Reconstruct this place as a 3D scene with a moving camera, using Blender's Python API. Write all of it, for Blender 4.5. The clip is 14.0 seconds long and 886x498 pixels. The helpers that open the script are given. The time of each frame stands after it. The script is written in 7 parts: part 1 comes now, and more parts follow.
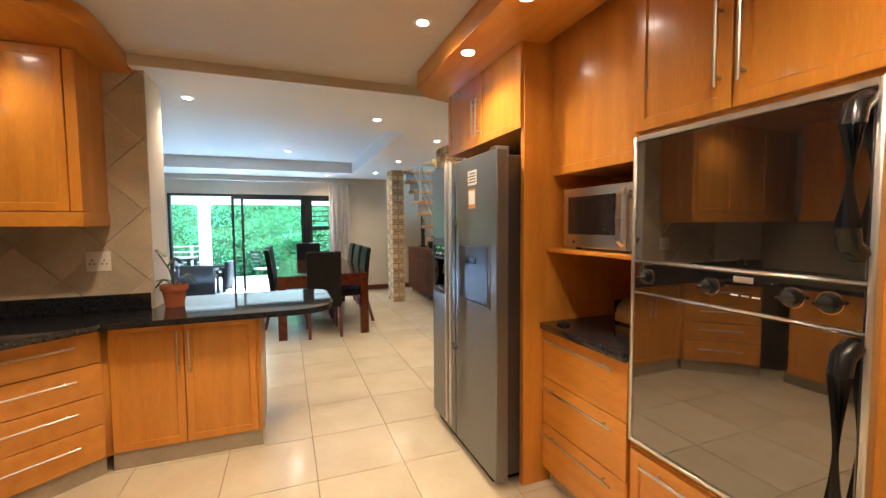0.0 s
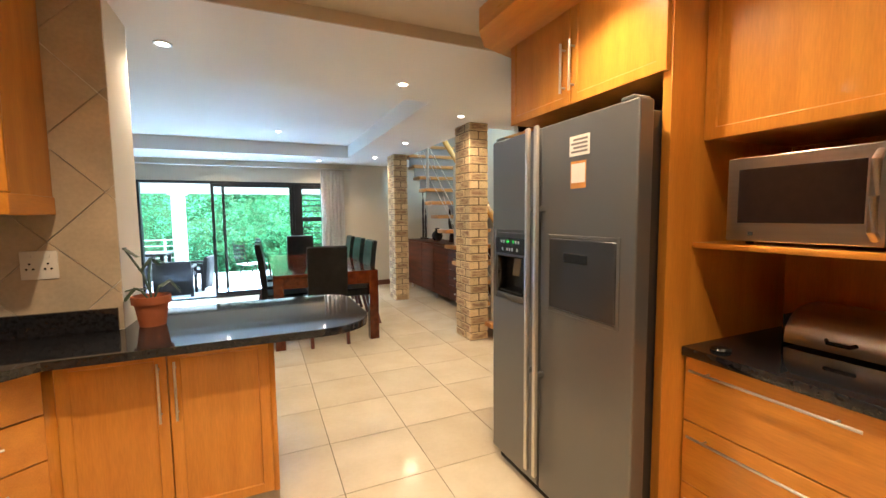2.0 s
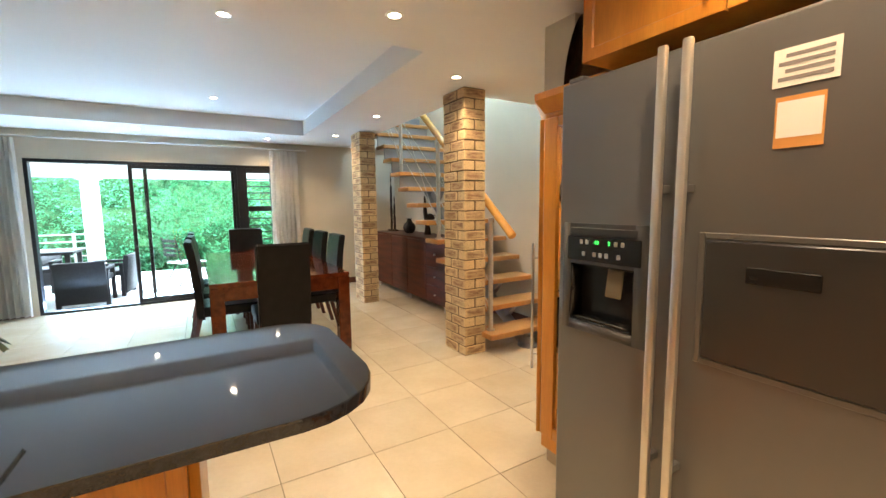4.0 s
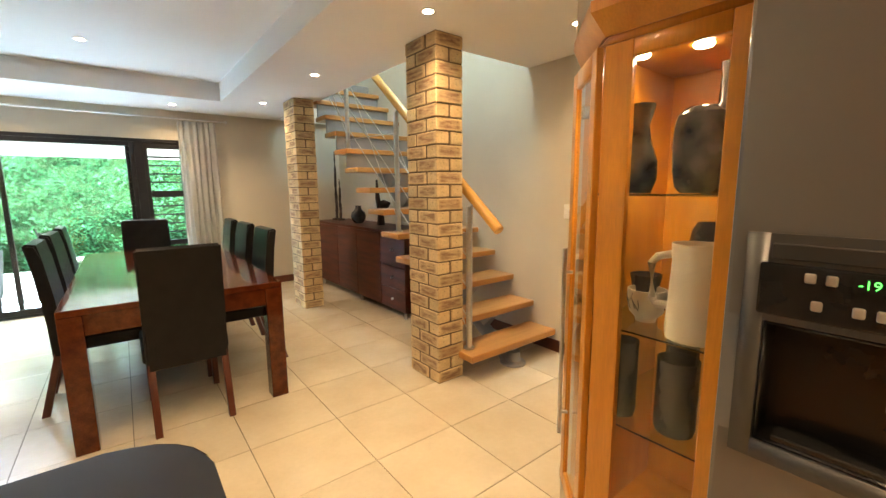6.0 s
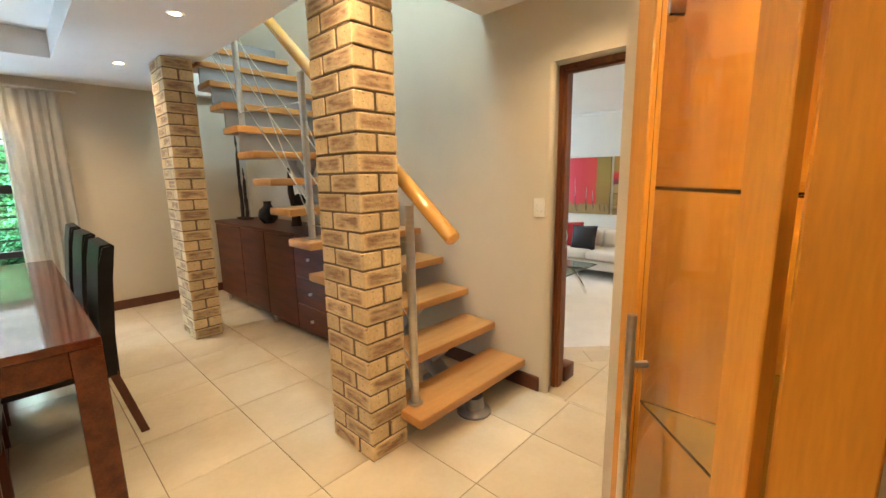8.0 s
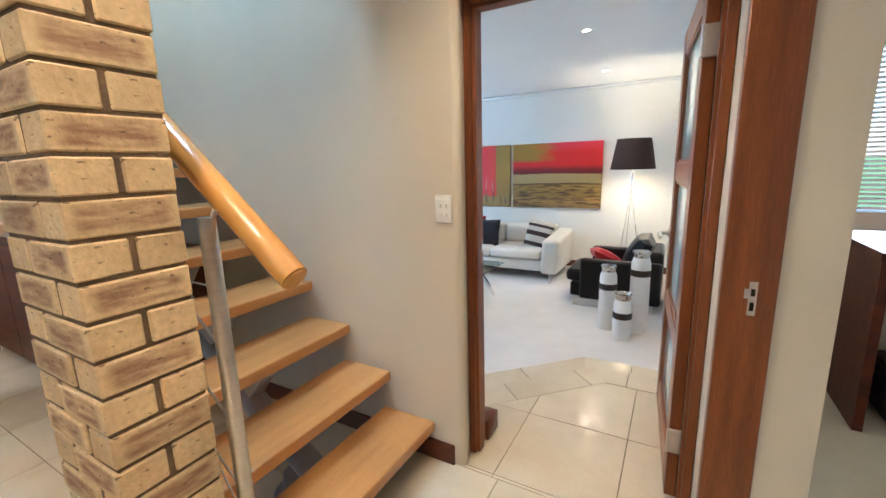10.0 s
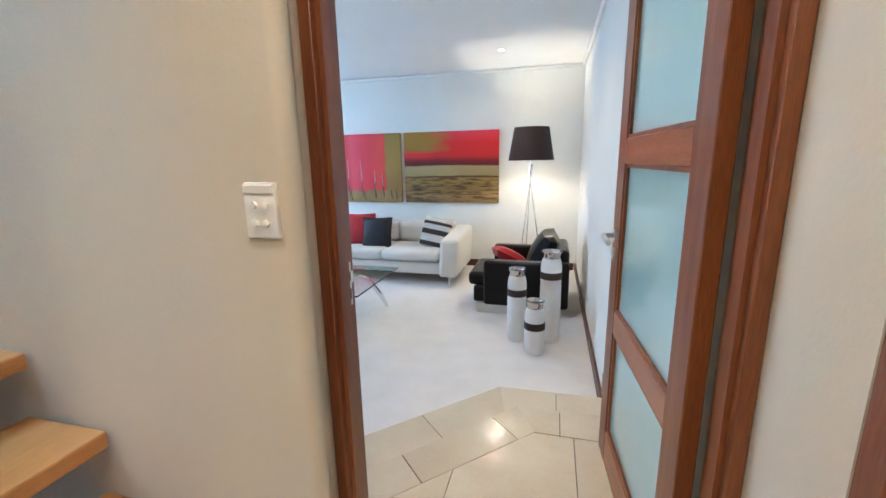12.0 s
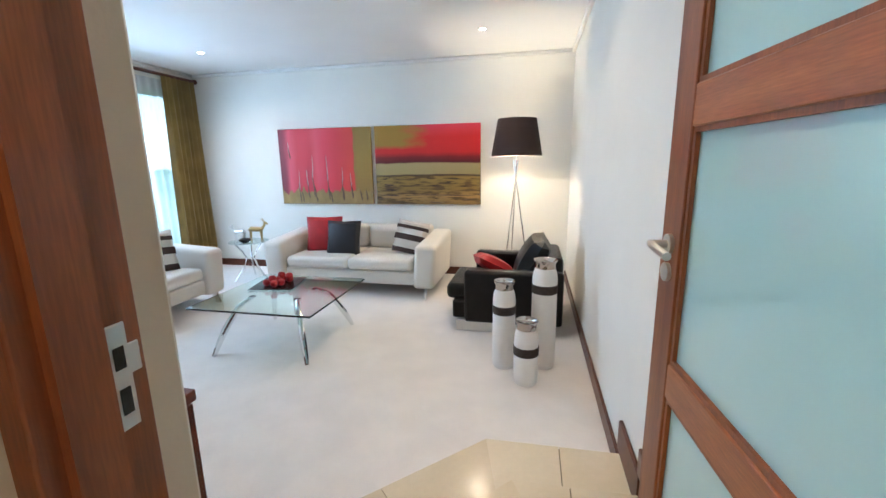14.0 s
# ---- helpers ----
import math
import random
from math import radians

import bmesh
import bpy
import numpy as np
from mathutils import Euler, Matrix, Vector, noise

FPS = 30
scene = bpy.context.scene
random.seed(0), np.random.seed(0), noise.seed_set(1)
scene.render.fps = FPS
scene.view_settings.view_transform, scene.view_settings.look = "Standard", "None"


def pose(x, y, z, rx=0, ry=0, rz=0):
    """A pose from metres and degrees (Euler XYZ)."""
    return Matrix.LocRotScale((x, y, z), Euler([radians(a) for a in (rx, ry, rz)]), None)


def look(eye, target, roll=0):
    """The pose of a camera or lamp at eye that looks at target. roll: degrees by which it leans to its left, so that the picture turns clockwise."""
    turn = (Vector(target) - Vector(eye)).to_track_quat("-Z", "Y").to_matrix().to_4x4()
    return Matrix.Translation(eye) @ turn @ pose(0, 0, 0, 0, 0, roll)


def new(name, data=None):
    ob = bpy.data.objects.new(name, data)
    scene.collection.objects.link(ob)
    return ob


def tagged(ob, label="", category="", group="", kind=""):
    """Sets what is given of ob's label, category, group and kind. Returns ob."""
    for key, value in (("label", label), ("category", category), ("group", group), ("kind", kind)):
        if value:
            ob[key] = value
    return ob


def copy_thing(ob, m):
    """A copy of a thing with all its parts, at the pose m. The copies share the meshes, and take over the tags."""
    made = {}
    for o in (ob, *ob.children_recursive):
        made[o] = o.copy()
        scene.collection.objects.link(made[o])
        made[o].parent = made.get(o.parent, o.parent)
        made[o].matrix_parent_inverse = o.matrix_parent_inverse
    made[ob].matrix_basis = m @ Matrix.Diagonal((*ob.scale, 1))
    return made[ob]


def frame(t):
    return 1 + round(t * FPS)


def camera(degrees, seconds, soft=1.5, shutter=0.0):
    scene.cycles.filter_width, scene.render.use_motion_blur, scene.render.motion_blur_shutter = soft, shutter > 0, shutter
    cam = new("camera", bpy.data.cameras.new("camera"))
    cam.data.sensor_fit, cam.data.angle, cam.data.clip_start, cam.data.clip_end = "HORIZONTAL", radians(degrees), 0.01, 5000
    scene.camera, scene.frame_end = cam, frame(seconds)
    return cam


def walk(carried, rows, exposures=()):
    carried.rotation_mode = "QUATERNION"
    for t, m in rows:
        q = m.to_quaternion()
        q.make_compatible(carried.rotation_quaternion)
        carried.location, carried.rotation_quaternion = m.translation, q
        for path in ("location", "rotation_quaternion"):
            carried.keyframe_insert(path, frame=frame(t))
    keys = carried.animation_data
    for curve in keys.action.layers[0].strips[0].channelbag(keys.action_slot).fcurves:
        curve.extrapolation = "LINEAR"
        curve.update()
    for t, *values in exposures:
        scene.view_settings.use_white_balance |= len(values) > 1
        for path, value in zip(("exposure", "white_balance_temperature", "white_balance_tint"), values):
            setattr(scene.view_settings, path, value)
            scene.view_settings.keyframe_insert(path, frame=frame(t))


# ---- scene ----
# camera and walk
EXPOSURE = 2.35
cam = camera(94.3, 14.0)
PATH = [
    (0, (0.157, 0.391, 1.385), (0.868, 2.256, 1.264), -0.4),
    (0.5, (0.112, 0.573, 1.38), (0.838, 2.433, 1.252), -0.4),
    (1, (0.041, 0.772, 1.373), (0.787, 2.622, 1.234), -0.5),
    (1.5, (-0.024, 0.964, 1.378), (0.75, 2.802, 1.228), -0.5),
    (2, (-0.041, 1.176, 1.368), (0.763, 3.0, 1.204), -0.6),
    (2.2, (-0.054, 1.269, 1.365), (0.775, 3.083, 1.205), -0.6),
    (4.5, (0.079, 2.305, 1.358), (1.132, 3.989, 1.119), -0.6),
    (5, (0.139, 2.516, 1.359), (1.249, 4.16, 1.103), -0.5),
    (5.5, (0.225, 2.713, 1.362), (1.387, 4.317, 1.089), -0.5),
    (6, (0.352, 2.901, 1.361), (1.566, 4.464, 1.068), -0.5),
    (6.5, (0.485, 3.083, 1.355), (1.751, 4.601, 1.048), -0.5),
    (7, (0.633, 3.261, 1.362), (1.948, 4.732, 1.038), -0.5),
    (7.2, (0.696, 3.327, 1.364), (2.032, 4.779, 1.035), -0.5),
    (9.3, (1.377, 3.899, 1.362), (2.974, 5.042, 0.983), -1.9),
    (9.5, (1.456, 3.935, 1.354), (3.082, 5.035, 0.971), -1.8),
    (10, (1.658, 4.027, 1.339), (3.362, 4.999, 0.946), -1.7),
    (10.5, (1.846, 4.113, 1.315), (3.618, 4.947, 0.911), -1.6),
    (11, (2.035, 4.179, 1.309), (3.861, 4.882, 0.896), -1.5),
    (11.5, (2.226, 4.234, 1.281), (4.09, 4.826, 0.863), -1.3),
    (12, (2.406, 4.286, 1.265), (4.294, 4.79, 0.839), -1.1),
    (12.5, (2.562, 4.322, 1.239), (4.464, 4.769, 0.814), -1.0),
    (13, (2.713, 4.347, 1.21), (4.624, 4.761, 0.789), -0.9),
    (13.5, (2.857, 4.352, 1.185), (4.77, 4.759, 0.769), -1.0),
    (14, (2.999, 4.376, 1.167), (4.912, 4.791, 0.76), -0.9),
]
walk(cam, [(t, look(eye, target, roll)) for t, eye, target, roll in PATH], [
    (0, EXPOSURE - 0.05, 6000, 10), (2, EXPOSURE + 0.08, 6150, 10), (4.5, EXPOSURE + 0.07, 6850, 11), (7, EXPOSURE + 0.08, 7900, 12), (9.5, EXPOSURE + 0.08, 5700, 10),
    (11.5, EXPOSURE + 0.05, 5200, 9), (13, EXPOSURE, 5150, 10), (14, EXPOSURE, 5700, 11)])

# light levels: sky, sun, area lamps that stand in for daylight, and lamps in watts
SKY, SUN = 0.15, 2.4
DOOR_W, SILL_W, LOUNGE_W, STAIR_W, PATIO_W = 40, 20, 24, 36, 650
WARM = (1.0, 0.75, 0.48)
DOWN_W, KITCHEN_W, LOUNGE_DL_W, PELMET_W, LAMP_W = 10, 20, 10, 2.9, 5

# ---------------------------------------------------------------- sky, sun and lamps
world = bpy.data.worlds.new("sky")
scene.world = world
world.use_nodes = True
wn = world.node_tree
sky = wn.nodes.new("ShaderNodeTexSky")
sky.sky_type, sky.sun_disc, sky.sun_elevation, sky.sun_rotation = "NISHITA", False, radians(58), radians(200)
wn.links.new(sky.outputs[0], wn.nodes["Background"].inputs[0])
wn.nodes["Background"].inputs[1].default_value = SKY


def lamp(name, kind, energy, colour, m, size=0.1, size_y=None, spot=None, blend=0.6):
    data = bpy.data.lights.new(name, kind)
    data.energy, data.color = energy, colour
    if kind == "AREA":
        data.shape, data.size, data.size_y = "RECTANGLE", size, size_y or size
    elif kind == "SUN":
        data.angle = size
    else:
        data.shadow_soft_size = size
    if kind == "SPOT":
        data.spot_size, data.spot_blend = radians(spot), blend
    ob = new(name, data)
    ob.matrix_world = m
    return ob


SUN_WAY = Vector((0.28, 0.60, -0.75))
lamp("sun", "SUN", SUN, (1.0, 0.97, 0.93), look((0, 0, 30), Vector((0, 0, 30)) + SUN_WAY), size=radians(0.5))
# added area lamps that stand in for daylight: open side of the patio, sliding door, lounge window, stair well from
# above, scullery window
DAY = (0.38, 0.64, 1.0)
lamp("door_daylight", "AREA", DOOR_W, DAY, look((-0.4, 9.62, 2.26), (-0.4, 5.5, 0.2)), 2.9, 0.4)
lamp("patio_daylight", "AREA", PATIO_W, (0.62, 0.82, 1.0), look((-0.5, 12.2, 2.35), (-0.5, 9.2, 0.95)), 9.0, 0.6)
# strip added at the sill in place of light bounced up off the paving
lamp("sill_daylight", "AREA", SILL_W, DAY, look((-0.6, 9.26, 0.09), (-0.6, 7.2, 2.3)), 2.3, 0.10)
lamp("lounge_daylight", "AREA", LOUNGE_W, (0.60, 0.78, 1.0), look((6.0, 9.2, 1.15), (6.0, 6.2, -0.2)), 2.6, 1.9)
# fill lamp added under the closed stair well ceiling; no roof window is built
lamp("stair_daylight", "AREA", STAIR_W, (0.5, 0.76, 1.0), look((2.5, 5.9, 5.1), (2.95, 5.0, 1.2)), 0.7, 1.0)
lamp("scullery_daylight", "AREA", 12, (0.8, 0.9, 1.0), look((4.9, 2.6, 1.4), (0, 2.6, 0.9)), 1.0, 1.0)

# ---------------------------------------------------------------- materials


def mat(name, colour, rough=0.5, metal=0.0, spec=0.5, var=0.0, scale=8.0, bump=0.0, bscale=60.0, stretch=(1, 1, 1), second=None,
        per=0.0, coat=0.0, glass=0.0, ior=1.45, emit=None, power=0.0, sheen=0.0, fine=0.0, rvar=0.0, island=False):
    """A node material: base colour mixed by a soft noise with a second one, a finer grain, a change per object, and fine relief."""
    m = bpy.data.materials.new(name)
    m.use_nodes = True
    nt, lk = m.node_tree, m.node_tree.links.new
    b = nt.nodes["Principled BSDF"]
    b.inputs["Roughness"].default_value, b.inputs["Metallic"].default_value = rough, metal
    b.inputs["Specular IOR Level"].default_value, b.inputs["IOR"].default_value = spec, ior
    b.inputs["Coat Weight"].default_value, b.inputs["Coat Roughness"].default_value = coat, 0.08
    b.inputs["Transmission Weight"].default_value, b.inputs["Sheen Weight"].default_value = glass, sheen
    if emit:
        b.inputs["Emission Color"].default_value, b.inputs["Emission Strength"].default_value = (*emit, 1), power
    base = (*colour, 1)
    if not (var or bump or per or fine):
        b.inputs["Base Color"].default_value = base
        return m
    co = nt.nodes.new("ShaderNodeTexCoord")
    mp = nt.nodes.new("ShaderNodeMapping")
    mp.inputs["Scale"].default_value = stretch
    lk(co.outputs["Object"], mp.inputs["Vector"])
    at = mp.outputs[0]
    if per:
        info = nt.nodes.new("ShaderNodeNewGeometry" if island else "ShaderNodeObjectInfo")
        rnd = info.outputs["Random Per Island"] if island else info.outputs["Random"]
        shift = nt.nodes.new("ShaderNodeVectorMath")
        shift.operation = "MULTIPLY_ADD"
        com = nt.nodes.new("ShaderNodeCombineXYZ")
        lk(rnd, com.inputs[0]), lk(rnd, com.inputs[1]), lk(rnd, com.inputs[2])
        shift.inputs[1].default_value = (37, 53, 71)
        lk(com.outputs[0], shift.inputs[0]), lk(at, shift.inputs[2])
        at = shift.outputs[0]
    big = nt.nodes.new("ShaderNodeTexNoise")
    big.inputs["Scale"].default_value, big.inputs["Detail"].default_value = scale, 5
    lk(at, big.inputs["Vector"])
    mix = nt.nodes.new("ShaderNodeMix")
    mix.data_type = "RGBA"
    other = second or tuple(c * (1 - var) for c in colour)
    mix.inputs["A"].default_value, mix.inputs["B"].default_value = base, (*other, 1)
    ramp = nt.nodes.new("ShaderNodeMapRange")
    ramp.inputs["From Min"].default_value, ramp.inputs["From Max"].default_value = 0.35, 0.68
    lk(big.outputs["Fac"], ramp.inputs["Value"])
    lk(ramp.outputs[0], mix.inputs["Factor"])
    out = mix.outputs["Result"]
    if fine:
        g = nt.nodes.new("ShaderNodeTexNoise")
        g.inputs["Scale"].default_value, g.inputs["Detail"].default_value = bscale, 3
        lk(at, g.inputs["Vector"])
        hv = nt.nodes.new("ShaderNodeHueSaturation")
        vr = nt.nodes.new("ShaderNodeMapRange")
        vr.inputs["From Min"].default_value, vr.inputs["From Max"].default_value = 0.3, 0.7
        vr.inputs["To Min"].default_value, vr.inputs["To Max"].default_value = 1 - fine, 1 + fine
        lk(g.outputs["Fac"], vr.inputs["Value"]), lk(vr.outputs[0], hv.inputs["Value"])
        lk(out, hv.inputs["Color"])
        out = hv.outputs[0]
    if per:
        hv2 = nt.nodes.new("ShaderNodeHueSaturation")
        vr2 = nt.nodes.new("ShaderNodeMapRange")
        vr2.inputs["To Min"].default_value, vr2.inputs["To Max"].default_value = 1 - per, 1 + per
        lk(rnd, vr2.inputs["Value"]), lk(vr2.outputs[0], hv2.inputs["Value"])
        lk(out, hv2.inputs["Color"])
        out = hv2.outputs[0]
    lk(out, b.inputs["Base Color"])
    if rvar:
        rr = nt.nodes.new("ShaderNodeMapRange")
        rr.inputs["To Min"].default_value, rr.inputs["To Max"].default_value = rough - rvar, rough + rvar
        lk(big.outputs["Fac"], rr.inputs["Value"]), lk(rr.outputs[0], b.inputs["Roughness"])
    if bump:
        h = nt.nodes.new("ShaderNodeTexNoise")
        h.inputs["Scale"].default_value, h.inputs["Detail"].default_value = bscale, 4
        lk(at, h.inputs["Vector"])
        bp = nt.nodes.new("ShaderNodeBump")
        bp.inputs["Strength"].default_value, bp.inputs["Distance"].default_value = bump, 0.01
        lk(h.outputs["Fac"], bp.inputs["Height"]), lk(bp.outputs[0], b.inputs["Normal"])
    return m


PLASTER = mat("plaster", (0.62, 0.55, 0.43), 0.75, var=0.06, scale=2, bump=0.08, bscale=90)
WHITEWALL = mat("white_wall", (0.78, 0.76, 0.70), 0.75, var=0.04, scale=2, bump=0.06, bscale=90)
CEIL = mat("ceiling_paint", (0.80, 0.79, 0.76), 0.8, var=0.03, scale=1.5, bump=0.03, bscale=120)
KCEIL = mat("beige_ceiling_paint", (0.60, 0.53, 0.43), 0.8, var=0.04, scale=1.5, bump=0.03, bscale=120)
MAPLE = mat("cherry_veneer", (0.63, 0.265, 0.036), 0.30, var=0.16, scale=2.4, second=(0.54, 0.205, 0.024), fine=0.07, bscale=30, stretch=(6, 6, 0.6), coat=0.25, rvar=0.06)
MAPLE_H = mat("cherry_veneer_crosswise", (0.63, 0.265, 0.036), 0.30, var=0.16, scale=2.4, second=(0.54, 0.205, 0.024), fine=0.07, bscale=30, stretch=(6, 0.6, 6), coat=0.25, rvar=0.06)
PLINTH = mat("plinth_tile", (0.40, 0.33, 0.24), 0.45, var=0.2, scale=6, fine=0.08, bscale=80)
GRANITE = mat("black_granite", (0.011, 0.011, 0.013), 0.045, var=0.4, scale=60, second=(0.022, 0.022, 0.025), fine=0.25, bscale=260, spec=0.6)
FRIDGE = mat("grey_steel_door", (0.185, 0.182, 0.176), 0.28, metal=0.55, var=0.06, scale=2, bump=0.02, bscale=300, stretch=(1, 1, 0.15))
HATCH = mat("dark_grey_steel_hatch", (0.085, 0.085, 0.086), 0.3, metal=0.7, var=0.06, scale=2, bump=0.02, bscale=300)
FRIDGE_D = mat("dark_grey_plastic", (0.05, 0.05, 0.05), 0.4, var=0.1, scale=4)
# brown tint puts the reflected cabinet wood into the paddle's colour
PADDLE = mat("tan_reflection_plastic", (0.12, 0.09, 0.05), 0.2, var=0.15, scale=6)
STEEL = mat("brushed_steel", (0.62, 0.60, 0.57), 0.28, metal=1.0, var=0.1, scale=3, stretch=(1, 1, 30), bump=0.02, bscale=90)
CHROME = mat("chrome", (0.78, 0.78, 0.78), 0.08, metal=1.0)
SATIN = mat("satin_aluminium", (0.66, 0.64, 0.60), 0.35, metal=0.9, var=0.06, scale=20)
BLACKGLASS = mat("black_oven_glass", (0.012, 0.010, 0.009), 0.02, spec=0.5, ior=2.9)
MWGLASS = mat("dark_screened_glass", (0.020, 0.012, 0.010), 0.16, spec=0.4, var=0.2, scale=40)
BLACK = mat("black_plastic", (0.012, 0.012, 0.012), 0.25, var=0.2, scale=20)
BLACKALU = mat("black_aluminium", (0.016, 0.015, 0.015), 0.4, var=0.2, scale=20)
TILE = mat("cream_floor_tile", (0.65, 0.56, 0.41), 0.19, var=0.1, scale=3.0, second=(0.57, 0.475, 0.33), fine=0.02, bscale=40, per=0.06, rvar=0.08)
GROUT = mat("grout", (0.23, 0.19, 0.13), 0.9, var=0.3, scale=8, bump=0.2, bscale=200)
WTILE = mat("beige_wall_tile", (0.58, 0.485, 0.35), 0.42, var=0.2, scale=5, fine=0.06, bscale=60, per=0.07, rvar=0.1)
def brick_material():
    """Pale sandy clay with a browner, pitted burn on the long faces of each brick."""
    m = mat("face_brick", (0.68, 0.515, 0.29), 0.85, scale=9, second=(0.58, 0.42, 0.23), var=0.4, bump=0.35, bscale=70, fine=0.10, per=0.12)
    nt, lk = m.node_tree, m.node_tree.links.new
    b = nt.nodes["Principled BSDF"]
    base = b.inputs["Base Color"].links[0].from_socket
    co, sep, cloud = nt.nodes.new("ShaderNodeTexCoord"), nt.nodes.new("ShaderNodeSeparateXYZ"), nt.nodes.new("ShaderNodeTexNoise")
    info = nt.nodes.new("ShaderNodeObjectInfo")
    streak = nt.nodes.new("ShaderNodeMapping")
    streak.inputs["Scale"].default_value = (0.55, 0.55, 2.6)
    lk(co.outputs["Object"], sep.inputs[0]), lk(co.outputs["Object"], streak.inputs["Vector"]), lk(streak.outputs[0], cloud.inputs["Vector"])
    cloud.noise_dimensions = "4D"
    cloud.inputs["Scale"].default_value, cloud.inputs["Detail"].default_value = 22, 4
    far = nt.nodes.new("ShaderNodeMath")
    far.operation = "MULTIPLY"
    far.inputs[1].default_value = 40
    lk(info.outputs["Random"], far.inputs[0]), lk(far.outputs[0], cloud.inputs["W"])

    def inside(axis, half, soft):
        a, r = nt.nodes.new("ShaderNodeMath"), nt.nodes.new("ShaderNodeMapRange")
        a.operation = "ABSOLUTE"
        r.interpolation_type = "SMOOTHSTEP"
        r.inputs["From Min"].default_value, r.inputs["From Max"].default_value = half, half - soft
        lk(sep.outputs[axis], a.inputs[0]), lk(a.outputs[0], r.inputs["Value"])
        return r.outputs[0]

    def times(p, q):
        n = nt.nodes.new("ShaderNodeMath")
        n.operation = "MULTIPLY"
        lk(p, n.inputs[0])
        if isinstance(q, float):
            n.inputs[1].default_value = q
        else:
            lk(q, n.inputs[1])
        return n.outputs[0]
    burn = nt.nodes.new("ShaderNodeMapRange")
    burn.inputs["From Min"].default_value, burn.inputs["From Max"].default_value = 0.36, 0.6
    burn.inputs["To Min"].default_value = 0.22
    lk(cloud.outputs["Fac"], burn.inputs["Value"])
    mask = times(times(inside(0, 0.105, 0.035), inside(2, 0.037, 0.018)), burn.outputs[0])
    mix = nt.nodes.new("ShaderNodeMix")
    mix.data_type = "RGBA"
    mix.inputs["B"].default_value = (0.27, 0.15, 0.09, 1)
    lk(times(mask, 0.92), mix.inputs["Factor"]), lk(base, mix.inputs["A"])
    pits, pr, pm = nt.nodes.new("ShaderNodeTexNoise"), nt.nodes.new("ShaderNodeMapRange"), nt.nodes.new("ShaderNodeMix")
    pits.inputs["Scale"].default_value, pits.inputs["Detail"].default_value = 95, 2
    sq = nt.nodes.new("ShaderNodeMapping")
    sq.inputs["Scale"].default_value = (0.55, 0.55, 1.3)
    lk(co.outputs["Object"], sq.inputs["Vector"]), lk(sq.outputs[0], pits.inputs["Vector"])
    pr.inputs["From Min"].default_value, pr.inputs["From Max"].default_value = 0.66, 0.72
    lk(pits.outputs["Fac"], pr.inputs["Value"])
    pm.data_type = "RGBA"
    pm.inputs["B"].default_value = (0.10, 0.06, 0.04, 1)
    lk(times(pr.outputs[0], 0.7), pm.inputs["Factor"]), lk(mix.outputs["Result"], pm.inputs["A"])
    lk(pm.outputs["Result"], b.inputs["Base Color"])
    return m


BRICK = brick_material()
MORTAR = mat("mortar", (0.20, 0.135, 0.08), 0.95, var=0.3, scale=20, bump=0.6, bscale=120)
TABLEWOOD = mat("polished_red_brown_wood", (0.10, 0.022, 0.008), 0.08, var=0.4, scale=3, second=(0.055, 0.012, 0.005), fine=0.2, bscale=40, stretch=(5, 0.6, 5))
DARKWOOD = mat("red_brown_wood", (0.105, 0.022, 0.008), 0.38, spec=0.25, var=0.4, scale=3, second=(0.045, 0.012, 0.006), fine=0.25, bscale=40, stretch=(5, 0.6, 5))
MERANTI = mat("meranti_frame", (0.23, 0.070, 0.018), 0.40, var=0.35, scale=3, second=(0.14, 0.038, 0.011), fine=0.18, bscale=45, stretch=(7, 7, 0.5), coat=0.15)
MERANTI_H = mat("meranti_rail", (0.34, 0.115, 0.032), 0.36, var=0.35, scale=3, second=(0.23, 0.07, 0.02), fine=0.18, bscale=45, stretch=(0.5, 7, 7), coat=0.15)
SKIRT = mat("skirting_wood", (0.11, 0.032, 0.014), 0.4, var=0.3, scale=4, fine=0.15, bscale=40)
LEATHER = mat("black_leather", (0.011, 0.010, 0.010), 0.34, spec=0.22, var=0.3, scale=12, bump=0.18, bscale=130)
CHAIRLEG = mat("chair_leg_wood", (0.10, 0.028, 0.014), 0.3, var=0.3, scale=10, stretch=(4, 4, 0.6))
TREAD = mat("stair_tread_wood", (0.50, 0.24, 0.075), 0.28, var=0.2, scale=3, second=(0.41, 0.18, 0.05), fine=0.09, bscale=40, stretch=(0.6, 6, 6), coat=0.3)
RAIL = mat("handrail_wood", (0.62, 0.32, 0.075), 0.2, var=0.2, scale=4, second=(0.54, 0.25, 0.05), coat=0.5, stretch=(6, 0.8, 0.8))
GLASS = mat("clear_glass", (0.96, 1.0, 0.98), 0.0, glass=1.0, ior=1.3)
TGLASS = mat("table_glass", (0.80, 0.95, 0.90), 0.0, glass=1.0, ior=1.45)
FROST = mat("frosted_glass", (0.36, 0.58, 0.59), 0.35, var=0.05, scale=2, spec=0.5, coat=1.0)
FROST.node_tree.nodes["Principled BSDF"].inputs["Coat Roughness"].default_value = 0.015
FROST.node_tree.nodes["Principled BSDF"].inputs["Coat IOR"].default_value = 1.7
CARPET = mat("cream_carpet", (0.78, 0.73, 0.68), 0.95, var=0.08, scale=5, bump=0.5, bscale=420, fine=0.08, sheen=0.2)
FABRIC = mat("white_linen", (0.66, 0.62, 0.55), 0.9, var=0.06, scale=4, bump=0.3, bscale=350, fine=0.04, sheen=0.2)
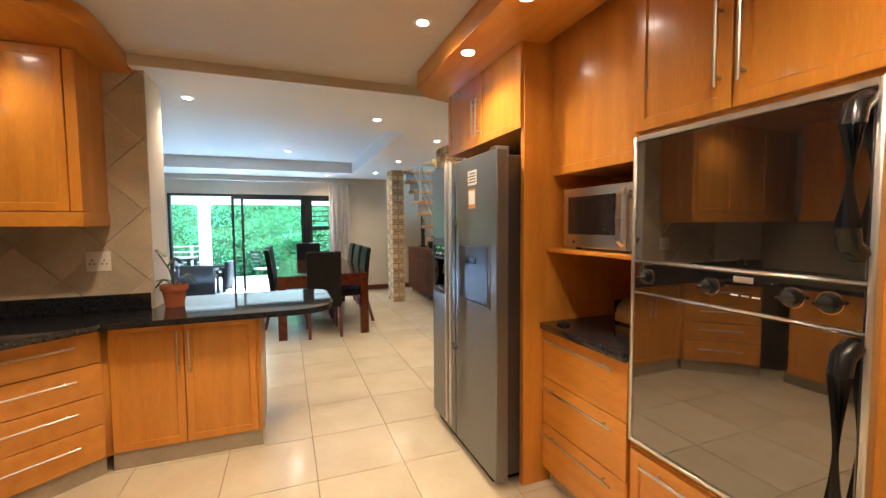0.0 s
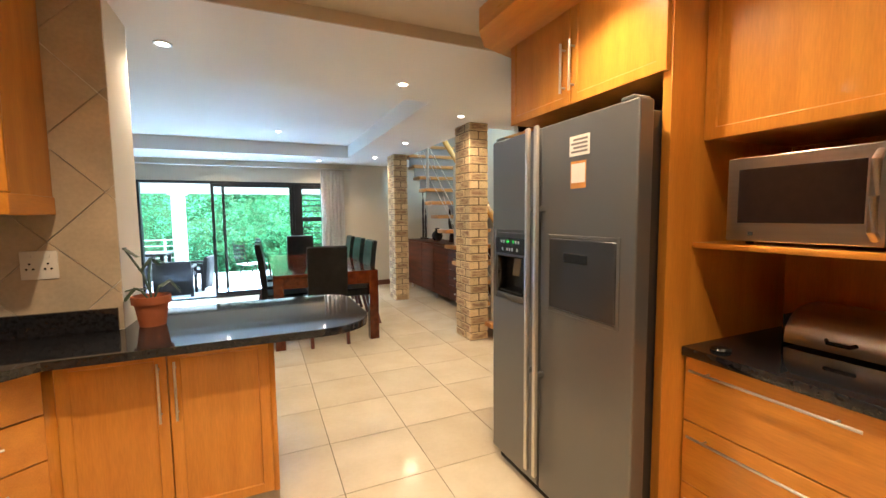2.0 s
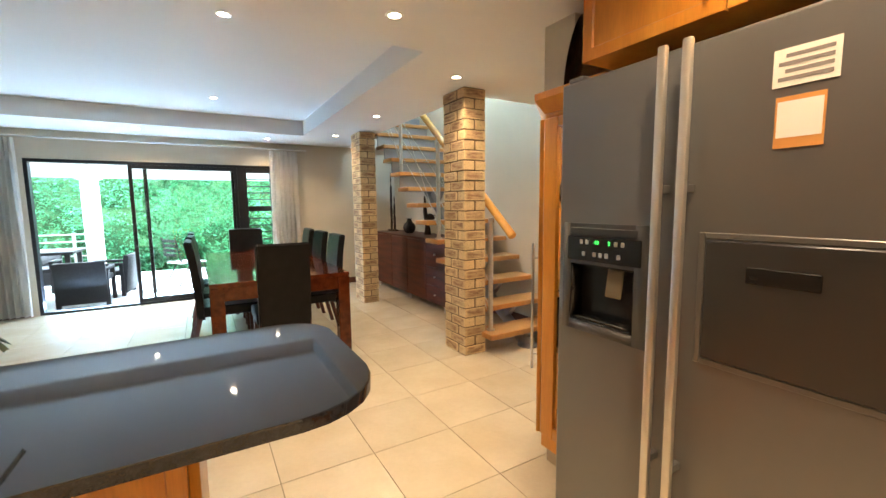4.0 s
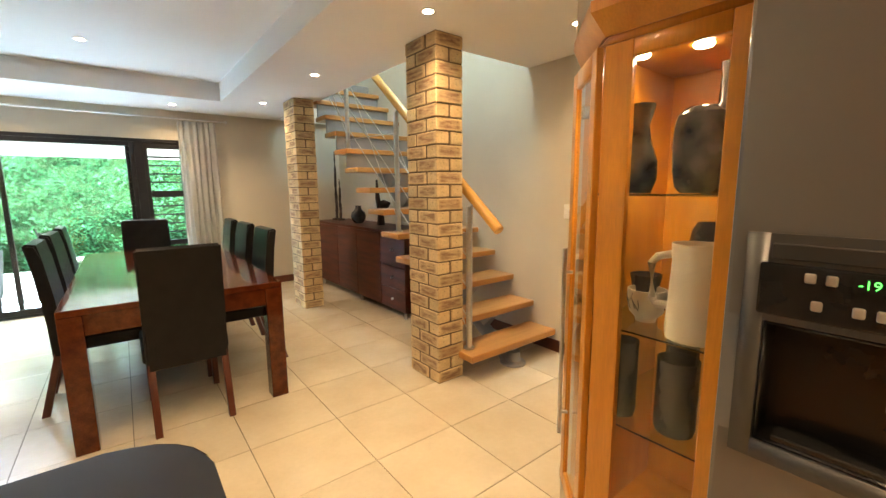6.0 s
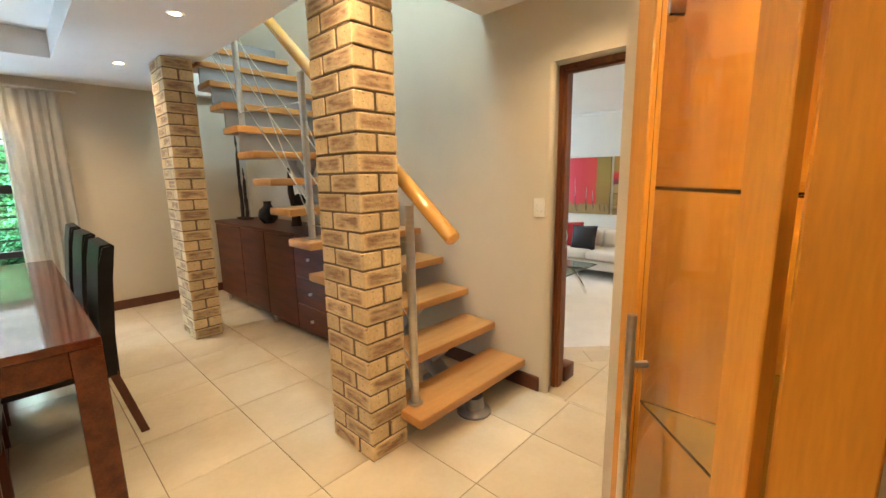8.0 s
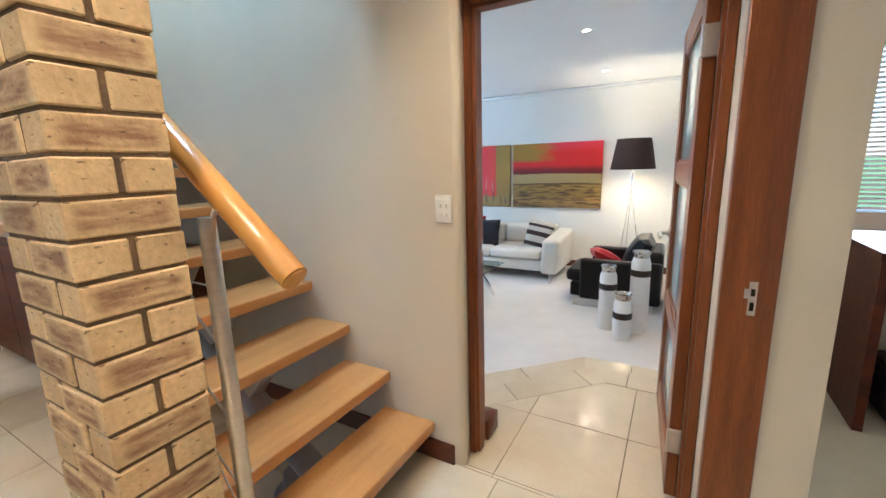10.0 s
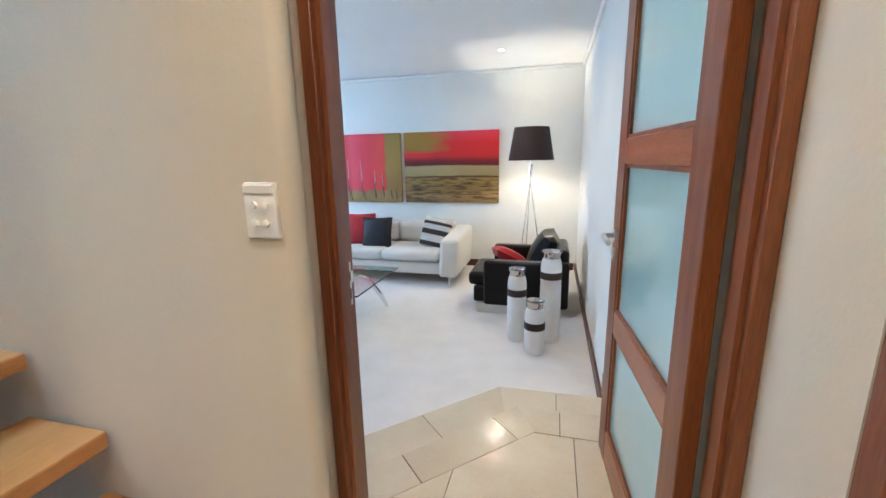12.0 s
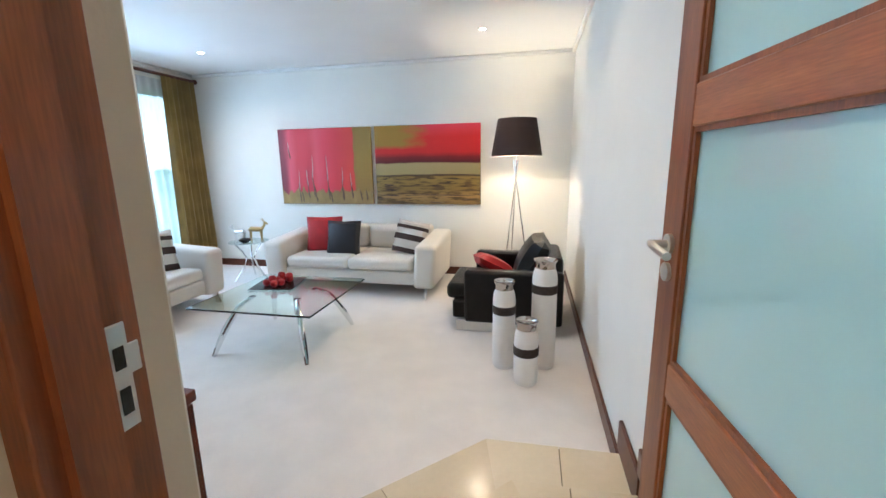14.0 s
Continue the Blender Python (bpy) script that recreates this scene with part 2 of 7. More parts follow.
RED = mat("red_satin", (0.42, 0.010, 0.014), 0.45, var=0.3, scale=7, bump=0.1, bscale=200)
BLACKF = mat("black_satin", (0.012, 0.010, 0.014), 0.4, var=0.3, scale=10, bump=0.15, bscale=160)
STRIPE_W = mat("pale_cushion_cloth", (0.55, 0.50, 0.44), 0.85, var=0.1, scale=8, bump=0.2, bscale=260)
STRIPE_D = mat("brown_cushion_cloth", (0.045, 0.025, 0.02), 0.8, var=0.2, scale=8, bump=0.2, bscale=260)
VASEW = mat("white_ceramic", (0.74, 0.72, 0.69), 0.45, var=0.05, scale=12, bump=0.1, bscale=80)
SILVER = mat("silver_glaze", (0.55, 0.50, 0.46), 0.15, metal=1.0, var=0.1, scale=10)
BROWNBAND = mat("brown_textured_band", (0.055, 0.038, 0.03), 0.8, var=0.4, scale=40, bump=0.6, bscale=130)
SHADE = mat("dark_brown_lampshade", (0.035, 0.018, 0.016), 0.8, var=0.15, scale=6, bump=0.2, bscale=300)
SHADE_IN = mat("pale_shade_lining", (0.75, 0.66, 0.5), 0.8)
CURT_W = mat("white_curtain", (0.76, 0.73, 0.67), 0.9, var=0.06, scale=4, bump=0.2, bscale=300, sheen=0.2)
CURT_G = mat("gold_curtain", (0.435, 0.297, 0.094), 0.6, var=0.25, scale=5, bump=0.2, bscale=300, sheen=0.3)
LEAF = mat("hedge_leaf", (0.085, 0.33, 0.17), 0.7, var=0.5, scale=2.0, second=(0.03, 0.16, 0.085), spec=0.12, per=0.35, island=True)


def let_through(m, share, colour):
    """Thin leaves pass part of the light that falls on their far side."""
    nt = m.node_tree
    out, body = nt.nodes["Material Output"], nt.nodes["Principled BSDF"]
    thin, blend = nt.nodes.new("ShaderNodeBsdfTranslucent"), nt.nodes.new("ShaderNodeMixShader")
    thin.inputs["Color"].default_value, blend.inputs[0].default_value = (*colour, 1), share
    nt.links.new(body.outputs[0], blend.inputs[1]), nt.links.new(thin.outputs[0], blend.inputs[2])
    nt.links.new(blend.outputs[0], out.inputs["Surface"])


let_through(LEAF, 0.2, (0.14, 0.42, 0.17))
SHEER = bpy.data.materials.new("sheer_voile")
SHEER.use_nodes = True
_n, _k = SHEER.node_tree.nodes, SHEER.node_tree.links.new
_n.remove(_n["Principled BSDF"])
_thin, _thru, _mix = _n.new("ShaderNodeBsdfTranslucent"), _n.new("ShaderNodeBsdfTransparent"), _n.new("ShaderNodeMixShader")
_thin.inputs["Color"].default_value = (0.90, 0.91, 0.92, 1)
_mix.inputs[0].default_value = 0.3
_k(_thin.outputs[0], _mix.inputs[1]), _k(_thru.outputs[0], _mix.inputs[2]), _k(_mix.outputs[0], _n["Material Output"].inputs["Surface"])
# dark green that holds the shade in the gaps between leaves
HEDGE_SHADE = mat("hedge_core", (0.03, 0.10, 0.035), 0.9, var=0.4, scale=6, bump=0.5, bscale=12)
PATIO = mat("pale_paving", (0.78, 0.77, 0.75), 0.6, var=0.10, scale=3, fine=0.06, bscale=50, per=0.05)
PATIOWALL = mat("white_render", (0.80, 0.78, 0.74), 0.8, var=0.06, scale=3, bump=0.2, bscale=80)
WICKER = mat("dark_wicker", (0.028, 0.026, 0.028), 0.6, var=0.4, scale=60, bump=0.6, bscale=90)
GRASS = mat("lawn", (0.07, 0.16, 0.03), 0.9, var=0.4, scale=6, bump=0.5, bscale=60)
WHITEP = mat("white_plastic", (0.78, 0.76, 0.70), 0.35, var=0.03, scale=10)
TERRA = mat("terracotta", (0.40, 0.115, 0.045), 0.75, var=0.2, scale=14, bump=0.15, bscale=120)
SOIL = mat("potting_soil", (0.03, 0.02, 0.014), 0.95, var=0.4, scale=40, bump=0.8, bscale=100)
PLANT = mat("succulent_leaf", (0.05, 0.075, 0.04), 0.5, var=0.4, scale=9)
LENS = mat("downlight_glow", (1, 0.9, 0.7), 0.5, emit=(1.0, 0.86, 0.66), power=12)
LED = mat("green_digits", (0, 0.1, 0), 0.5, emit=(0.05, 1.0, 0.12), power=0.7)
PAPER = mat("white_paper", (0.70, 0.68, 0.62), 0.8, var=0.05, scale=9)
CARD = mat("orange_card", (0.60, 0.27, 0.07), 0.7, var=0.2, scale=8)
PRINT = mat("grey_print", (0.20, 0.18, 0.17), 0.8)
POTBLACK = mat("black_glazed_pot", (0.014, 0.012, 0.012), 0.12, var=0.5, scale=10, second=(0.05, 0.04, 0.035), bump=0.2, bscale=60)
STONEV = mat("marbled_black_glaze", (0.012, 0.011, 0.011), 0.1, var=0.6, scale=16, second=(0.14, 0.13, 0.11), bump=0.1, bscale=40)
JUGW = mat("ivory_ceramic", (0.62, 0.54, 0.42), 0.3, var=0.05, scale=6)
DRIFT = mat("dark_carved_wood", (0.05, 0.026, 0.015), 0.7, var=0.4, scale=10, bump=0.5, bscale=50)
SPINE = mat("grey_painted_steel", (0.30, 0.30, 0.31), 0.4, metal=0.6, var=0.1, scale=8)
BLIND = mat("white_blind_slat", (0.8, 0.82, 0.84), 0.5)

# ---------------------------------------------------------------- building helpers


def box(bm, x0, x1, y0, y1, z0, z1, bev=0.0, seg=1):
    made = bmesh.ops.create_cube(bm, size=1)["verts"]
    for v in made:
        v.co = Vector(((x0 + x1) / 2 + v.co.x * (x1 - x0), (y0 + y1) / 2 + v.co.y * (y1 - y0), (z0 + z1) / 2 + v.co.z * (z1 - z0)))
    if bev:
        edges = list({e for v in made for e in v.link_edges})
        bmesh.ops.bevel(bm, geom=edges, offset=bev, segments=seg, affect="EDGES", profile=0.5)
    return bm


def cyl(bm, p0, p1, r0, r1=None, seg=14):
    p0, p1 = Vector(p0), Vector(p1)
    way = p1 - p0
    m = Matrix.Translation((p0 + p1) / 2) @ way.to_track_quat("Z", "Y").to_matrix().to_4x4()
    bmesh.ops.create_cone(bm, cap_ends=True, segments=seg, radius1=r0, radius2=r0 if r1 is None else r1, depth=way.length, matrix=m)
    return bm


def lathe(bm, profile, seg=24, centre=(0, 0), cap=True):
    rings = []
    for r, z in profile:
        rings.append([bm.verts.new((centre[0] + r * math.cos(2 * math.pi * k / seg), centre[1] + r * math.sin(2 * math.pi * k / seg), z)) for k in range(seg)])
    for a, b in zip(rings, rings[1:]):
        for k in range(seg):
            bm.faces.new((a[k], a[(k + 1) % seg], b[(k + 1) % seg], b[k]))
    if cap:
        bm.faces.new(rings[0][::-1]), bm.faces.new(rings[-1])
    return bm


def tube(bm, points, radius, seg=10, radii=None):
    points = [Vector(p) for p in points]
    rings = []
    for n, p in enumerate(points):
        way = (points[min(n + 1, len(points) - 1)] - points[max(n - 1, 0)]).normalized()
        side = way.cross(Vector((0, 0, 1)))
        side = side.normalized() if side.length > 1e-4 else Vector((1, 0, 0))
        up = side.cross(way)
        r = radii[n] if radii else radius
        rings.append([bm.verts.new(p + r * (math.cos(2 * math.pi * k / seg) * side + math.sin(2 * math.pi * k / seg) * up)) for k in range(seg)])
    for a, b in zip(rings, rings[1:]):
        for k in range(seg):
            bm.faces.new((a[k], a[(k + 1) % seg], b[(k + 1) % seg], b[k]))
    bm.faces.new(rings[0][::-1]), bm.faces.new(rings[-1])
    return bm


def prism(bm, poly, z0, z1, bev=0.0, seg=1):
    low = [bm.verts.new((x, y, z0)) for x, y in poly]
    high = [bm.verts.new((x, y, z1)) for x, y in poly]
    n = len(poly)
    bm.faces.new(low[::-1])
    top = bm.faces.new(high)
    for k in range(n):
        bm.faces.new((low[k], low[(k + 1) % n], high[(k + 1) % n], high[k]))
    if bev:
        bmesh.ops.bevel(bm, geom=list(top.edges), offset=bev, segments=seg, affect="EDGES", profile=0.5)
    return bm


def cushion(bm, sx, sy, sz, m=None, puff=0.5, n=8):
    """A soft pad, round the middle and pinched at its edge."""
    grid = {}
    for s in (1, -1):
        for i in range(n + 1):
            for j in range(n + 1):
                u, v = 2 * i / n - 1, 2 * j / n - 1
                edge = i in (0, n) or j in (0, n)
                if edge and s == -1:
                    grid[s, i, j] = grid[1, i, j]
                    continue
                h = 0 if edge else (max(0, (1 - u * u)) * max(0, (1 - v * v))) ** (0.5 * puff)
                pinch = 1 - 0.06 * (1 - abs(u)) * (abs(v) > 0.99) - 0.06 * (1 - abs(v)) * (abs(u) > 0.99)
                p = Vector((u * sx / 2 * pinch, v * sy / 2 * pinch, s * h * sz / 2))
                grid[s, i, j] = bm.verts.new(m @ p if m else p)
    for s in (1, -1):
        for i in range(n):
            for j in range(n):
                q = [grid[s, i, j], grid[s, i + 1, j], grid[s, i + 1, j + 1], grid[s, i, j + 1]]
                bm.faces.new(q if s == 1 else q[::-1])
    return bm


def mesh(name, bm, material, m=None, smooth=35):
    me = bpy.data.meshes.new(name)
    bmesh.ops.recalc_face_normals(bm, faces=bm.faces)
    bm.to_mesh(me)
    bm.free()
    me.materials.append(material)
    if smooth:
        me.shade_smooth()
        me.set_sharp_from_angle(angle=radians(smooth))
        for p in me.polygons:
            if p.area > 0.02 and max(abs(c) for c in p.normal) > 0.9999:
                p.use_smooth = False
    ob = new(name, me)
    if m is not None:
        ob.matrix_world = m
    return ob


def B():
    return bmesh.new()


def thing(name, label, category, at=(0, 0, 0), rz=0.0, group="", kind=""):
    ob = new(name)
    ob.empty_display_size = 0.1
    ob.matrix_world = pose(*at, 0, 0, rz)
    return tagged(ob, label, category, group, kind)


def part(name, bm, material, parent, label="", smooth=35):
    ob = mesh(name, bm, material, smooth=smooth)
    ob.parent = parent
    if label:
        ob["label"] = label
    return ob


def solid(name, bm, material, label, category="", group="", kind="", at=(0, 0, 0), rz=0.0):
    return tagged(mesh(name, bm, material, pose(*at, 0, 0, rz)), label, category, group, kind)


def structure(name, bm, material, label, category="wall"):
    return tagged(mesh(name, bm, material, smooth=25), label, category, kind="structure")


def bar_handle(parent, p0, p1, out, r=0.006, label="brushed steel bar handle"):
    """A straight bar on two short feet; out: the way that it stands off the front."""
    p0, p1, out = Vector(p0), Vector(p1), Vector(out)
    bm = B()
    cyl(bm, p0 + out, p1 + out, r, seg=10)
    for k in (0.12, 0.88):
        q = p0.lerp(p1, k)
        cyl(bm, q, q + out, r * 0.8, seg=8)
    return part("handle", bm, STEEL, parent, label)


def recess(bm, way, rail):
    """Sink a panel into the face of a plate that looks that way, with a sloped bead round it."""
    bmesh.ops.recalc_face_normals(bm, faces=bm.faces)
    face = [f for f in bm.faces if f.normal.dot(way) > 0.9][0]
    bmesh.ops.bevel(bm, geom=list(face.edges), offset=0.002, segments=1, affect="EDGES")
    face = max((f for f in bm.faces if f.normal.dot(way) > 0.99), key=lambda f: f.calc_area())
    bmesh.ops.inset_region(bm, faces=[face], thickness=rail, depth=0)
    bmesh.ops.inset_region(bm, faces=[face], thickness=0.006, depth=-0.007)


def panel_door_x(name, parent, x, y0, y1, z0, z1, material=None, t=0.02, rail=0.055, out=-1):
    """A framed and recessed cupboard front in the plane x, facing -x."""
    bm = B()
    box(bm, x, x + t, y0, y1, z0, z1)
    recess(bm, Vector((-1, 0, 0)), rail)
    return part(name, bm, material or MAPLE, parent)


def panel_door_y(name, parent, y, x0, x1, z0, z1, material=None, t=0.02, rail=0.055):
    """The same in the plane y, facing -y."""
    bm = B()
    box(bm, x0, x1, y, y + t, z0, z1)
    recess(bm, Vector((0, -1, 0)), rail)
    return part(name, bm, material or MAPLE, parent)

# ---------------------------------------------------------------- structure
CEIL_Z, KITCHEN_Z, LOUNGE_Z, CARPET_Z = 2.335, 2.40, 2.42, -0.28
WALL_X, SLIDE_Y = 3.11, 9.1


def wall(name, label, boxes, material=PLASTER):
    bm = B()
    for b in boxes:
        box(bm, *b)
    return structure(name, bm, material, label)


# floor bed under the tiles, carpet and the two steps down to it
bm = B()
box(bm, -4.2, 3.31, -2.2, 9.1, -0.25, -0.005)
structure("floor", bm, GROUT, "cream ceramic tiled floor with dark grout", "floor")
bm = B()
prism(bm, [(3.31, 3.95), (4.37, 3.95), (4.36, 4.42), (3.79, 4.97), (3.31, 5.43)], -0.45, -0.012)
structure("landing", bm, GROUT, "tiled landing above two shallow corner steps", "step")
bm = B()
prism(bm, [(3.31, 3.95), (4.77, 3.95), (4.76, 4.56), (3.31, 6.0)], -0.45, -0.152)
structure("lower_step", bm, GROUT, "lower tiled corner step to the carpet", "step")
bm = B()
box(bm, 3.31, 8.5, 3.9, 9.3, -0.5, CARPET_Z)
structure("carpet", bm, CARPET, "cream cut-pile carpet in the lounge", "carpet")

# dining room, stair and hall walls
T = 0.2
wall("wall_garden", "cream plastered wall round the sliding door", [
    (-4.2, -1.83, SLIDE_Y, SLIDE_Y + T, 0, 3.0), (1.03, WALL_X + T, SLIDE_Y, SLIDE_Y + T, 0, 5.2), (-1.83, 1.03, SLIDE_Y, SLIDE_Y + T, 1.98, 3.0)])
wall("wall_stair", "tall cream wall beside the open stair", [
    (WALL_X, 3.41, 4.822, SLIDE_Y, -0.3, 5.2), (WALL_X, 3.30, 4.805, 4.822, -0.3, 1.975), (WALL_X, 3.41, 3.67, 3.903, -0.3, 2.6), (WALL_X, 3.41, 3.903, 4.822, 1.975, 2.6)])
wall("wall_dining_side", "cream plastered side wall of the dining room", [(-4.2, -4.0, -2.2, SLIDE_Y, 0, 3.0)])
wall("wall_scullery", "cream wall with the scullery doorway", [
    (1.76, 1.91, 3.67, 3.885, 0, 2.6), (2.975, WALL_X, 3.67, 3.903, 0, 2.6), (2.925, 2.975, 3.67, 3.79, 0, 1.98), (1.91, 2.975, 3.67, 3.885, 1.98, 2.6)])
wall("wall_kitchen_back", "wall behind the tall kitchen units", [(2.06, 2.2, -2.2, 3.67, 0, 2.6)])
wall("wall_kitchen_end", "plastered end wall of the kitchen", [(-4.2, 2.2, -2.4, -2.2, 0, 2.6)])
wall("wall_tiled", "wall stub clad in diagonal beige tiles", [(-2.4, -0.63, 3.456, 3.80, 0, CEIL_Z)], WHITEWALL)
wall("wall_kitchen_side", "kitchen wall behind the sink run", [(-2.6, -2.4, -2.2, 3.80, 0, 2.6)])
# rounded plaster edge of the lounge doorway
bm = B()
cyl(bm, (WALL_X + 0.03, 4.805, 0), (WALL_X + 0.03, 4.805, 2.0), 0.03, seg=20)
structure("trim_doorway", bm, PLASTER, "rounded plaster edge of the lounge doorway", "trim")
# stair well above the ceiling
wall("wall_stairwell", "upper walls of the stair well", [
    (2.0, WALL_X, 5.08, 5.28, CEIL_Z + 0.25, 5.2), (2.0, 2.2, 5.28, SLIDE_Y, CEIL_Z + 0.25, 5.2)], WHITEWALL)
# lounge
wall("wall_lounge_side", "white lounge wall beside the door", [(3.41, 8.43, 3.75, 3.935, -0.5, 2.8)], WHITEWALL)
wall("wall_lounge_end", "white lounge wall behind the paintings", [(8.23, 8.43, 3.935, 9.25, -0.5, 2.8)], WHITEWALL)
wall("wall_lounge_window", "white lounge wall with a tall window", [
    (3.415, 4.4, 9.05, 9.25, -0.5, 2.8), (7.95, 8.23, 9.05, 9.25, -0.5, 2.8), (4.4, 7.95, 9.05, 9.25, -0.5, -0.05), (4.4, 7.95, 9.05, 9.25, 2.12, 2.8)], WHITEWALL)
bm = B()
box(bm, 3.41, 3.415, 4.824, 9.05, -0.5, 2.8)
structure("wall_lounge_back", bm, WHITEWALL, "white lounge wall beside the doorway")
# scullery beyond the second doorway
wall("wall_scullery_far", "cream scullery walls", [(2.2, 5.2, 0.3, 0.5, 0, 2.6), (5.0, 5.2, 0.5, 3.1, 0, 1.0), (5.0, 5.2, 0.5, 2.1, 1.0, 2.6), (5.0, 5.2, 3.1, 3.67, 0, 2.6), (5.0, 5.2, 2.1, 3.1, 1.95, 2.6), (3.31, 5.2, 3.66, 3.74, 0, 2.6)])
bm = B()
box(bm, 2.2, 5.2, 0.5, 3.67, -0.2, -0.002)
structure("floor_scullery", bm, TILE, "pale tiled scullery floor", "floor")

# ceilings
bm = B()
for b in [(-4.2, 1.33, 3.37, 4.53), (1.33, 2.2, 3.37, SLIDE_Y), (-4.2, 1.33, 8.17, SLIDE_Y), (2.2, WALL_X, 3.67, 5.28), (2.2, WALL_X, 9.0, SLIDE_Y)]:
    box(bm, *b, CEIL_Z, CEIL_Z + 0.25)
box(bm, -4.2, -2.4, 4.53, 8.17, CEIL_Z, CEIL_Z + 0.25)
box(bm, -2.4, 1.33, 4.53, 8.17, 2.53, 2.585)
structure("ceiling", bm, CEIL, "white ceiling with a raised tray over the table", "ceiling")
bm = B()
box(bm, -4.2, 2.2, -2.2, 3.37, KITCHEN_Z, KITCHEN_Z + 0.2)
box(bm, 2.2, 5.2, 0.3, 3.67, KITCHEN_Z, KITCHEN_Z + 0.2)
structure("ceiling_kitchen", bm, KCEIL, "beige kitchen ceiling", "ceiling")
bm = B()
box(bm, -2.4, 2.2, 3.36, 3.37, CEIL_Z, KITCHEN_Z)
structure("ceiling_edge", bm, KCEIL, "small step in the ceiling between kitchen and dining room", "ceiling")
bm = B()
box(bm, 3.31, 8.43, 3.75, 9.25, LOUNGE_Z, LOUNGE_Z + 0.15)
structure("ceiling_lounge", bm, CEIL, "white lounge ceiling", "ceiling")
bm = B()
box(bm, 2.0, WALL_X + T, 5.08, SLIDE_Y + T, 5.2, 5.3)
structure("ceiling_stairwell", bm, CEIL, "ceiling of the stair well", "ceiling")
# low coving in the lounge
bm = B()
for b in [(3.43, 8.23, 3.936, 3.975), (8.19, 8.229, 3.975, 9.05), (3.43, 8.19, 9.01, 9.049)]:
    box(bm, *b, LOUNGE_Z - 0.04, LOUNGE_Z - 0.001, 0.012)
structure("trim_lounge", bm, CEIL, "plain white cornice strip", "trim")

# skirtings
bm = B()
for b in [(WALL_X - 0.016, WALL_X - 0.001, 4.82, 9.1, 0, 0.1), (1.05, WALL_X - 0.017, 9.084, 9.099, 0, 0.1), (-3.9, -1.9, 9.084, 9.099, 0, 0.1),
          (1.80, 1.90, 3.886, 3.901, 0, 0.1), (2.99, 3.09, 3.904, 3.919, 0, 0.1)]:
    box(bm, *b, 0.004)
structure("baseboard", bm, SKIRT, "dark red-brown timber skirting", "skirting")
bm = B()
box(bm, 4.80, 8.23, 3.936, 3.953, CARPET_Z, CARPET_Z + 0.1, 0.004)
box(bm, 4.46, 4.82, 3.936, 3.955, -0.14, 0.0, 0.004)
box(bm, 4.30, 4.48, 3.936, 3.957, 0.0, 0.11, 0.004)
box(bm, 8.212, 8.229, 3.97, 9.05, CARPET_Z, CARPET_Z + 0.1, 0.004)
box(bm, 3.327, 3.45, 4.752, 4.822, 0.0, 0.105, 0.004)
box(bm, 3.416, 3.431, 4.824, 9.05, -0.28, 0.11, 0.004)
structure("baseboard_lounge", bm, SKIRT, "dark timber skirting stepping down with the stairs", "skirting")


def door_frame(name, label, axis, a0, a1, depth0, depth1, head, material=MERANTI, w=0.05, stops=True):
    """Two posts and a head with a rebate, in a wall that runs along the axis."""
    root = thing(name, label, "door frame", kind="structure")

    def piece(nm, lo, hi, z0, z1, bev=0.003):
        bm = B()
        if axis == "y":
            box(bm, depth0, depth1, lo, hi, z0, z1, bev)
        else:
            box(bm, lo, hi, depth0, depth1, z0, z1, bev)
        return part(nm, bm, material, root)
    piece("post", a0 - w, a0, 0, head + w)
    piece("post", a1, a1 + w, 0, head + w)
    piece("head", a0, a1, head, head + w)
    mid = (depth0 + depth1) / 2
    for nm, lo, hi, z0, z1 in () if not stops else (("stop", a0, a0 + 0.012, 0, head), ("stop", a1 - 0.012, a1, 0, head), ("stop", a0 + 0.012, a1 - 0.012, head - 0.012, head)):
        bm = B()
        if axis == "y":
            box(bm, depth0 + 0.02, mid + 0.01, lo, hi, z0, z1)
        else:
            box(bm, lo, hi, mid - 0.01, depth1 - 0.02, z0, z1)
        part(nm, bm, material, root)
    return root


lounge_frame = door_frame("door_1", "dark meranti frame of the lounge doorway", "y", 3.935, 4.768, 3.215, 3.325, 1.945, w=0.031)
scullery_frame = door_frame("door_2", "meranti frame of the scullery doorway", "x", 1.96, 2.915, 3.79, 3.909, 1.93, w=0.05, stops=False)


def strike_plate(root, m, s=1.0, tab=1):
    bm = B()
    box(bm, -0.012, 0.012, -0.001, 0.002, -0.06, 0.06, 0.001)
    box(bm, min(tab * 0.010, tab * 0.024), max(tab * 0.010, tab * 0.024), -0.001, 0.002, 0.0, 0.034, 0.001)
    ob = part("strike_plate", bm, SATIN, root, "satin steel strike plate")
    ob.matrix_local = m @ Matrix.Scale(s, 4)
    bm = B()
    box(bm, -0.006, 0.006, 0.0, 0.003, 0.01, 0.035)
    box(bm, -0.006, 0.006, 0.0, 0.003, -0.042, -0.012)
    hole = part("latch_hole", bm, BLACK, ob)
    return ob


strike_plate(lounge_frame, pose(3.295, 4.767, 0.965) @ pose(0, 0, 0, 0, 0, 180), 0.92, -1)
strike_plate(scullery_frame, pose(2.914, 3.84, 0.985) @ pose(0, 0, 0, 0, 0, 90), 0.75)

# ---- pillars of face brick, one object a brick
brick_mesh = None


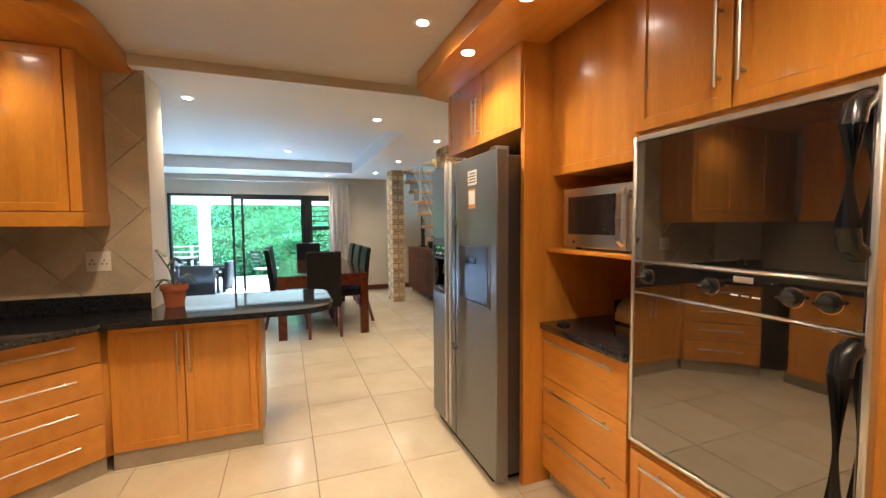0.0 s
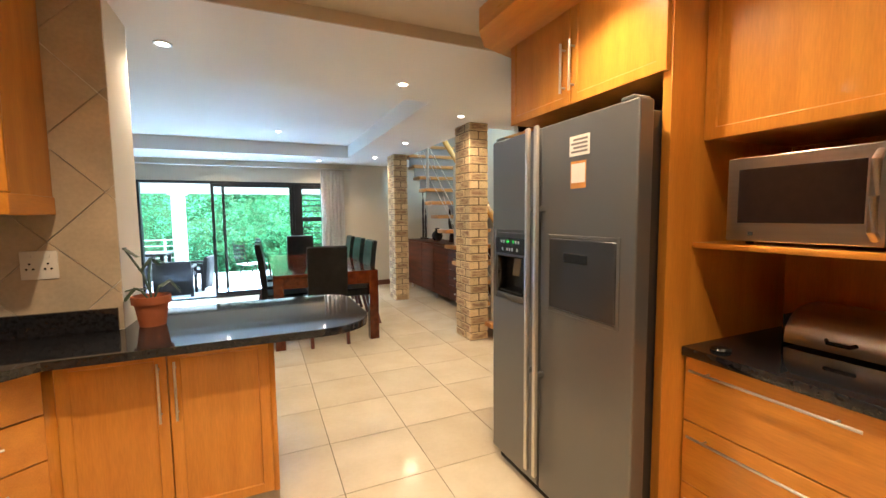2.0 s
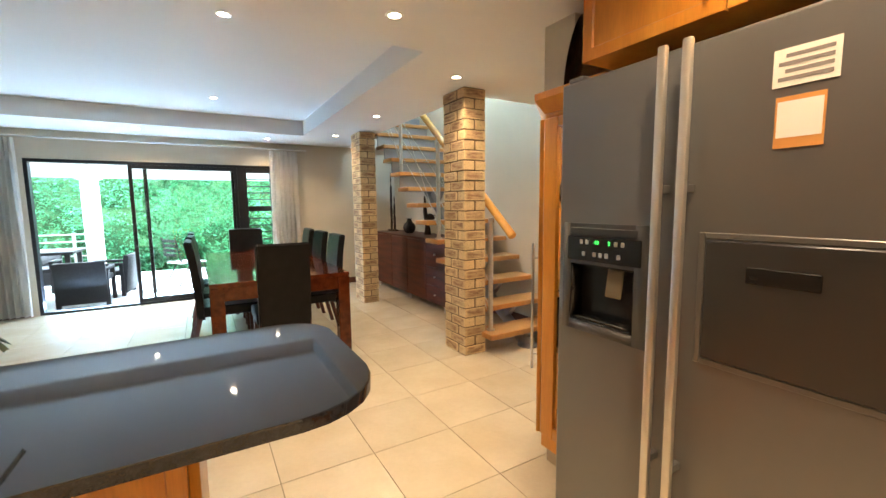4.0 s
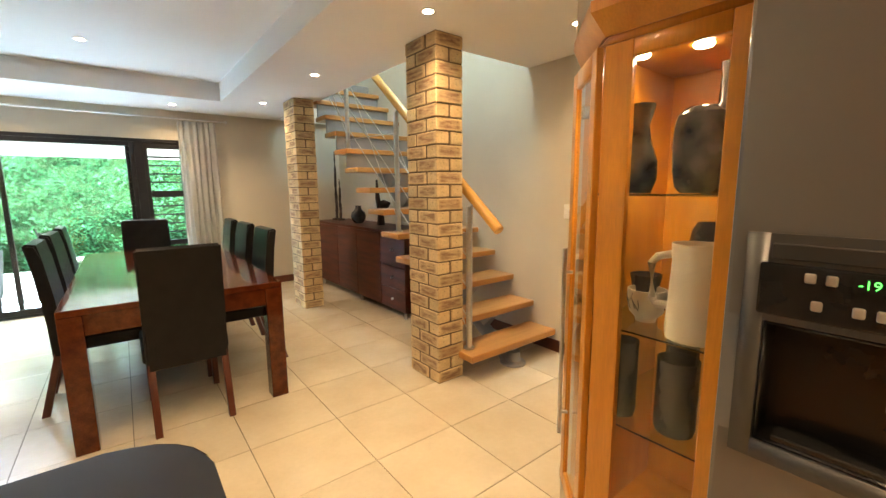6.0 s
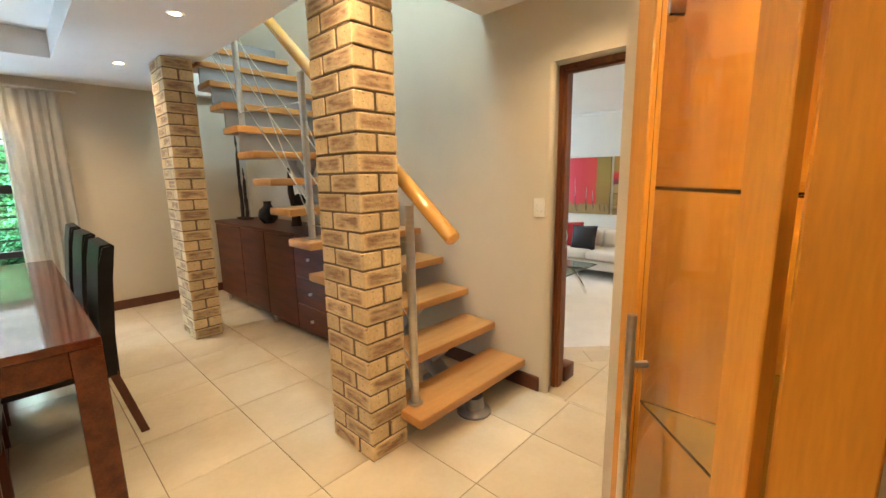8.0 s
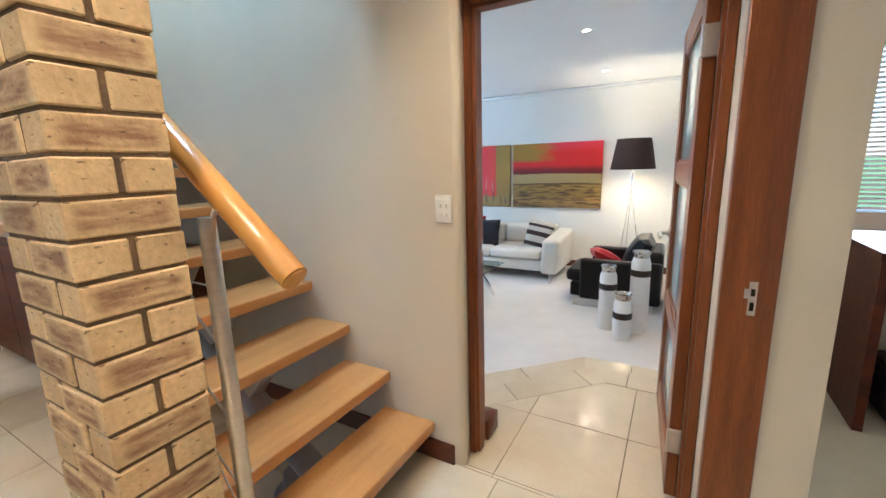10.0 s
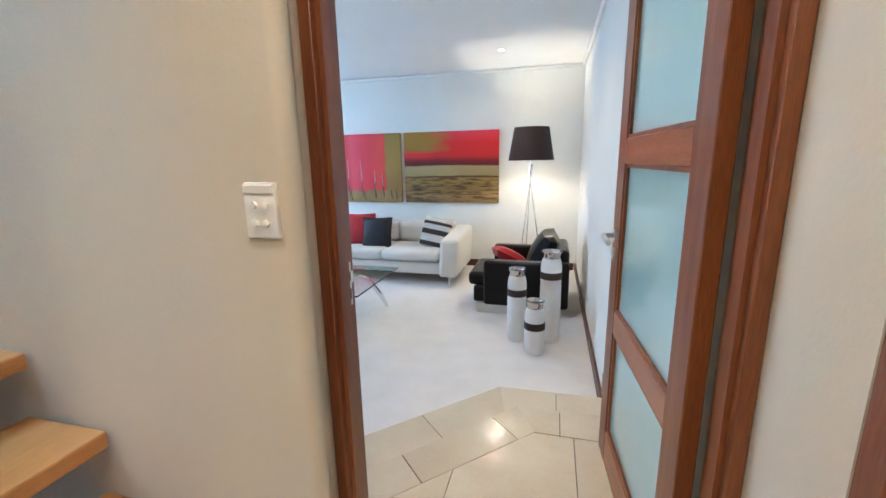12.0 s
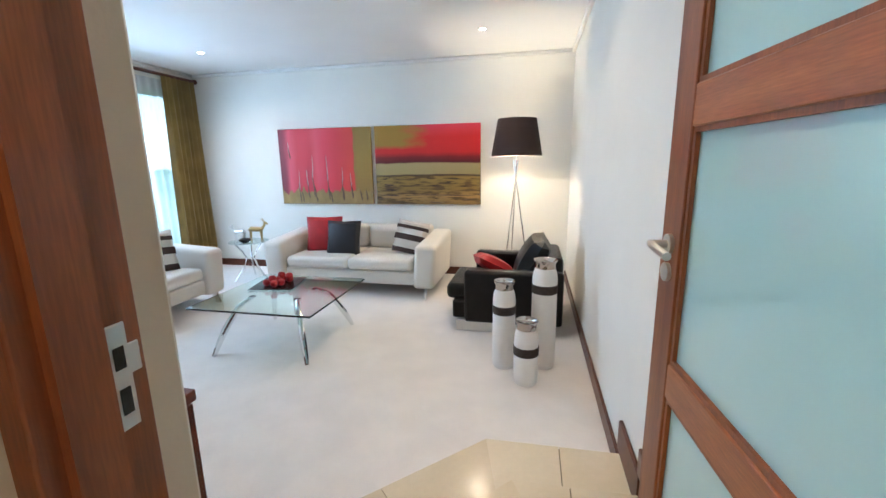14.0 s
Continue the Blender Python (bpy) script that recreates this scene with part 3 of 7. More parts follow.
def brick_shape():
    bm = B()
    box(bm, -0.11, 0.11, -0.0525, 0.0525, -0.0385, 0.0385, 0.004)
    for v in bm.verts:
        v.co += Vector((noise.noise(v.co * 31), noise.noise(v.co * 29 + Vector((5, 5, 5))), noise.noise(v.co * 33 + Vector((9, 1, 3))))) * 0.0022
    me = bpy.data.meshes.new("brick")
    bm.to_mesh(me)
    bm.free()
    me.materials.append(BRICK)
    return me


BRICKS = []


def pillar(x, y, label):
    bm = B()
    box(bm, x + 0.006, x + 0.219, y + 0.006, y + 0.339, 0, CEIL_Z)
    core = structure("pillar", bm, MORTAR, label, "pillar")
    BRICKS.append((core, x, y))
    return core


pillar(1.985, 5.065, "square pillar of sand-coloured face brick by the stair")
pillar(1.905, 7.49, "square pillar of sand-coloured face brick by the sideboard")

# ---- sliding door and louvre window in black aluminium
slide = thing("sliding_door", "black aluminium sliding patio door pushed half open", "sliding door", kind="structure")
Y = SLIDE_Y + 0.03


def frame_bar(root, name, x0, x1, z0, z1, y0=Y, y1=Y + 0.05, material=BLACKALU):
    bm = B()
    box(bm, x0, x1, y0, y1, z0, z1, 0.003)
    return part(name, bm, material, root)


def pane(root, x0, x1, z0, z1, y=Y + 0.02):
    bm = B()
    box(bm, x0, x1, y, y + 0.006, z0, z1)
    ob = part("pane", bm, GLASS, root, "clear glass pane")
    ob.visible_shadow = False
    return ob


frame_bar(slide, "frame_head", -1.83, 1.03, 1.94, 1.98, Y - 0.02, Y + 0.09)
frame_bar(slide, "frame_sill", -1.83, 0.60, 0.0, 0.03, Y - 0.02, Y + 0.09)
frame_bar(slide, "frame_post", -1.83, -1.79, 0.03, 1.94, Y - 0.02, Y + 0.09)
frame_bar(slide, "frame_post", 0.53, 0.62, 0.03, 1.94, Y - 0.02, Y + 0.09)
for x0, x1, dy in ((-0.80, 0.53, 0.0), (-0.64, 0.49, 0.05)):
    leaf = new("leaf")
    leaf.parent = slide
    for nm, a, b, c, d in (("stile", x0, x0 + 0.045, 0.03, 1.94), ("stile", x1 - 0.045, x1, 0.03, 1.94), ("rail", x0 + 0.045, x1 - 0.045, 0.03, 0.09), ("rail", x0 + 0.045, x1 - 0.045, 1.89, 1.94)):
        frame_bar(leaf, nm, a, b, c, d, Y - 0.01 + dy, Y + 0.03 + dy)
    pane(leaf, x0 + 0.045, x1 - 0.045, 0.09, 1.89, Y + 0.007 + dy)
bm = B()
tube(bm, [(-0.775, Y - 0.012, 0.82), (-0.775, Y - 0.04, 0.85), (-0.775, Y - 0.04, 1.12), (-0.775, Y - 0.012, 1.15)], 0.008, 8)
part("pull_handle", bm, BLACKALU, slide)

louvre = thing("window_1", "narrow black framed window with security bars", "window", kind="structure")
frame_bar(louvre, "window_frame", 0.62, 0.66, 0.0, 1.94), frame_bar(louvre, "window_frame", 0.99, 1.03, 0.0, 1.94)
for z0, z1 in ((0.0, 0.10), (0.68, 0.74), (1.28, 1.36), (1.87, 1.94)):
    frame_bar(louvre, "transom", 0.66, 0.99, z0, z1)
for z0, z1 in ((0.10, 0.68), (0.74, 1.28), (1.36, 1.87)):
    pane(louvre, 0.66, 0.99, z0, z1)
    n = 4
    for k in range(1, n + 1):
        z = z0 + (z1 - z0) * k / (n + 1)
        bm = B()
        box(bm, 0.66, 0.99, Y - 0.012, Y - 0.002, z - 0.009, z + 0.009)
        part("security_bar", bm, BLACKALU, louvre)


def curtain(name, label, x0, x1, y, z0, z1, material, folds, deep=0.035, flare=0.0, group="", seed=0):
    bm = B()
    rnd = random.Random(seed)
    cols, rows = folds * 8, 14
    phase = [rnd.uniform(-0.6, 0.6) for _ in range(cols + 1)]
    grid = []
    for j in range(rows + 1):
        v = j / rows
        row = []
        for i in range(cols + 1):
            u = i / cols
            a = 2 * math.pi * folds * u + 0.5 * phase[i // 8 * 8] + 0.5 * math.sin(3 * v + u * 9)
            squeeze = 1 + flare * (v - 0.5)
            x = (x0 + x1) / 2 + (u - 0.5) * (x1 - x0) * squeeze + 0.006 * math.sin(a * 0.5 + 5 * v)
            row.append(bm.verts.new((x, y + deep * math.sin(a) * (0.55 + 0.45 * v), z1 - (z1 - z0) * v)))
        grid.append(row)
    for a, b in zip(grid, grid[1:]):
        for k in range(cols):
            bm.faces.new((a[k], a[k + 1], b[k + 1], b[k]))
    bmesh.ops.solidify(bm, geom=bm.faces[:], thickness=0.003)
    return solid(name, bm, material, label, "curtain", group)


curtain("curtain", "white full-length curtain gathered beside the sliding door", 0.98, 1.40, 9.02, 0.02, 2.21, CURT_W, 6, group="dining curtains", seed=1)
curtain("curtain", "white full-length curtain gathered beside the sliding door", -2.25, -1.86, 9.02, 0.02, 2.21, CURT_W, 6, group="dining curtains", seed=2)
rod = thing("curtain_rod", "slim pale curtain rod with end knobs", "curtain rod")
bm = B()
cyl(bm, (-2.35, 9.02, 2.235), (1.52, 9.02, 2.235), 0.011)
part("pole", bm, SATIN, rod)
for x in (-2.36, 1.53):
    bm = B()
    bmesh.ops.create_uvsphere(bm, u_segments=10, v_segments=8, radius=0.02, matrix=pose(x, 9.02, 2.235))
    part("end_knob", bm, SATIN, rod)
for x in (-2.2, -0.4, 1.45):
    bm = B()
    cyl(bm, (x, 9.02, 2.235), (x, 9.1, 2.235), 0.007)
    part("bracket", bm, SATIN, rod)

# ---- lounge window
lw = thing("window_2", "tall lounge window with pale frame", "window", kind="structure")
for nm, b in (("window_frame", (4.4, 4.45, 9.12, 9.17, -0.05, 2.12)), ("window_frame", (7.90, 7.95, 9.12, 9.17, -0.05, 2.12)), ("window_frame", (4.45, 7.90, 9.12, 9.17, -0.05, 0.0)), ("window_frame", (4.45, 7.90, 9.12, 9.17, 2.07, 2.12)), ("mullion", (6.15, 6.20, 9.12, 9.17, 0.0, 2.07))):
    bm = B()
    box(bm, *b, 0.004)
    part(nm, bm, WHITEP, lw)
for x0, x1 in ((4.45, 6.15), (6.20, 7.90)):
    pane(lw, x0, x1, 0.0, 2.07, 9.14)
curtain("curtain", "gold-brown full-length curtain gathered at the lounge window", 7.60, 8.15, 8.96, CARPET_Z + 0.01, 2.30, CURT_G, 7, 0.045, flare=0.12, seed=3)
curtain("sheer_curtain", "sheer white voile curtain across the lounge window", 4.36, 7.96, 9.015, CARPET_Z + 0.02, 2.26, SHEER, 30, 0.016, seed=5)
rod = thing("curtain_pole", "dark timber curtain pole with turned end", "curtain pole")
bm = B()
cyl(bm, (4.2, 8.96, 2.315), (8.13, 8.96, 2.315), 0.02)
part("pole", bm, SKIRT, rod)
bm = B()
lathe(bm, [(0.005, 0), (0.03, 0.01), (0.034, 0.035), (0.02, 0.06), (0.004, 0.07)], 14)
ob = part("end_knob", bm, SKIRT, rod)
ob.matrix_local = pose(8.13, 8.96, 2.315, 0, 90, 0)
for x in (4.4, 8.05):
    bm = B()
    cyl(bm, (x, 8.96, 2.315), (x, 9.05, 2.315), 0.012)
    part("bracket", bm, SKIRT, rod)

# ---- downlights: one fitting each, with its lamp
# unseen, added to brighten: kitchen pair at x = -0.55, lounge one at (3.77, 4.79)
DOWN = [(1.80, 4.88, CEIL_Z), (1.77, 6.50, CEIL_Z), (1.73, 7.98, CEIL_Z), (0.96, 4.15, CEIL_Z), (-0.50, 3.97, CEIL_Z), (0.92, 8.65, CEIL_Z), (-0.60, 8.55, CEIL_Z),
        (2.62, 4.48, CEIL_Z), (0.22, 7.30, 2.53), (0.22, 5.05, 2.53), (0.83, 2.42, KITCHEN_Z), (0.80, 0.7, KITCHEN_Z), (-0.55, 2.2, KITCHEN_Z), (-0.55, 0.6, KITCHEN_Z),
        (3.77, 4.79, LOUNGE_Z), (5.50, 4.78, LOUNGE_Z), (7.25, 4.88, LOUNGE_Z), (7.27, 8.04, LOUNGE_Z)]
bm = B()
lathe(bm, [(0.030, -0.001), (0.030, -0.004), (0.044, -0.006), (0.048, -0.003), (0.048, 0.0)], 20, cap=False)
ring_me = bm
first = None
for n, (x, y, z) in enumerate(DOWN):
    if first is None:
        first = thing("downlight", "small round recessed ceiling downlight, lit", "downlight", (x, y, z), group="ceiling downlights")
        part("rim", ring_me, SATIN, first)
        bm = B()
        lathe(bm, [(0.001, -0.0015), (0.029, -0.0015), (0.029, -0.003), (0.001, -0.003)], 16, cap=False)
        part("bulb_face", bm, LENS, first, "glowing lamp face")
    else:
        copy_thing(first, pose(x, y, z))
    w = KITCHEN_W if z == KITCHEN_Z else LOUNGE_DL_W if z == LOUNGE_Z else DOWN_W
    lamp("downlight_beam", "SPOT", w, WARM, look((x, y, z - 0.012), (x, y, 0)), 0.03, spot=138 if z == KITCHEN_Z else 142, blend=0.85)

# ---------------------------------------------------------------- kitchen, tall units
XF = 1.404          # front plane of the tall units
CTR = 0.87          # worktop height

oven = thing("oven_tower", "tall cherry veneer housing for a double oven", "kitchen cabinet")
bm = B()
box(bm, XF + 0.021, 2.05, 0.84, 1.615, 0.08, KITCHEN_Z - 0.002)
part("body", bm, MAPLE, oven)
bm = B()
box(bm, XF + 0.05, 2.05, 0.84, 1.615, 0.0, 0.08)
part("plinth", bm, PLINTH, oven)
panel_door_x("door", oven, XF, 0.86, 1.245, 1.725, 2.385)
panel_door_x("door", oven, XF, 1.251, 1.61, 1.725, 2.385)
bar_handle(oven, (XF, 1.212, 1.79), (XF, 1.212, 2.05), (-0.03, 0, 0))
bar_handle(oven, (XF, 1.283, 1.79), (XF, 1.283, 2.05), (-0.03, 0, 0))
panel_door_x("drawer", oven, XF, 0.86, 1.60, 0.10, 0.50, MAPLE_H)
bar_handle(oven, (XF, 0.95, 0.462), (XF, 1.53, 0.462), (-0.028, 0, 0))

ov = thing("double_oven", "built-in double oven with black glass doors in a steel frame", "oven")
for y0, y1, z0, z1 in ((1.588, 1.604, 0.535, 1.705), (0.90, 0.916, 0.535, 1.705), (0.916, 1.588, 1.686, 1.705), (0.916, 1.588, 0.535, 0.549)):
    bm = B()
    box(bm, XF - 0.012, XF + 0.02, y0, y1, z0, z1, 0.002)
    part("trim_strip", bm, SATIN, ov, "satin steel trim strip")
bm = B()
box(bm, XF - 0.010, XF + 0.02, 0.918, 1.586, 1.246, 1.684, 0.003)
upper = part("upper_door", bm, BLACKGLASS, ov, "black reflecting glass door")
bm = B()
box(bm, XF - 0.012, XF + 0.02, 0.918, 1.586, 1.128, 1.236, 0.002)
panel = part("control_panel", bm, BLACKGLASS, ov, "black glass control panel")
bm = B()
box(bm, XF - 0.010, XF + 0.02, 0.918, 1.586, 0.551, 1.118, 0.003)
lower = part("lower_door", bm, BLACKGLASS, ov, "black reflecting glass door")
for z in (1.120, 1.238):
    bm = B()
    box(bm, XF - 0.013, XF + 0.02, 0.918, 1.586, z, z + 0.006)
    part("trim_strip", bm, SATIN, ov, "thin bright steel strip")
for y in (1.525, 1.285, 1.062, 0.982):
    bm = B()
    lathe(bm, [(0.026, 0), (0.026, 0.004), (0.020, 0.006), (0.018, 0.024), (0.012, 0.028), (0.001, 0.032)], 20)
    box(bm, -0.004, 0.004, -0.02, 0.02, 0.028, 0.038, 0.002)
    k = part("knob", bm, BLACK, panel, "black control knob with steel ring")
    k.matrix_local = pose(XF - 0.012, y, 1.186, 0, -90, 0)
    bm = B()
    lathe(bm, [(0.026, 0.0), (0.029, 0.0), (0.029, 0.003), (0.026, 0.003)], 20, cap=False)
    k = part("ring", bm, CHROME, panel)
    k.matrix_local = pose(XF - 0.012, y, 1.186, 0, -90, 0)
bm = B()
box(bm, XF - 0.0135, XF - 0.011, 1.16, 1.215, 1.208, 1.226, 0.001)
part("badge", bm, SATIN, panel, "small oval steel badge")
for y0 in (1.14, 1.17, 1.20):
    bm = B()
    box(bm, XF - 0.0128, XF - 0.0118, y0, y0 + 0.022, 1.168, 1.172)
    part("legend_mark", bm, PAPER, panel)
for z0, z1, body in ((1.31, 1.66, upper), (0.60, 1.09, lower)):
    bm = B()
    tube(bm, [(XF - 0.012, 0.935, z0), (XF - 0.05, 0.935, z0 + 0.02), (XF - 0.06, 0.935, z0 + 0.06), (XF - 0.06, 0.935, z1 - 0.06), (XF - 0.05, 0.935, z1 - 0.02), (XF - 0.012, 0.935, z1)], 0.024, 12)
    part("handle", bm, BLACK, body, "chunky black moulded handle")

niche = thing("microwave_cabinet", "cherry veneer unit with open microwave shelf and drawers", "kitchen cabinet")
bm = B()
box(bm, XF + 0.021, 2.05, 1.62, 2.195, 0.08, CTR - 0.036)
part("body", bm, MAPLE, niche)
bm = B()
box(bm, 2.03, 2.05, 1.62, 2.195, CTR, KITCHEN_Z - 0.002)
part("back", bm, MAPLE, niche)
bm = B()
box(bm, XF + 0.03, 2.03, 1.616, 1.630, CTR, KITCHEN_Z - 0.002)
part("side", bm, MAPLE, niche)
bm = B()
box(bm, XF + 0.05, 2.05, 1.62, 2.195, 0.0, 0.08)
part("plinth", bm, PLINTH, niche)
bm = B()
box(bm, XF + 0.018, 2.03, 1.631, 2.197, 1.238, 1.258, 0.001)
part("shelf", bm, MAPLE_H, niche)
for z0, z1 in ((0.09, 0.335), (0.34, 0.58), (0.585, 0.832)):
    bm = B()
    box(bm, XF, XF + 0.02, 1.622, 2.193, z0, z1, 0.0015)
    dr = part("drawer", bm, MAPLE_H, niche)
    bar_handle(dr, (XF, 1.68, z1 - 0.045), (XF, 2.16, z1 - 0.045), (-0.026, 0, 0), 0.005)
bm = B()
box(bm, XF + 0.076, 2.03, 1.631, 2.197, 1.64, KITCHEN_Z - 0.002)
upb = part("upper_body", bm, MAPLE, niche)
panel_door_x("door", niche, XF + 0.055, 1.633, 2.195, 1.63, 2.385)

bm = B()
box(bm, XF - 0.022, 2.03, 1.616, 2.196, CTR - 0.035, CTR, 0.003)
solid("worktop", bm, GRANITE, "polished black granite top over the drawers", "worktop")

bm = B()
box(bm, 1.288, 2.05, 2.199, 2.235, 0.0, KITCHEN_Z - 0.002, 0.002)
solid("end_panel", bm, MAPLE, "tall cherry veneer panel beside the fridge", "cabinet panel")

mw = thing("microwave", "stainless steel microwave oven on the shelf", "microwave", (1.46, 1.86, 1.262))
bm = B()
box(bm, 0.012, 0.40, -0.25, 0.235, 0.008, 0.285, 0.004)
part("body", bm, SATIN, mw)
bm = B()
box(bm, -0.008, 0.012, -0.168, 0.237, 0.008, 0.287, 0.004, 2)
mdoor = part("door", bm, STEEL, mw, "brushed steel door")
bm = B()
box(bm, -0.0095, -0.006, -0.125, 0.20, 0.07, 0.248, 0.001)
part("window", bm, MWGLASS, mdoor, "dark glass window")
bm = B()
tube(bm, [(-0.008, -0.150, 0.03), (-0.032, -0.150, 0.05), (-0.034, -0.150, 0.145), (-0.032, -0.150, 0.24), (-0.008, -0.150, 0.262)], 0.011, 10)
part("handle", bm, STEEL, mdoor, "brushed steel bow handle")
bm = B()
box(bm, -0.006, 0.012, -0.25, -0.17, 0.008, 0.287, 0.003)
mp = part("control_panel", bm, STEEL, mw)
bm = B()
box(bm, -0.008, -0.005, -0.24, -0.18, 0.222, 0.255, 0.001)
part("display", bm, BLACKGLASS, mp)
bm = B()
for r in range(4):
    for c in range(3):
        box(bm, -0.0075, -0.005, -0.243 + 0.022 * c, -0.228 + 0.022 * c, 0.06 + 0.035 * r, 0.08 + 0.035 * r)
part("keypad", bm, SATIN, mp)
bm = B()
box(bm, -0.0095, -0.007, 0.150, 0.164, 0.028, 0.040)
part("badge", bm, FRIDGE_D, mdoor)
for y in (-0.2, 0.19):
    for x in (0.05, 0.35):
        bm = B()
        cyl(bm, (x, y, -0.004), (x, y, 0.01), 0.012)
        part("foot", bm, BLACK, mw)

bin_ = thing("bread_bin", "stainless steel roll-top bread bin on black granite", "bread bin", (1.87, 1.88, CTR))
bm = B()
for k, (yy, bev) in enumerate(((0.17, 0),)):
    prof = [(-0.13, 0.01), (-0.13, 0.035), (-0.122, 0.070), (-0.10, 0.100), (-0.07, 0.122), (-0.03, 0.136), (0.03, 0.142), (0.10, 0.142), (0.13, 0.13), (0.13, 0.01)]
    lo = [bm.verts.new((x, -0.165, z)) for x, z in prof]
    hi = [bm.verts.new((x, 0.165, z)) for x, z in prof]
    bm.faces.new(lo), bm.faces.new(hi[::-1])
    for a in range(len(prof)):
        b2 = (a + 1) % len(prof)
        bm.faces.new((lo[a], hi[a], hi[b2], lo[b2]))
part("lid", bm, STEEL, bin_, "curved brushed steel lid")
for y in (-0.172, 0.166):
    bm = B()
    box(bm, -0.13, 0.13, y, y + 0.006, 0.0, 0.115, 0.002)
    part("end_cap", bm, BLACK, bin_)
bm = B()
tube(bm, [(-0.126, -0.04, 0.05), (-0.145, -0.03, 0.045), (-0.145, 0.03, 0.045), (-0.126, 0.04, 0.05)], 0.007, 8)
part("handle", bm, BLACK, bin_)

bm = B()
lathe(bm, [(0.03, 0.0), (0.034, 0.004), (0.03, 0.012), (0.012, 0.018), (0.001, 0.018)], 16)
solid("sink_plug", bm, BLACK, "small black round lid lying on the granite", "lid", at=(1.46, 2.10, CTR))

# fridge
FX = 1.125
fr = thing("fridge_freezer", "grey side-by-side fridge freezer with long bar handles", "fridge")
bm = B()
box(bm, FX + 0.075, 1.86, 2.240, 3.132, 0.05, 1.735, 0.004)
part("body", bm, HATCH, fr)
bm = B()
box(bm, FX + 0.03, 1.80, 2.285, 3.10, 0.0, 0.05, 0.003)
part("base_grille", bm, BLACK, fr)
bm = B()
box(bm, FX, FX + 0.07, 2.188, 2.716, 0.055, 1.755, 0.008, 2)
fd = part("fridge_door", bm, FRIDGE, fr, "grey metallic fridge door")
bm = B()
box(bm, FX, FX + 0.07, 2.725, 3.138, 0.055, 1.755, 0.008, 2)
for co, no in (((0, 2.837, 0), (0, 1, 0)), ((0, 3.083, 0), (0, 1, 0)), ((0, 0, 0.955), (0, 0, 1)), ((0, 0, 1.155), (0, 0, 1))):
    bmesh.ops.bisect_plane(bm, geom=bm.verts[:] + bm.edges[:] + bm.faces[:], plane_co=co, plane_no=no)
bmesh.ops.recalc_face_normals(bm, faces=bm.faces)
mouth = [f for f in bm.faces if f.normal.x < -0.9 and 2.84 < f.calc_center_median().y < 3.08 and 0.96 < f.calc_center_median().z < 1.15]
for v in {v for f in bmesh.ops.extrude_face_region(bm, geom=mouth)["geom"] if isinstance(f, bmesh.types.BMFace) for v in f.verts}:
    v.co.x += 0.06
bmesh.ops.delete(bm, geom=mouth, context="FACES")
fz = part("freezer_door", bm, FRIDGE, fr, "grey metallic freezer door")
for y, d in ((2.688, fd), (2.752, fz)):
    bm = B()
    box(bm, FX - 0.055, FX - 0.036, y - 0.012, y + 0.012, 0.14, 1.755, 0.006, 2)
    part("handle", bm, SATIN, d, "full-height satin steel handle")
    for z0 in (0.62, 1.38):
        bm = B()
        box(bm, FX - 0.037, FX + 0.002, y - 0.009, y + 0.009, z0, z0 + 0.022, 0.002)
        part("handle_bracket", bm, FRIDGE, d)
for y in (2.25, 3.09):
    bm = B()
    box(bm, FX + 0.01, FX + 0.09, y - 0.03, y + 0.03, 1.757, 1.772, 0.004)
    part("hinge_cover", bm, FRIDGE, fr)
bm = B()
for b in ((2.255, 2.27, 0.94, 1.28), (2.645, 2.66, 0.94, 1.28), (2.27, 2.645, 0.94, 0.955), (2.27, 2.645, 1.265, 1.28)):
    box(bm, FX - 0.004, FX + 0.01, b[0], b[1], b[2], b[3], 0.002)
part("bar_hatch_frame", bm, FRIDGE, fd)
bm = B()
box(bm, FX - 0.007, FX + 0.01, 2.272, 2.643, 0.957, 1.263, 0.004)
hatch = part("bar_hatch", bm, HATCH, fd, "drop-down home bar hatch")
bm = B()
box(bm, FX - 0.0095, FX - 0.004, 2.41, 2.55, 1.165, 1.205, 0.003)
part("grip", bm, BLACK, hatch, "recessed black grip")
# dispenser: a dark bezel round a real recess
bm = B()
for b in ((2.792, 2.837, 0.925, 1.290), (3.083, 3.112, 0.925, 1.290), (2.837, 3.083, 0.925, 0.955), (2.837, 3.083, 1.155, 1.290)):
    box(bm, FX - 0.006, FX + 0.004, *b)
dsp = part("dispenser", bm, FRIDGE_D, fz, "dark water and ice dispenser")
bm = B()
box(bm, FX - 0.009, FX - 0.004, 2.815, 3.092, 1.166, 1.246, 0.003)
pnl = part("display_panel", bm, BLACK, dsp)
bm = B()
box(bm, FX - 0.0085, FX - 0.004, 2.83, 3.08, 1.252, 1.276, 0.002)
part("grey_strip", bm, HATCH, dsp)
bm = B()
box(bm, FX - 0.002, FX + 0.056, 2.839, 2.843, 0.957, 1.153), box(bm, FX - 0.002, FX + 0.056, 3.077, 3.081, 0.957, 1.153)
box(bm, FX + 0.052, FX + 0.056, 2.843, 3.077, 0.957, 1.153)
box(bm, FX - 0.002, FX + 0.052, 2.843, 3.077, 1.149, 1.153), box(bm, FX - 0.002, FX + 0.052, 2.843, 3.077, 0.957, 0.961)
part("recess", bm, BLACK, dsp, "dark dispensing recess")
bm = B()
box(bm, FX + 0.0, FX + 0.048, 2.86, 3.06, 0.962, 0.972, 0.002)
part("drip_tray", bm, BLACK, dsp)
bm = B()
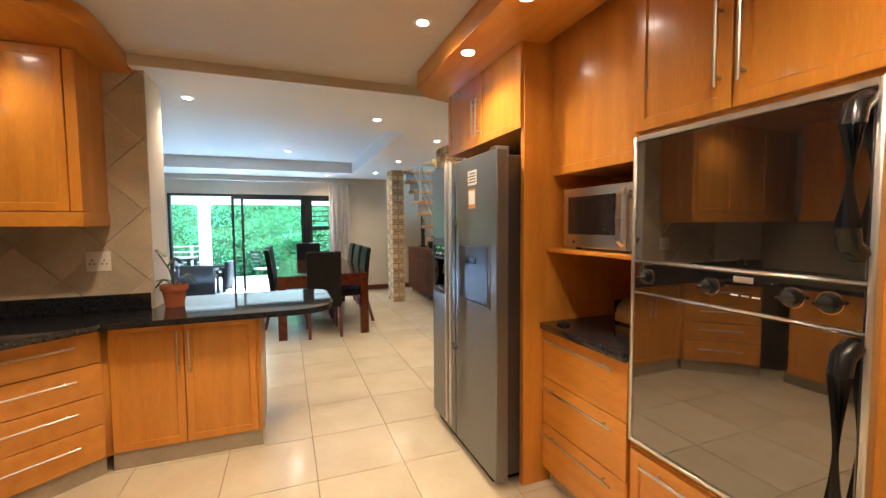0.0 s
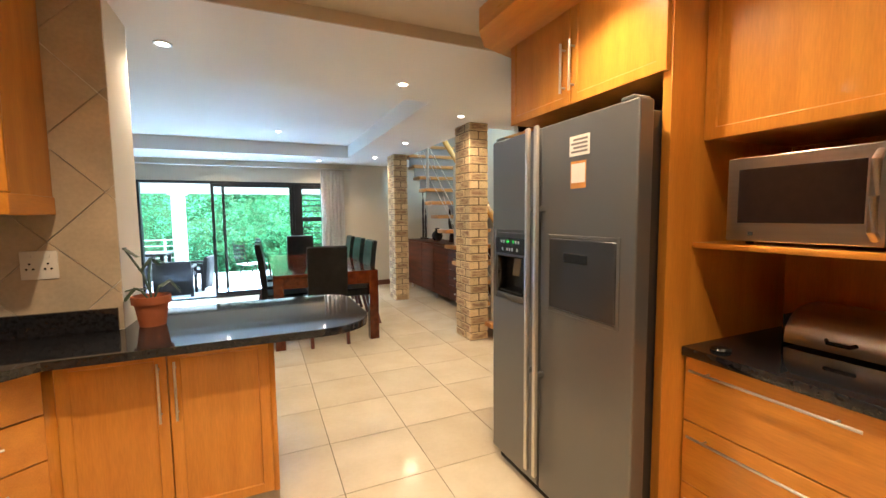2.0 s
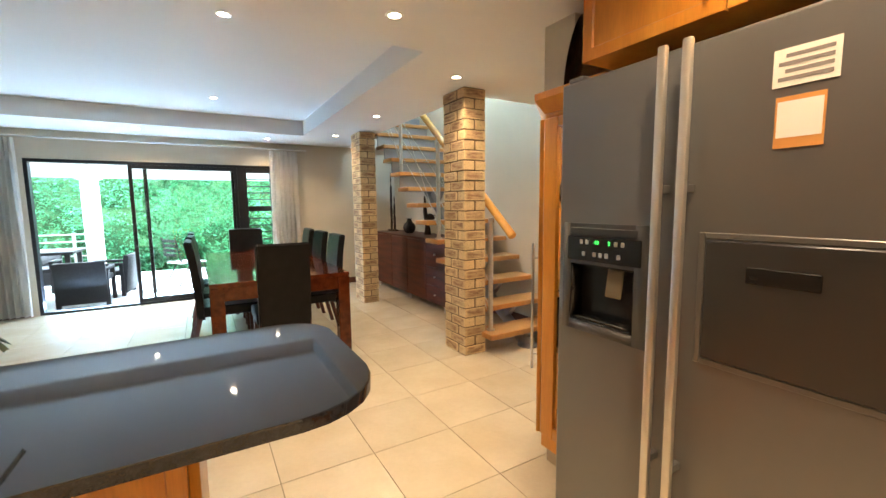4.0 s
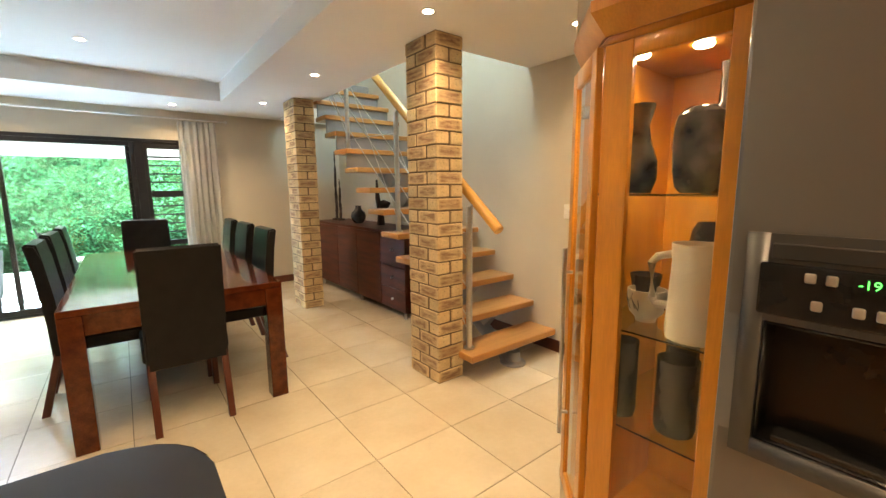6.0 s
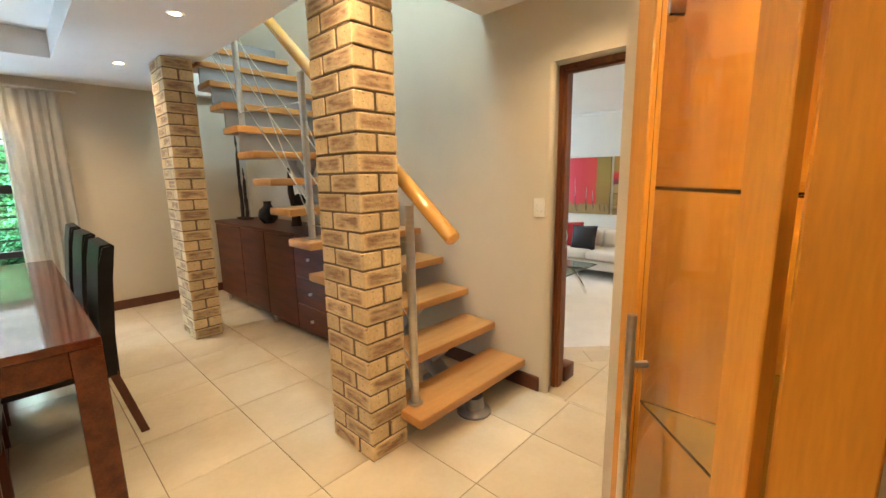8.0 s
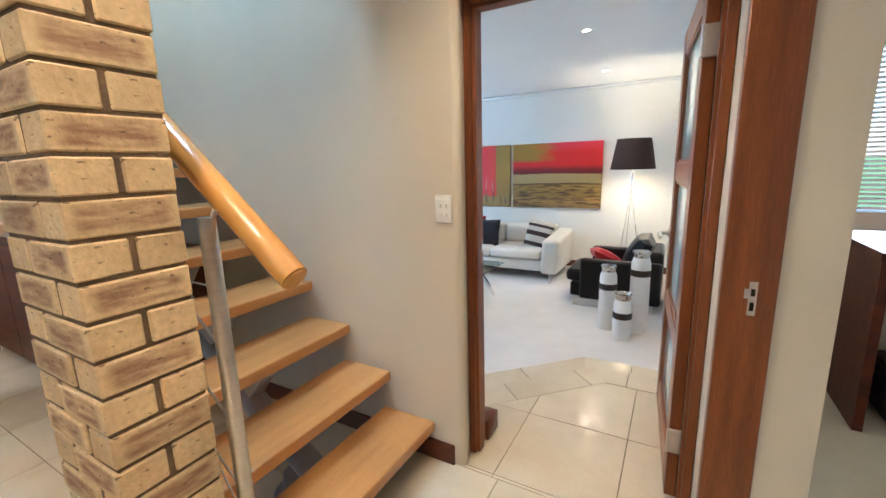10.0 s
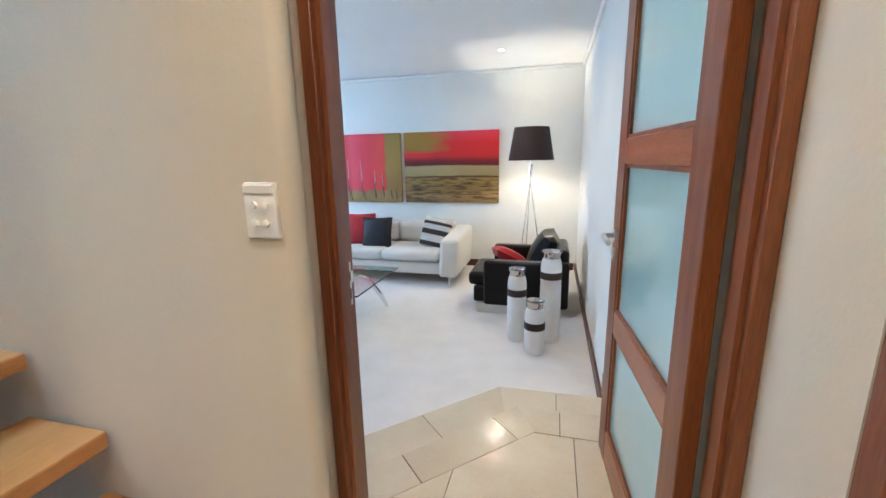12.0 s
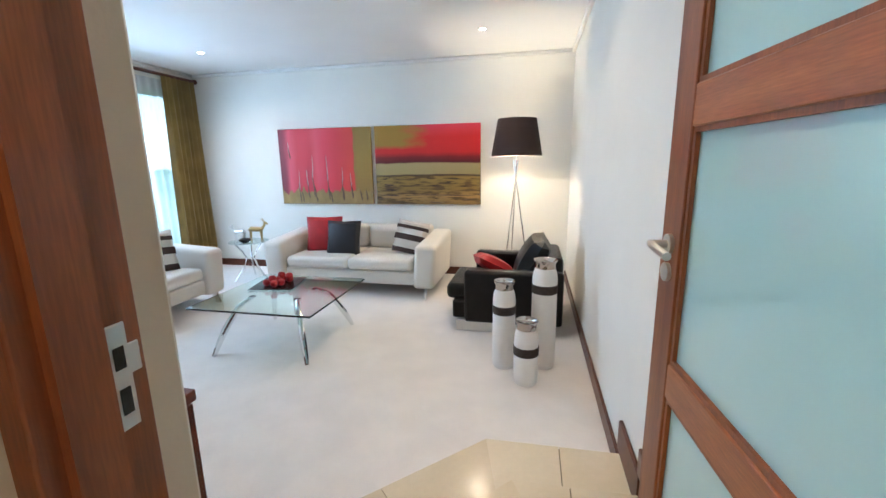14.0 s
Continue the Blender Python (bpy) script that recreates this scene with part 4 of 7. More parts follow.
box(bm, FX + 0.012, FX + 0.020, 2.885, 2.943, 1.058, 1.148, 0.003)
for v in bm.verts:
    v.co.x -= 0.25 * (1.148 - v.co.z) * 0.6
part("lever", bm, PADDLE, dsp, "dispensing paddle with the cabinet's reflection in its brown tint")
for y, z in ((3.032, 1.229), (3.009, 1.229), (2.900, 1.229), (2.876, 1.229), (3.022, 1.190), (2.979, 1.190), (2.956, 1.190), (2.933, 1.190), (2.889, 1.190)):
    bm = B()
    box(bm, FX - 0.0115, FX - 0.008, y - 0.0065, y + 0.0065, z - 0.0075, z + 0.0075, 0.002)
    part("button", bm, SATIN, dsp)
for y in (2.972, 2.923):
    bm = B()
    box(bm, FX - 0.0108, FX - 0.008, y - 0.017, y + 0.017, 1.218, 1.240)
    part("display_window", bm, BLACK, dsp)


def digits(text, size, m, material, parent, name="digits"):
    cu = bpy.data.curves.new(name, "FONT")
    cu.body, cu.size, cu.extrude, cu.align_x, cu.align_y = text, size, 0.0004, "CENTER", "CENTER"
    tmp = bpy.data.objects.new(name, cu)
    me = bpy.data.meshes.new_from_object(tmp)
    bpy.data.objects.remove(tmp)
    me.materials.append(material)
    ob = new(name, me)
    ob.parent = parent
    ob.matrix_local = m
    return ob


TOLEFT = Matrix(((0, 0, -1, 0), (-1, 0, 0, 0), (0, 1, 0, 0), (0, 0, 0, 1)))
digits("-19", 0.017, Matrix.Translation((FX - 0.0115, 2.972, 1.229)) @ TOLEFT, LED, dsp)
digits("2", 0.017, Matrix.Translation((FX - 0.0115, 2.923, 1.229)) @ TOLEFT, LED, dsp)
# leaflets on the fridge door
for nm, mt, lab, b in (("leaflet", PAPER, "small printed white paper on the fridge", (2.414, 2.526, 1.599, 1.678)), ("leaflet", CARD, "small orange and white card on the fridge", (2.431, 2.517, 1.47, 1.578))):
    root = thing(nm, lab, "leaflet")
    bm = B()
    box(bm, FX - 0.0018, FX - 0.0004, *b)
    part("sheet", bm, mt, root)
    if mt is CARD:
        bm = B()
        box(bm, FX - 0.0024, FX - 0.0014, b[0] + 0.004, b[1] - 0.004, b[2] + 0.022, b[3] - 0.010)
        part("text_panel", bm, PAPER, root)
    for k in range(4 if mt is PAPER else 0):
        z = b[2] + (b[3] - b[2]) * (0.2 + 0.2 * k)
        bm = B()
        box(bm, FX - 0.0026, FX - 0.0014, b[0] + 0.01, b[1] - 0.01 - 0.012 * (k % 2), z - 0.004, z + 0.004)
        part("print_bar", bm, PRINT, root)

over = thing("bridging_cabinet", "cherry veneer cupboard above the fridge", "kitchen cabinet")
bm = B()
box(bm, 1.292, 2.05, 2.24, 3.19, 1.87, KITCHEN_Z - 0.002)
part("body", bm, MAPLE, over)
panel_door_x("door", over, 1.27, 2.21, 2.70, 1.865, 2.39)
panel_door_x("door", over, 1.27, 2.705, 3.185, 1.865, 2.39)
bar_handle(over, (1.27, 2.675, 1.92), (1.27, 2.675, 2.14), (-0.028, 0, 0))
bar_handle(over, (1.27, 2.735, 1.92), (1.27, 2.735, 2.14), (-0.028, 0, 0))

# cornice board with small lamps that runs along above the tall units
pel = thing("light_pelmet", "cherry veneer cornice board with small spot lamps", "pelmet")
bm = B()
prism(bm, [(1.0, -1.8), (1.0, 3.06), (1.12, 3.22), (1.34, 3.30), (2.05, 3.30), (2.05, 3.192), (1.268, 3.192), (1.268, 2.197), (1.40, 2.197), (1.40, -1.8)], KITCHEN_Z - 0.115, KITCHEN_Z - 0.003, 0.003)
part("board", bm, MAPLE_H, pel)
for y in (2.42, 1.85, 0.3):
    x = 1.08
    bm = B()
    lathe(bm, [(0.001, KITCHEN_Z - 0.119), (0.026, KITCHEN_Z - 0.119), (0.033, KITCHEN_Z - 0.115)], 16, (x, y), cap=False)
    part("lamp_face", bm, LENS, pel, "lit round lamp")
    lamp("pelmet_beam", "SPOT", PELMET_W, WARM, look((x, y, KITCHEN_Z - 0.13), (x + 0.03, y, 0)), 0.02, spot=140, blend=0.9)

# glazed display cabinet on the corner
DISPLAY = [(1.50, 3.22), (1.50, 3.60), (1.72, 3.825), (1.755, 3.825), (1.755, 3.66), (2.05, 3.66), (2.05, 3.22)]
dc = thing("display_cabinet", "corner display cabinet in cherry veneer with glass doors, lit inside", "display cabinet")


def grown(poly, d):
    """The front edges of the cabinet's outline pushed out by d."""
    return [(1.50 - d, 3.22), (1.50 - d, 3.60 + 0.41 * d), (1.72 - 0.41 * d, 3.825 + min(d, 0.025)), (1.755, 3.825 + min(d, 0.025)), (1.755, 3.70), (2.05, 3.66), (2.05, 3.22)]


bm = B()
prism(bm, grown(DISPLAY, -0.03), 0.0, 0.09)
part("plinth", bm, PLINTH, dc)
bm = B()
prism(bm, DISPLAY, 0.09, 0.16, 0.002)
part("base", bm, MAPLE, dc)
bm = B()
prism(bm, DISPLAY, 1.76, 1.80)
part("top", bm, MAPLE, dc)
bm = B()
low, high = grown(DISPLAY, 0.006), grown(DISPLAY, 0.055)
va = [bm.verts.new((*p, 1.785)) for p in low]
vb = [bm.verts.new((*p, 1.845)) for p in high]
vc = [bm.verts.new((*p, 1.875)) for p in high]
n = len(low)
for a, b in ((va, vb), (vb, vc)):
    for k in range(n):
        bm.faces.new((a[k], a[(k + 1) % n], b[(k + 1) % n], b[k]))
bm.faces.new(va[::-1]), bm.faces.new(vc)
part("cornice", bm, MAPLE, dc, "flared cornice moulding")
bm = B()
box(bm, 2.03, 2.05, 3.22, 3.66, 0.16, 1.76)
box(bm, 1.755, 2.03, 3.64, 3.66, 0.16, 1.76)
box(bm, 1.742, 1.755, 3.64, 3.822, 0.16, 1.76)
part("back", bm, MAPLE, dc)
bm = B()
box(bm, 1.50, 2.03, 3.20, 3.22, 0.09, 1.80)
part("side", bm, MAPLE, dc)
# fixed glazed front facing the kitchen
bm = B()
box(bm, 1.49, 1.515, 3.210, 3.283, 0.16, 1.76, 0.003)
box(bm, 1.49, 1.515, 3.515, 3.60, 0.16, 1.76, 0.003)
box(bm, 1.49, 1.515, 3.283, 3.515, 0.16, 0.22, 0.003)
box(bm, 1.49, 1.515, 3.283, 3.515, 1.715, 1.76, 0.003)
gf = part("glazed_front", bm, MAPLE, dc)


def clear(parent, bm, label="clear glass"):
    ob = part("pane", bm, GLASS, parent, label)
    ob.visible_shadow = False
    return ob


bm = B()
box(bm, 1.503, 1.507, 3.283, 3.515, 0.22, 1.715)
clear(gf, bm)
# hinged glazed door on the slanting corner
door_at = pose(1.497, 3.60, 0, 0, 0, 46.1)
bm = B()
L = 0.315
box(bm, 0.0, 0.055, -0.0, 0.022, 0.16, 1.76, 0.003)
box(bm, L - 0.055, L, -0.0, 0.022, 0.16, 1.76, 0.003)
box(bm, 0.055, L - 0.055, -0.0, 0.022, 0.16, 0.22, 0.003)
box(bm, 0.055, L - 0.055, -0.0, 0.022, 1.70, 1.76, 0.003)
gd = part("glazed_door", bm, MAPLE, dc)
gd.matrix_local = door_at @ pose(0, 0.004, 0)
bm = B()
box(bm, 0.055, L - 0.055, 0.009, 0.013, 0.22, 1.70)
clear(gd, bm)
bar_handle(gd, (L - 0.10, 0.022, 0.42), (L - 0.10, 0.022, 1.14), (0, 0.03, 0), 0.008)
bm = B()
box(bm, L - 0.055, L - 0.02, -0.03, 0.0, 1.60, 1.645, 0.003)
part("hinge", bm, CHROME, gd)
SHELVES = (0.62, 0.93, 1.34)
for z in SHELVES:
    bm = B()
    prism(bm, [(1.52, 3.225), (1.52, 3.595), (1.735, 3.81), (1.74, 3.64), (2.028, 3.638), (2.028, 3.225)], z - 0.006, z)
    ob = part("shelf", bm, TGLASS, dc, "green-edged glass shelf")
    ob.visible_shadow = False
for p in ((1.70, 3.42), (1.66, 3.58)):
    bm = B()
    lathe(bm, [(0.001, 1.752), (0.022, 1.752), (0.028, 1.759)], 14, p, cap=False)
    part("lamp_face", bm, LENS, dc, "lit cabinet lamp")
lamp("cabinet_beam", "SPOT", 1.0, WARM, look((1.66, 3.58, 1.745), (1.66, 3.56, 0)), 0.02, spot=150, blend=0.9)
lamp("cabinet_beam", "SPOT", 1.4, WARM, look((1.70, 3.42, 1.745), (1.72, 3.42, 0)), 0.02, spot=150, blend=0.9)


def pot(name, label, profile, material, at, category="vase", seg=24):
    bm = B()
    lathe(bm, profile, seg)
    return solid(name, bm, material, label, category, at=at)


pot("vase", "tall black glossy bottle vase", [(0.05, 0), (0.065, 0.05), (0.068, 0.14), (0.05, 0.21), (0.024, 0.26), (0.02, 0.34), (0.024, 0.37), (0.018, 0.37), (0.015, 0.3), (0.001, 0.28)], POTBLACK, (1.76, 3.368, 1.341))
fl = pot("flask_vase", "flat marbled black bottle vase on a glass shelf", [(0.040, 0), (0.056, 0.018), (0.064, 0.06), (0.068, 0.13), (0.067, 0.185), (0.058, 0.218), (0.036, 0.236), (0.016, 0.238), (0.001, 0.236)], STONEV, (1.63, 3.387, 1.341))
fl.scale = (0.55, 1.0, 1.0)
pot("waisted_vase", "slim dark marbled vase with a narrow waist", [(0.035, 0), (0.05, 0.04), (0.05, 0.09), (0.03, 0.15), (0.022, 0.2), (0.036, 0.25), (0.036, 0.26), (0.02, 0.25), (0.001, 0.2)], STONEV, (1.60, 3.535, 1.341))
pot("ribbed_bowl", "black ribbed round bowl with a pale rim", [(0.045, 0)] + [(0.055 + 0.025 * math.sin(math.pi * k / 12) + 0.003 * (k % 2), 0.026 * k + 0.004) for k in range(12)] + [(0.05, 0.315), (0.04, 0.30), (0.001, 0.28)], POTBLACK, (1.82, 3.39, 0.931), "bowl")
pot("dark_cup", "small black tapered cup", [(0.025, 0), (0.05, 0.14), (0.045, 0.14), (0.02, 0.02), (0.001, 0.02)], POTBLACK, (1.72, 3.55, 0.931), "cup")
bw = thing("patterned_bowl", "cream bowl with dark brown twig pattern", "bowl", (1.66, 3.515, 0.931))
bm = B()
lathe(bm, [(0.03, 0), (0.032, 0.012), (0.05, 0.03), (0.058, 0.075), (0.058, 0.105), (0.053, 0.105), (0.05, 0.04), (0.001, 0.03)], 28)
part("shell", bm, JUGW, bw)
rnd = random.Random(4)
for k in range(26):
    a, z, dz, da = rnd.uniform(0, 6.28), rnd.uniform(0.035, 0.07), rnd.uniform(0.015, 0.035), rnd.uniform(-0.35, 0.35)
    r0 = 0.0535 + 0.005 * min(1, (z - 0.03) / 0.045)
    bm = B()
    cyl(bm, (r0 * math.cos(a), r0 * math.sin(a), z), (0.0583 * math.cos(a + da), 0.0583 * math.sin(a + da), z + dz), 0.0013, seg=5)
    part("twig_mark", bm, STRIPE_D, bw)
jug = thing("jug", "tall ivory ceramic jug with a square handle", "jug", (1.60, 3.352, 0.931))
bm = B()
lathe(bm, [(0.070, 0), (0.073, 0.02), (0.068, 0.13), (0.064, 0.22), (0.068, 0.272), (0.062, 0.272), (0.056, 0.22), (0.058, 0.03), (0.001, 0.03)], 28)
for v in bm.verts:
    if v.co.z > 0.2 and v.co.y < -0.04:
        v.co.y -= 0.03
        v.co.z += 0.012
part("body", bm, JUGW, jug)
bm = B()
tube(bm, [(-0.01, 0.058, 0.240), (-0.01, 0.105, 0.226), (-0.01, 0.122, 0.205), (-0.01, 0.115, 0.10), (-0.01, 0.104, 0.082), (-0.01, 0.062, 0.085)], 0.012, 10)
part("handle", bm, JUGW, jug)
for x, y, h, r in ((1.60, 3.55, 0.25, 0.045), (1.62, 3.39, 0.23, 0.058), (1.80, 3.45, 0.25, 0.05)):
    pot("drinking_vessel", "dark smoked glass cylinder vase", [(r * 0.9, 0), (r, 0.02), (r, h), (r - 0.006, h), (r - 0.008, 0.02), (0.001, 0.02)], POTBLACK, (x, y, 0.621))
pot("red_bowl", "dark red glass bowl in the cabinet", [(0.04, 0), (0.09, 0.05), (0.11, 0.09), (0.105, 0.09), (0.04, 0.012), (0.001, 0.012)], RED, (1.63, 3.42, 0.161), "bowl")
pot("stem_glass", "small clear stemmed glass", [(0.028, 0), (0.004, 0.006), (0.004, 0.05), (0.026, 0.075), (0.03, 0.11), (0.028, 0.11), (0.02, 0.08), (0.001, 0.07)], TGLASS, (1.60, 3.55, 0.161), "glass")
bm = B()
lathe(bm, [(0.001, -0.012), (0.10, -0.008), (0.19, 0.01), (0.20, 0.02), (0.19, 0.018), (0.10, 0.004), (0.001, 0.0)], 28)
pl = tagged(mesh("black_platter", bm, POTBLACK), "glossy black oval platter standing on the display cabinet", "platter")
pl.matrix_world = Matrix.Translation((1.72, 3.60, 2.075)) @ Vector((-0.55, 0.80, 0.22)).to_track_quat("Z", "Y").to_matrix().to_4x4()

# ---------------------------------------------------------------- kitchen, peninsula and sink run
pen = thing("peninsula_cabinet", "cherry veneer base cabinet of the peninsula, two doors", "kitchen cabinet")
PY = 3.15
bm = B()
box(bm, -0.79, -0.035, PY + 0.021, 3.75, 0.1, CTR - 0.036)
part("body", bm, MAPLE, pen)
bm = B()
box(bm, -0.79, -0.014, PY + 0.012, 3.72, 0.0, 0.1)
part("plinth", bm, PLINTH, pen)
panel_door_y("door", pen, PY, -0.785, -0.425, 0.105, 0.828)
panel_door_y("door", pen, PY, -0.42, -0.037, 0.105, 0.828)
for x in (-0.452, -0.393):
    bar_handle(pen, (x, PY, 0.53), (x, PY, 0.78), (0, -0.028, 0), 0.005)
bm = B()
box(bm, -0.035, -0.012, PY + 0.0, 3.75, 0.101, CTR - 0.036, 0.002)
part("end_panel", bm, MAPLE, pen)

bm = B()
prism_post = [(-0.835, 3.112), (-0.786, 3.152), (-0.786, 3.30), (-0.88, 3.30)]
lo = [bm.verts.new((x, y, 0.1)) for x, y in prism_post]
hi = [bm.verts.new((x, y, CTR - 0.036)) for x, y in prism_post]
bm.faces.new(lo[::-1]), bm.faces.new(hi)
for a in range(4):
    bm.faces.new((lo[a], lo[(a + 1) % 4], hi[(a + 1) % 4], hi[a]))
part("filler_post", bm, MAPLE, pen)

corner = thing("corner_drawers", "slanting cherry veneer corner unit with four drawers", "kitchen cabinet", (-0.80, 3.13, 0), rz=40)
bm = B()
box(bm, -0.62, 0.0, 0.021, 0.45, 0.1, CTR - 0.036)
part("body", bm, MAPLE, corner)
bm = B()
box(bm, -0.62, 0.0, 0.03, 0.40, 0.0, 0.1)
part("plinth", bm, PLINTH, corner)
zs = (0.105, 0.30, 0.47, 0.645, 0.828)
for z0, z1 in zip(zs, zs[1:]):
    bm = B()
    box(bm, -0.60, -0.012, 0.0, 0.02, z0 + 0.003, z1 - 0.003, 0.0015)
    dr = part("drawer", bm, MAPLE_H, corner)
    bar_handle(dr, (-0.47, 0.0, (z0 + z1) / 2 + 0.02), (-0.13, 0.0, (z0 + z1) / 2 + 0.02), (0, -0.026, 0), 0.005)

side = thing("sink_run_cabinet", "cherry veneer base cabinets along the sink wall", "kitchen cabinet")
bm = B()
box(bm, -2.35, -1.321, -2.0, 2.55, 0.1, CTR - 0.036)
part("body", bm, MAPLE, side)
bm = B()
box(bm, -2.35, -1.36, -2.0, 2.6, 0.0, 0.1)
part("plinth", bm, PLINTH, side)
for k in range(8):
    y0 = -2.0 + 0.56 * k
    if k in (5, 6):
        for z0, z1 in zip(zs, zs[1:]):
            bm = B()
            box(bm, -1.32, -1.30, y0 + 0.003, y0 + 0.557, z0 + 0.003, z1 - 0.003, 0.0015)
            dr = part("drawer", bm, MAPLE_H, side)
            bar_handle(dr, (-1.30, y0 + 0.1, (z0 + z1) / 2 + 0.02), (-1.30, y0 + 0.45, (z0 + z1) / 2 + 0.02), (0.026, 0, 0), 0.005)
    else:
        bm = B()
        box(bm, -1.32, -1.30, y0 + 0.003, y0 + 0.557, 0.105, 0.828, 0.0015)
        dr = part("door", bm, MAPLE, side)
        bar_handle(dr, (-1.30, y0 + 0.06, 0.53), (-1.30, y0 + 0.06, 0.78), (0.026, 0, 0), 0.005)

# one granite top over sink run, corner and peninsula, with a rounded end
poly = [(-2.38, -2.0), (-1.24, -2.0), (-1.24, 2.60), (-0.77, 3.03), (0.20, 3.03)]
for k in range(7):
    a = -math.pi / 2 + math.pi / 2 * k / 6
    poly.append((0.20 + 0.24 * math.cos(a), 3.27 + 0.24 * math.sin(a)))
for k in range(7):
    a = math.pi / 2 * k / 6
    poly.append((0.28 + 0.16 * math.cos(a), 3.70 + 0.16 * math.sin(a)))
poly += [(-0.62, 3.86), (-0.62, 3.42), (-2.38, 3.42)]
bm = B()
prism(bm, poly, CTR - 0.035, CTR, 0.006, 2)
solid("granite_worktop", bm, GRANITE, "polished black granite worktop with rounded peninsula end", "worktop")
bm = B()
box(bm, -2.38, -0.645, 3.415, 3.438, CTR, CTR + 0.10, 0.002)
solid("granite_upstand", bm, GRANITE, "black granite upstand against the tiles", "upstand")

upc = thing("wall_cabinet", "cherry veneer wall cupboard under a lit cornice", "kitchen cabinet")
bm = B()
box(bm, -2.35, -0.842, 3.121, 3.44, 1.462, KITCHEN_Z - 0.002)
part("body", bm, MAPLE, upc)
for x0, x1 in ((-1.385, -0.897), (-1.88, -1.39)):
    panel_door_y("door", upc, 3.10, x0, x1, 1.466, 2.30)
bm = B()
box(bm, -0.893, -0.842, 3.104, 3.12, 1.466, 2.30, 0.002)
part("filler", bm, MAPLE, upc)
bm = B()
box(bm, -2.35, -0.835, 3.085, 3.44, 1.385, 1.461, 0.003)
part("light_rail", bm, MAPLE_H, upc)
# the board bulges out over the corner of the worktop
pts = [(-2.35, 2.55), (-1.02, 2.55)] + [(-1.02 + 0.345 * math.cos(a), 2.90 + 0.35 * math.sin(a)) for a in [radians(-80 + 10 * k) for k in range(9)]] + [(-0.69, 3.44), (-2.35, 3.44)]
bm = B()
prism(bm, pts, KITCHEN_Z - 0.095, KITCHEN_Z - 0.003, 0.003)
part("cornice", bm, MAPLE_H, upc, "curved cornice board")
bm = B()
lathe(bm, [(0.001, KITCHEN_Z - 0.099), (0.026, KITCHEN_Z - 0.099), (0.033, KITCHEN_Z - 0.095)], 16, (-1.13, 2.86), cap=False)
part("lamp_face", bm, LENS, upc, "lit round lamp")
lamp("cornice_beam", "SPOT", PELMET_W, WARM, look((-1.13, 2.86, KITCHEN_Z - 0.11), (-1.13, 2.89, 0)), 0.02, spot=140, blend=0.9)

upc2 = thing("wall_cabinet", "cherry veneer wall cupboards above the sink run", "kitchen cabinet")
bm = B()
box(bm, -2.38, -2.06, -1.6, 2.9, 1.44, KITCHEN_Z - 0.002)
part("body", bm, MAPLE, upc2)
for k in range(7):
    y0 = -1.4 + 0.56 * k
    bm = B()
    box(bm, -2.06, -2.04, y0 + 0.003, y0 + 0.557, 1.45, 2.28, 0.0015)
    part("door", bm, BLACKGLASS if k == 3 else MAPLE, upc2)
bm = B()
box(bm, -2.38, -2.02, -1.6, 2.9, 1.385, 1.44, 0.003)
part("light_rail", bm, MAPLE_H, upc2)

bm = B()
box(bm, -2.38, -1.75, -1.6, 2.545, KITCHEN_Z - 0.095, KITCHEN_Z - 0.003, 0.003)
part("cornice", bm, MAPLE_H, upc2, "straight cornice board")
for y in (0.3, 1.6):
    bm = B()
    lathe(bm, [(0.001, KITCHEN_Z - 0.099), (0.026, KITCHEN_Z - 0.099), (0.033, KITCHEN_Z - 0.095)], 16, (-1.86, y), cap=False)
    part("lamp_face", bm, LENS, upc2, "lit round lamp")
    lamp("cornice_beam", "SPOT", PELMET_W, WARM, look((-1.86, y, KITCHEN_Z - 0.11), (-1.88, y, 0)), 0.02, spot=140, blend=0.9)

sock = thing("wall_socket", "white double wall socket on beige tiles", "wall socket", (-0.905, 3.447, 1.175))
bm = B()
box(bm, -0.062, 0.062, -0.010, 0.004, -0.06, 0.06, 0.004, 2)
part("plate", bm, WHITEP, sock)
for dx in (-0.03, 0.03):
    for x, z in ((0, 0.006), (-0.011, -0.016), (0.011, -0.016)):
        bm = B()
        cyl(bm, (dx + x, -0.0108, z), (dx + x, -0.006, z), 0.0042, seg=10)
        part("socket_hole", bm, BLACK, sock)
    bm = B()
    box(bm, dx - 0.008, dx + 0.008, -0.014, -0.009, 0.028, 0.044, 0.002)
    part("rocker", bm, WHITEP, sock)

plant = thing("potted_plant", "drooping succulent in a terracotta pot on the worktop", "potted plant", (-0.525, 3.46, CTR))
bm = B()
lathe(bm, [(0.052, 0), (0.068, 0.105), (0.078, 0.105), (0.08, 0.14), (0.072, 0.14), (0.068, 0.11), (0.001, 0.11)], 26)
part("pot", bm, TERRA, plant)
bm = B()
lathe(bm, [(0.069, 0.113), (0.04, 0.12), (0.001, 0.122)], 20, cap=False)
part("soil", bm, SOIL, plant)
rnd = random.Random(11)
stems = [((0, 0.02), (-0.03, 0.12), (-0.10, 0.24)), ((0.0, 0.01), (-0.01, 0.10), (0.0, 0.19)), ((0.01, 0), (0.03, 0.06), (0.07, 0.08)), ((-0.01, 0), (-0.04, 0.04), (-0.07, 0.05))]
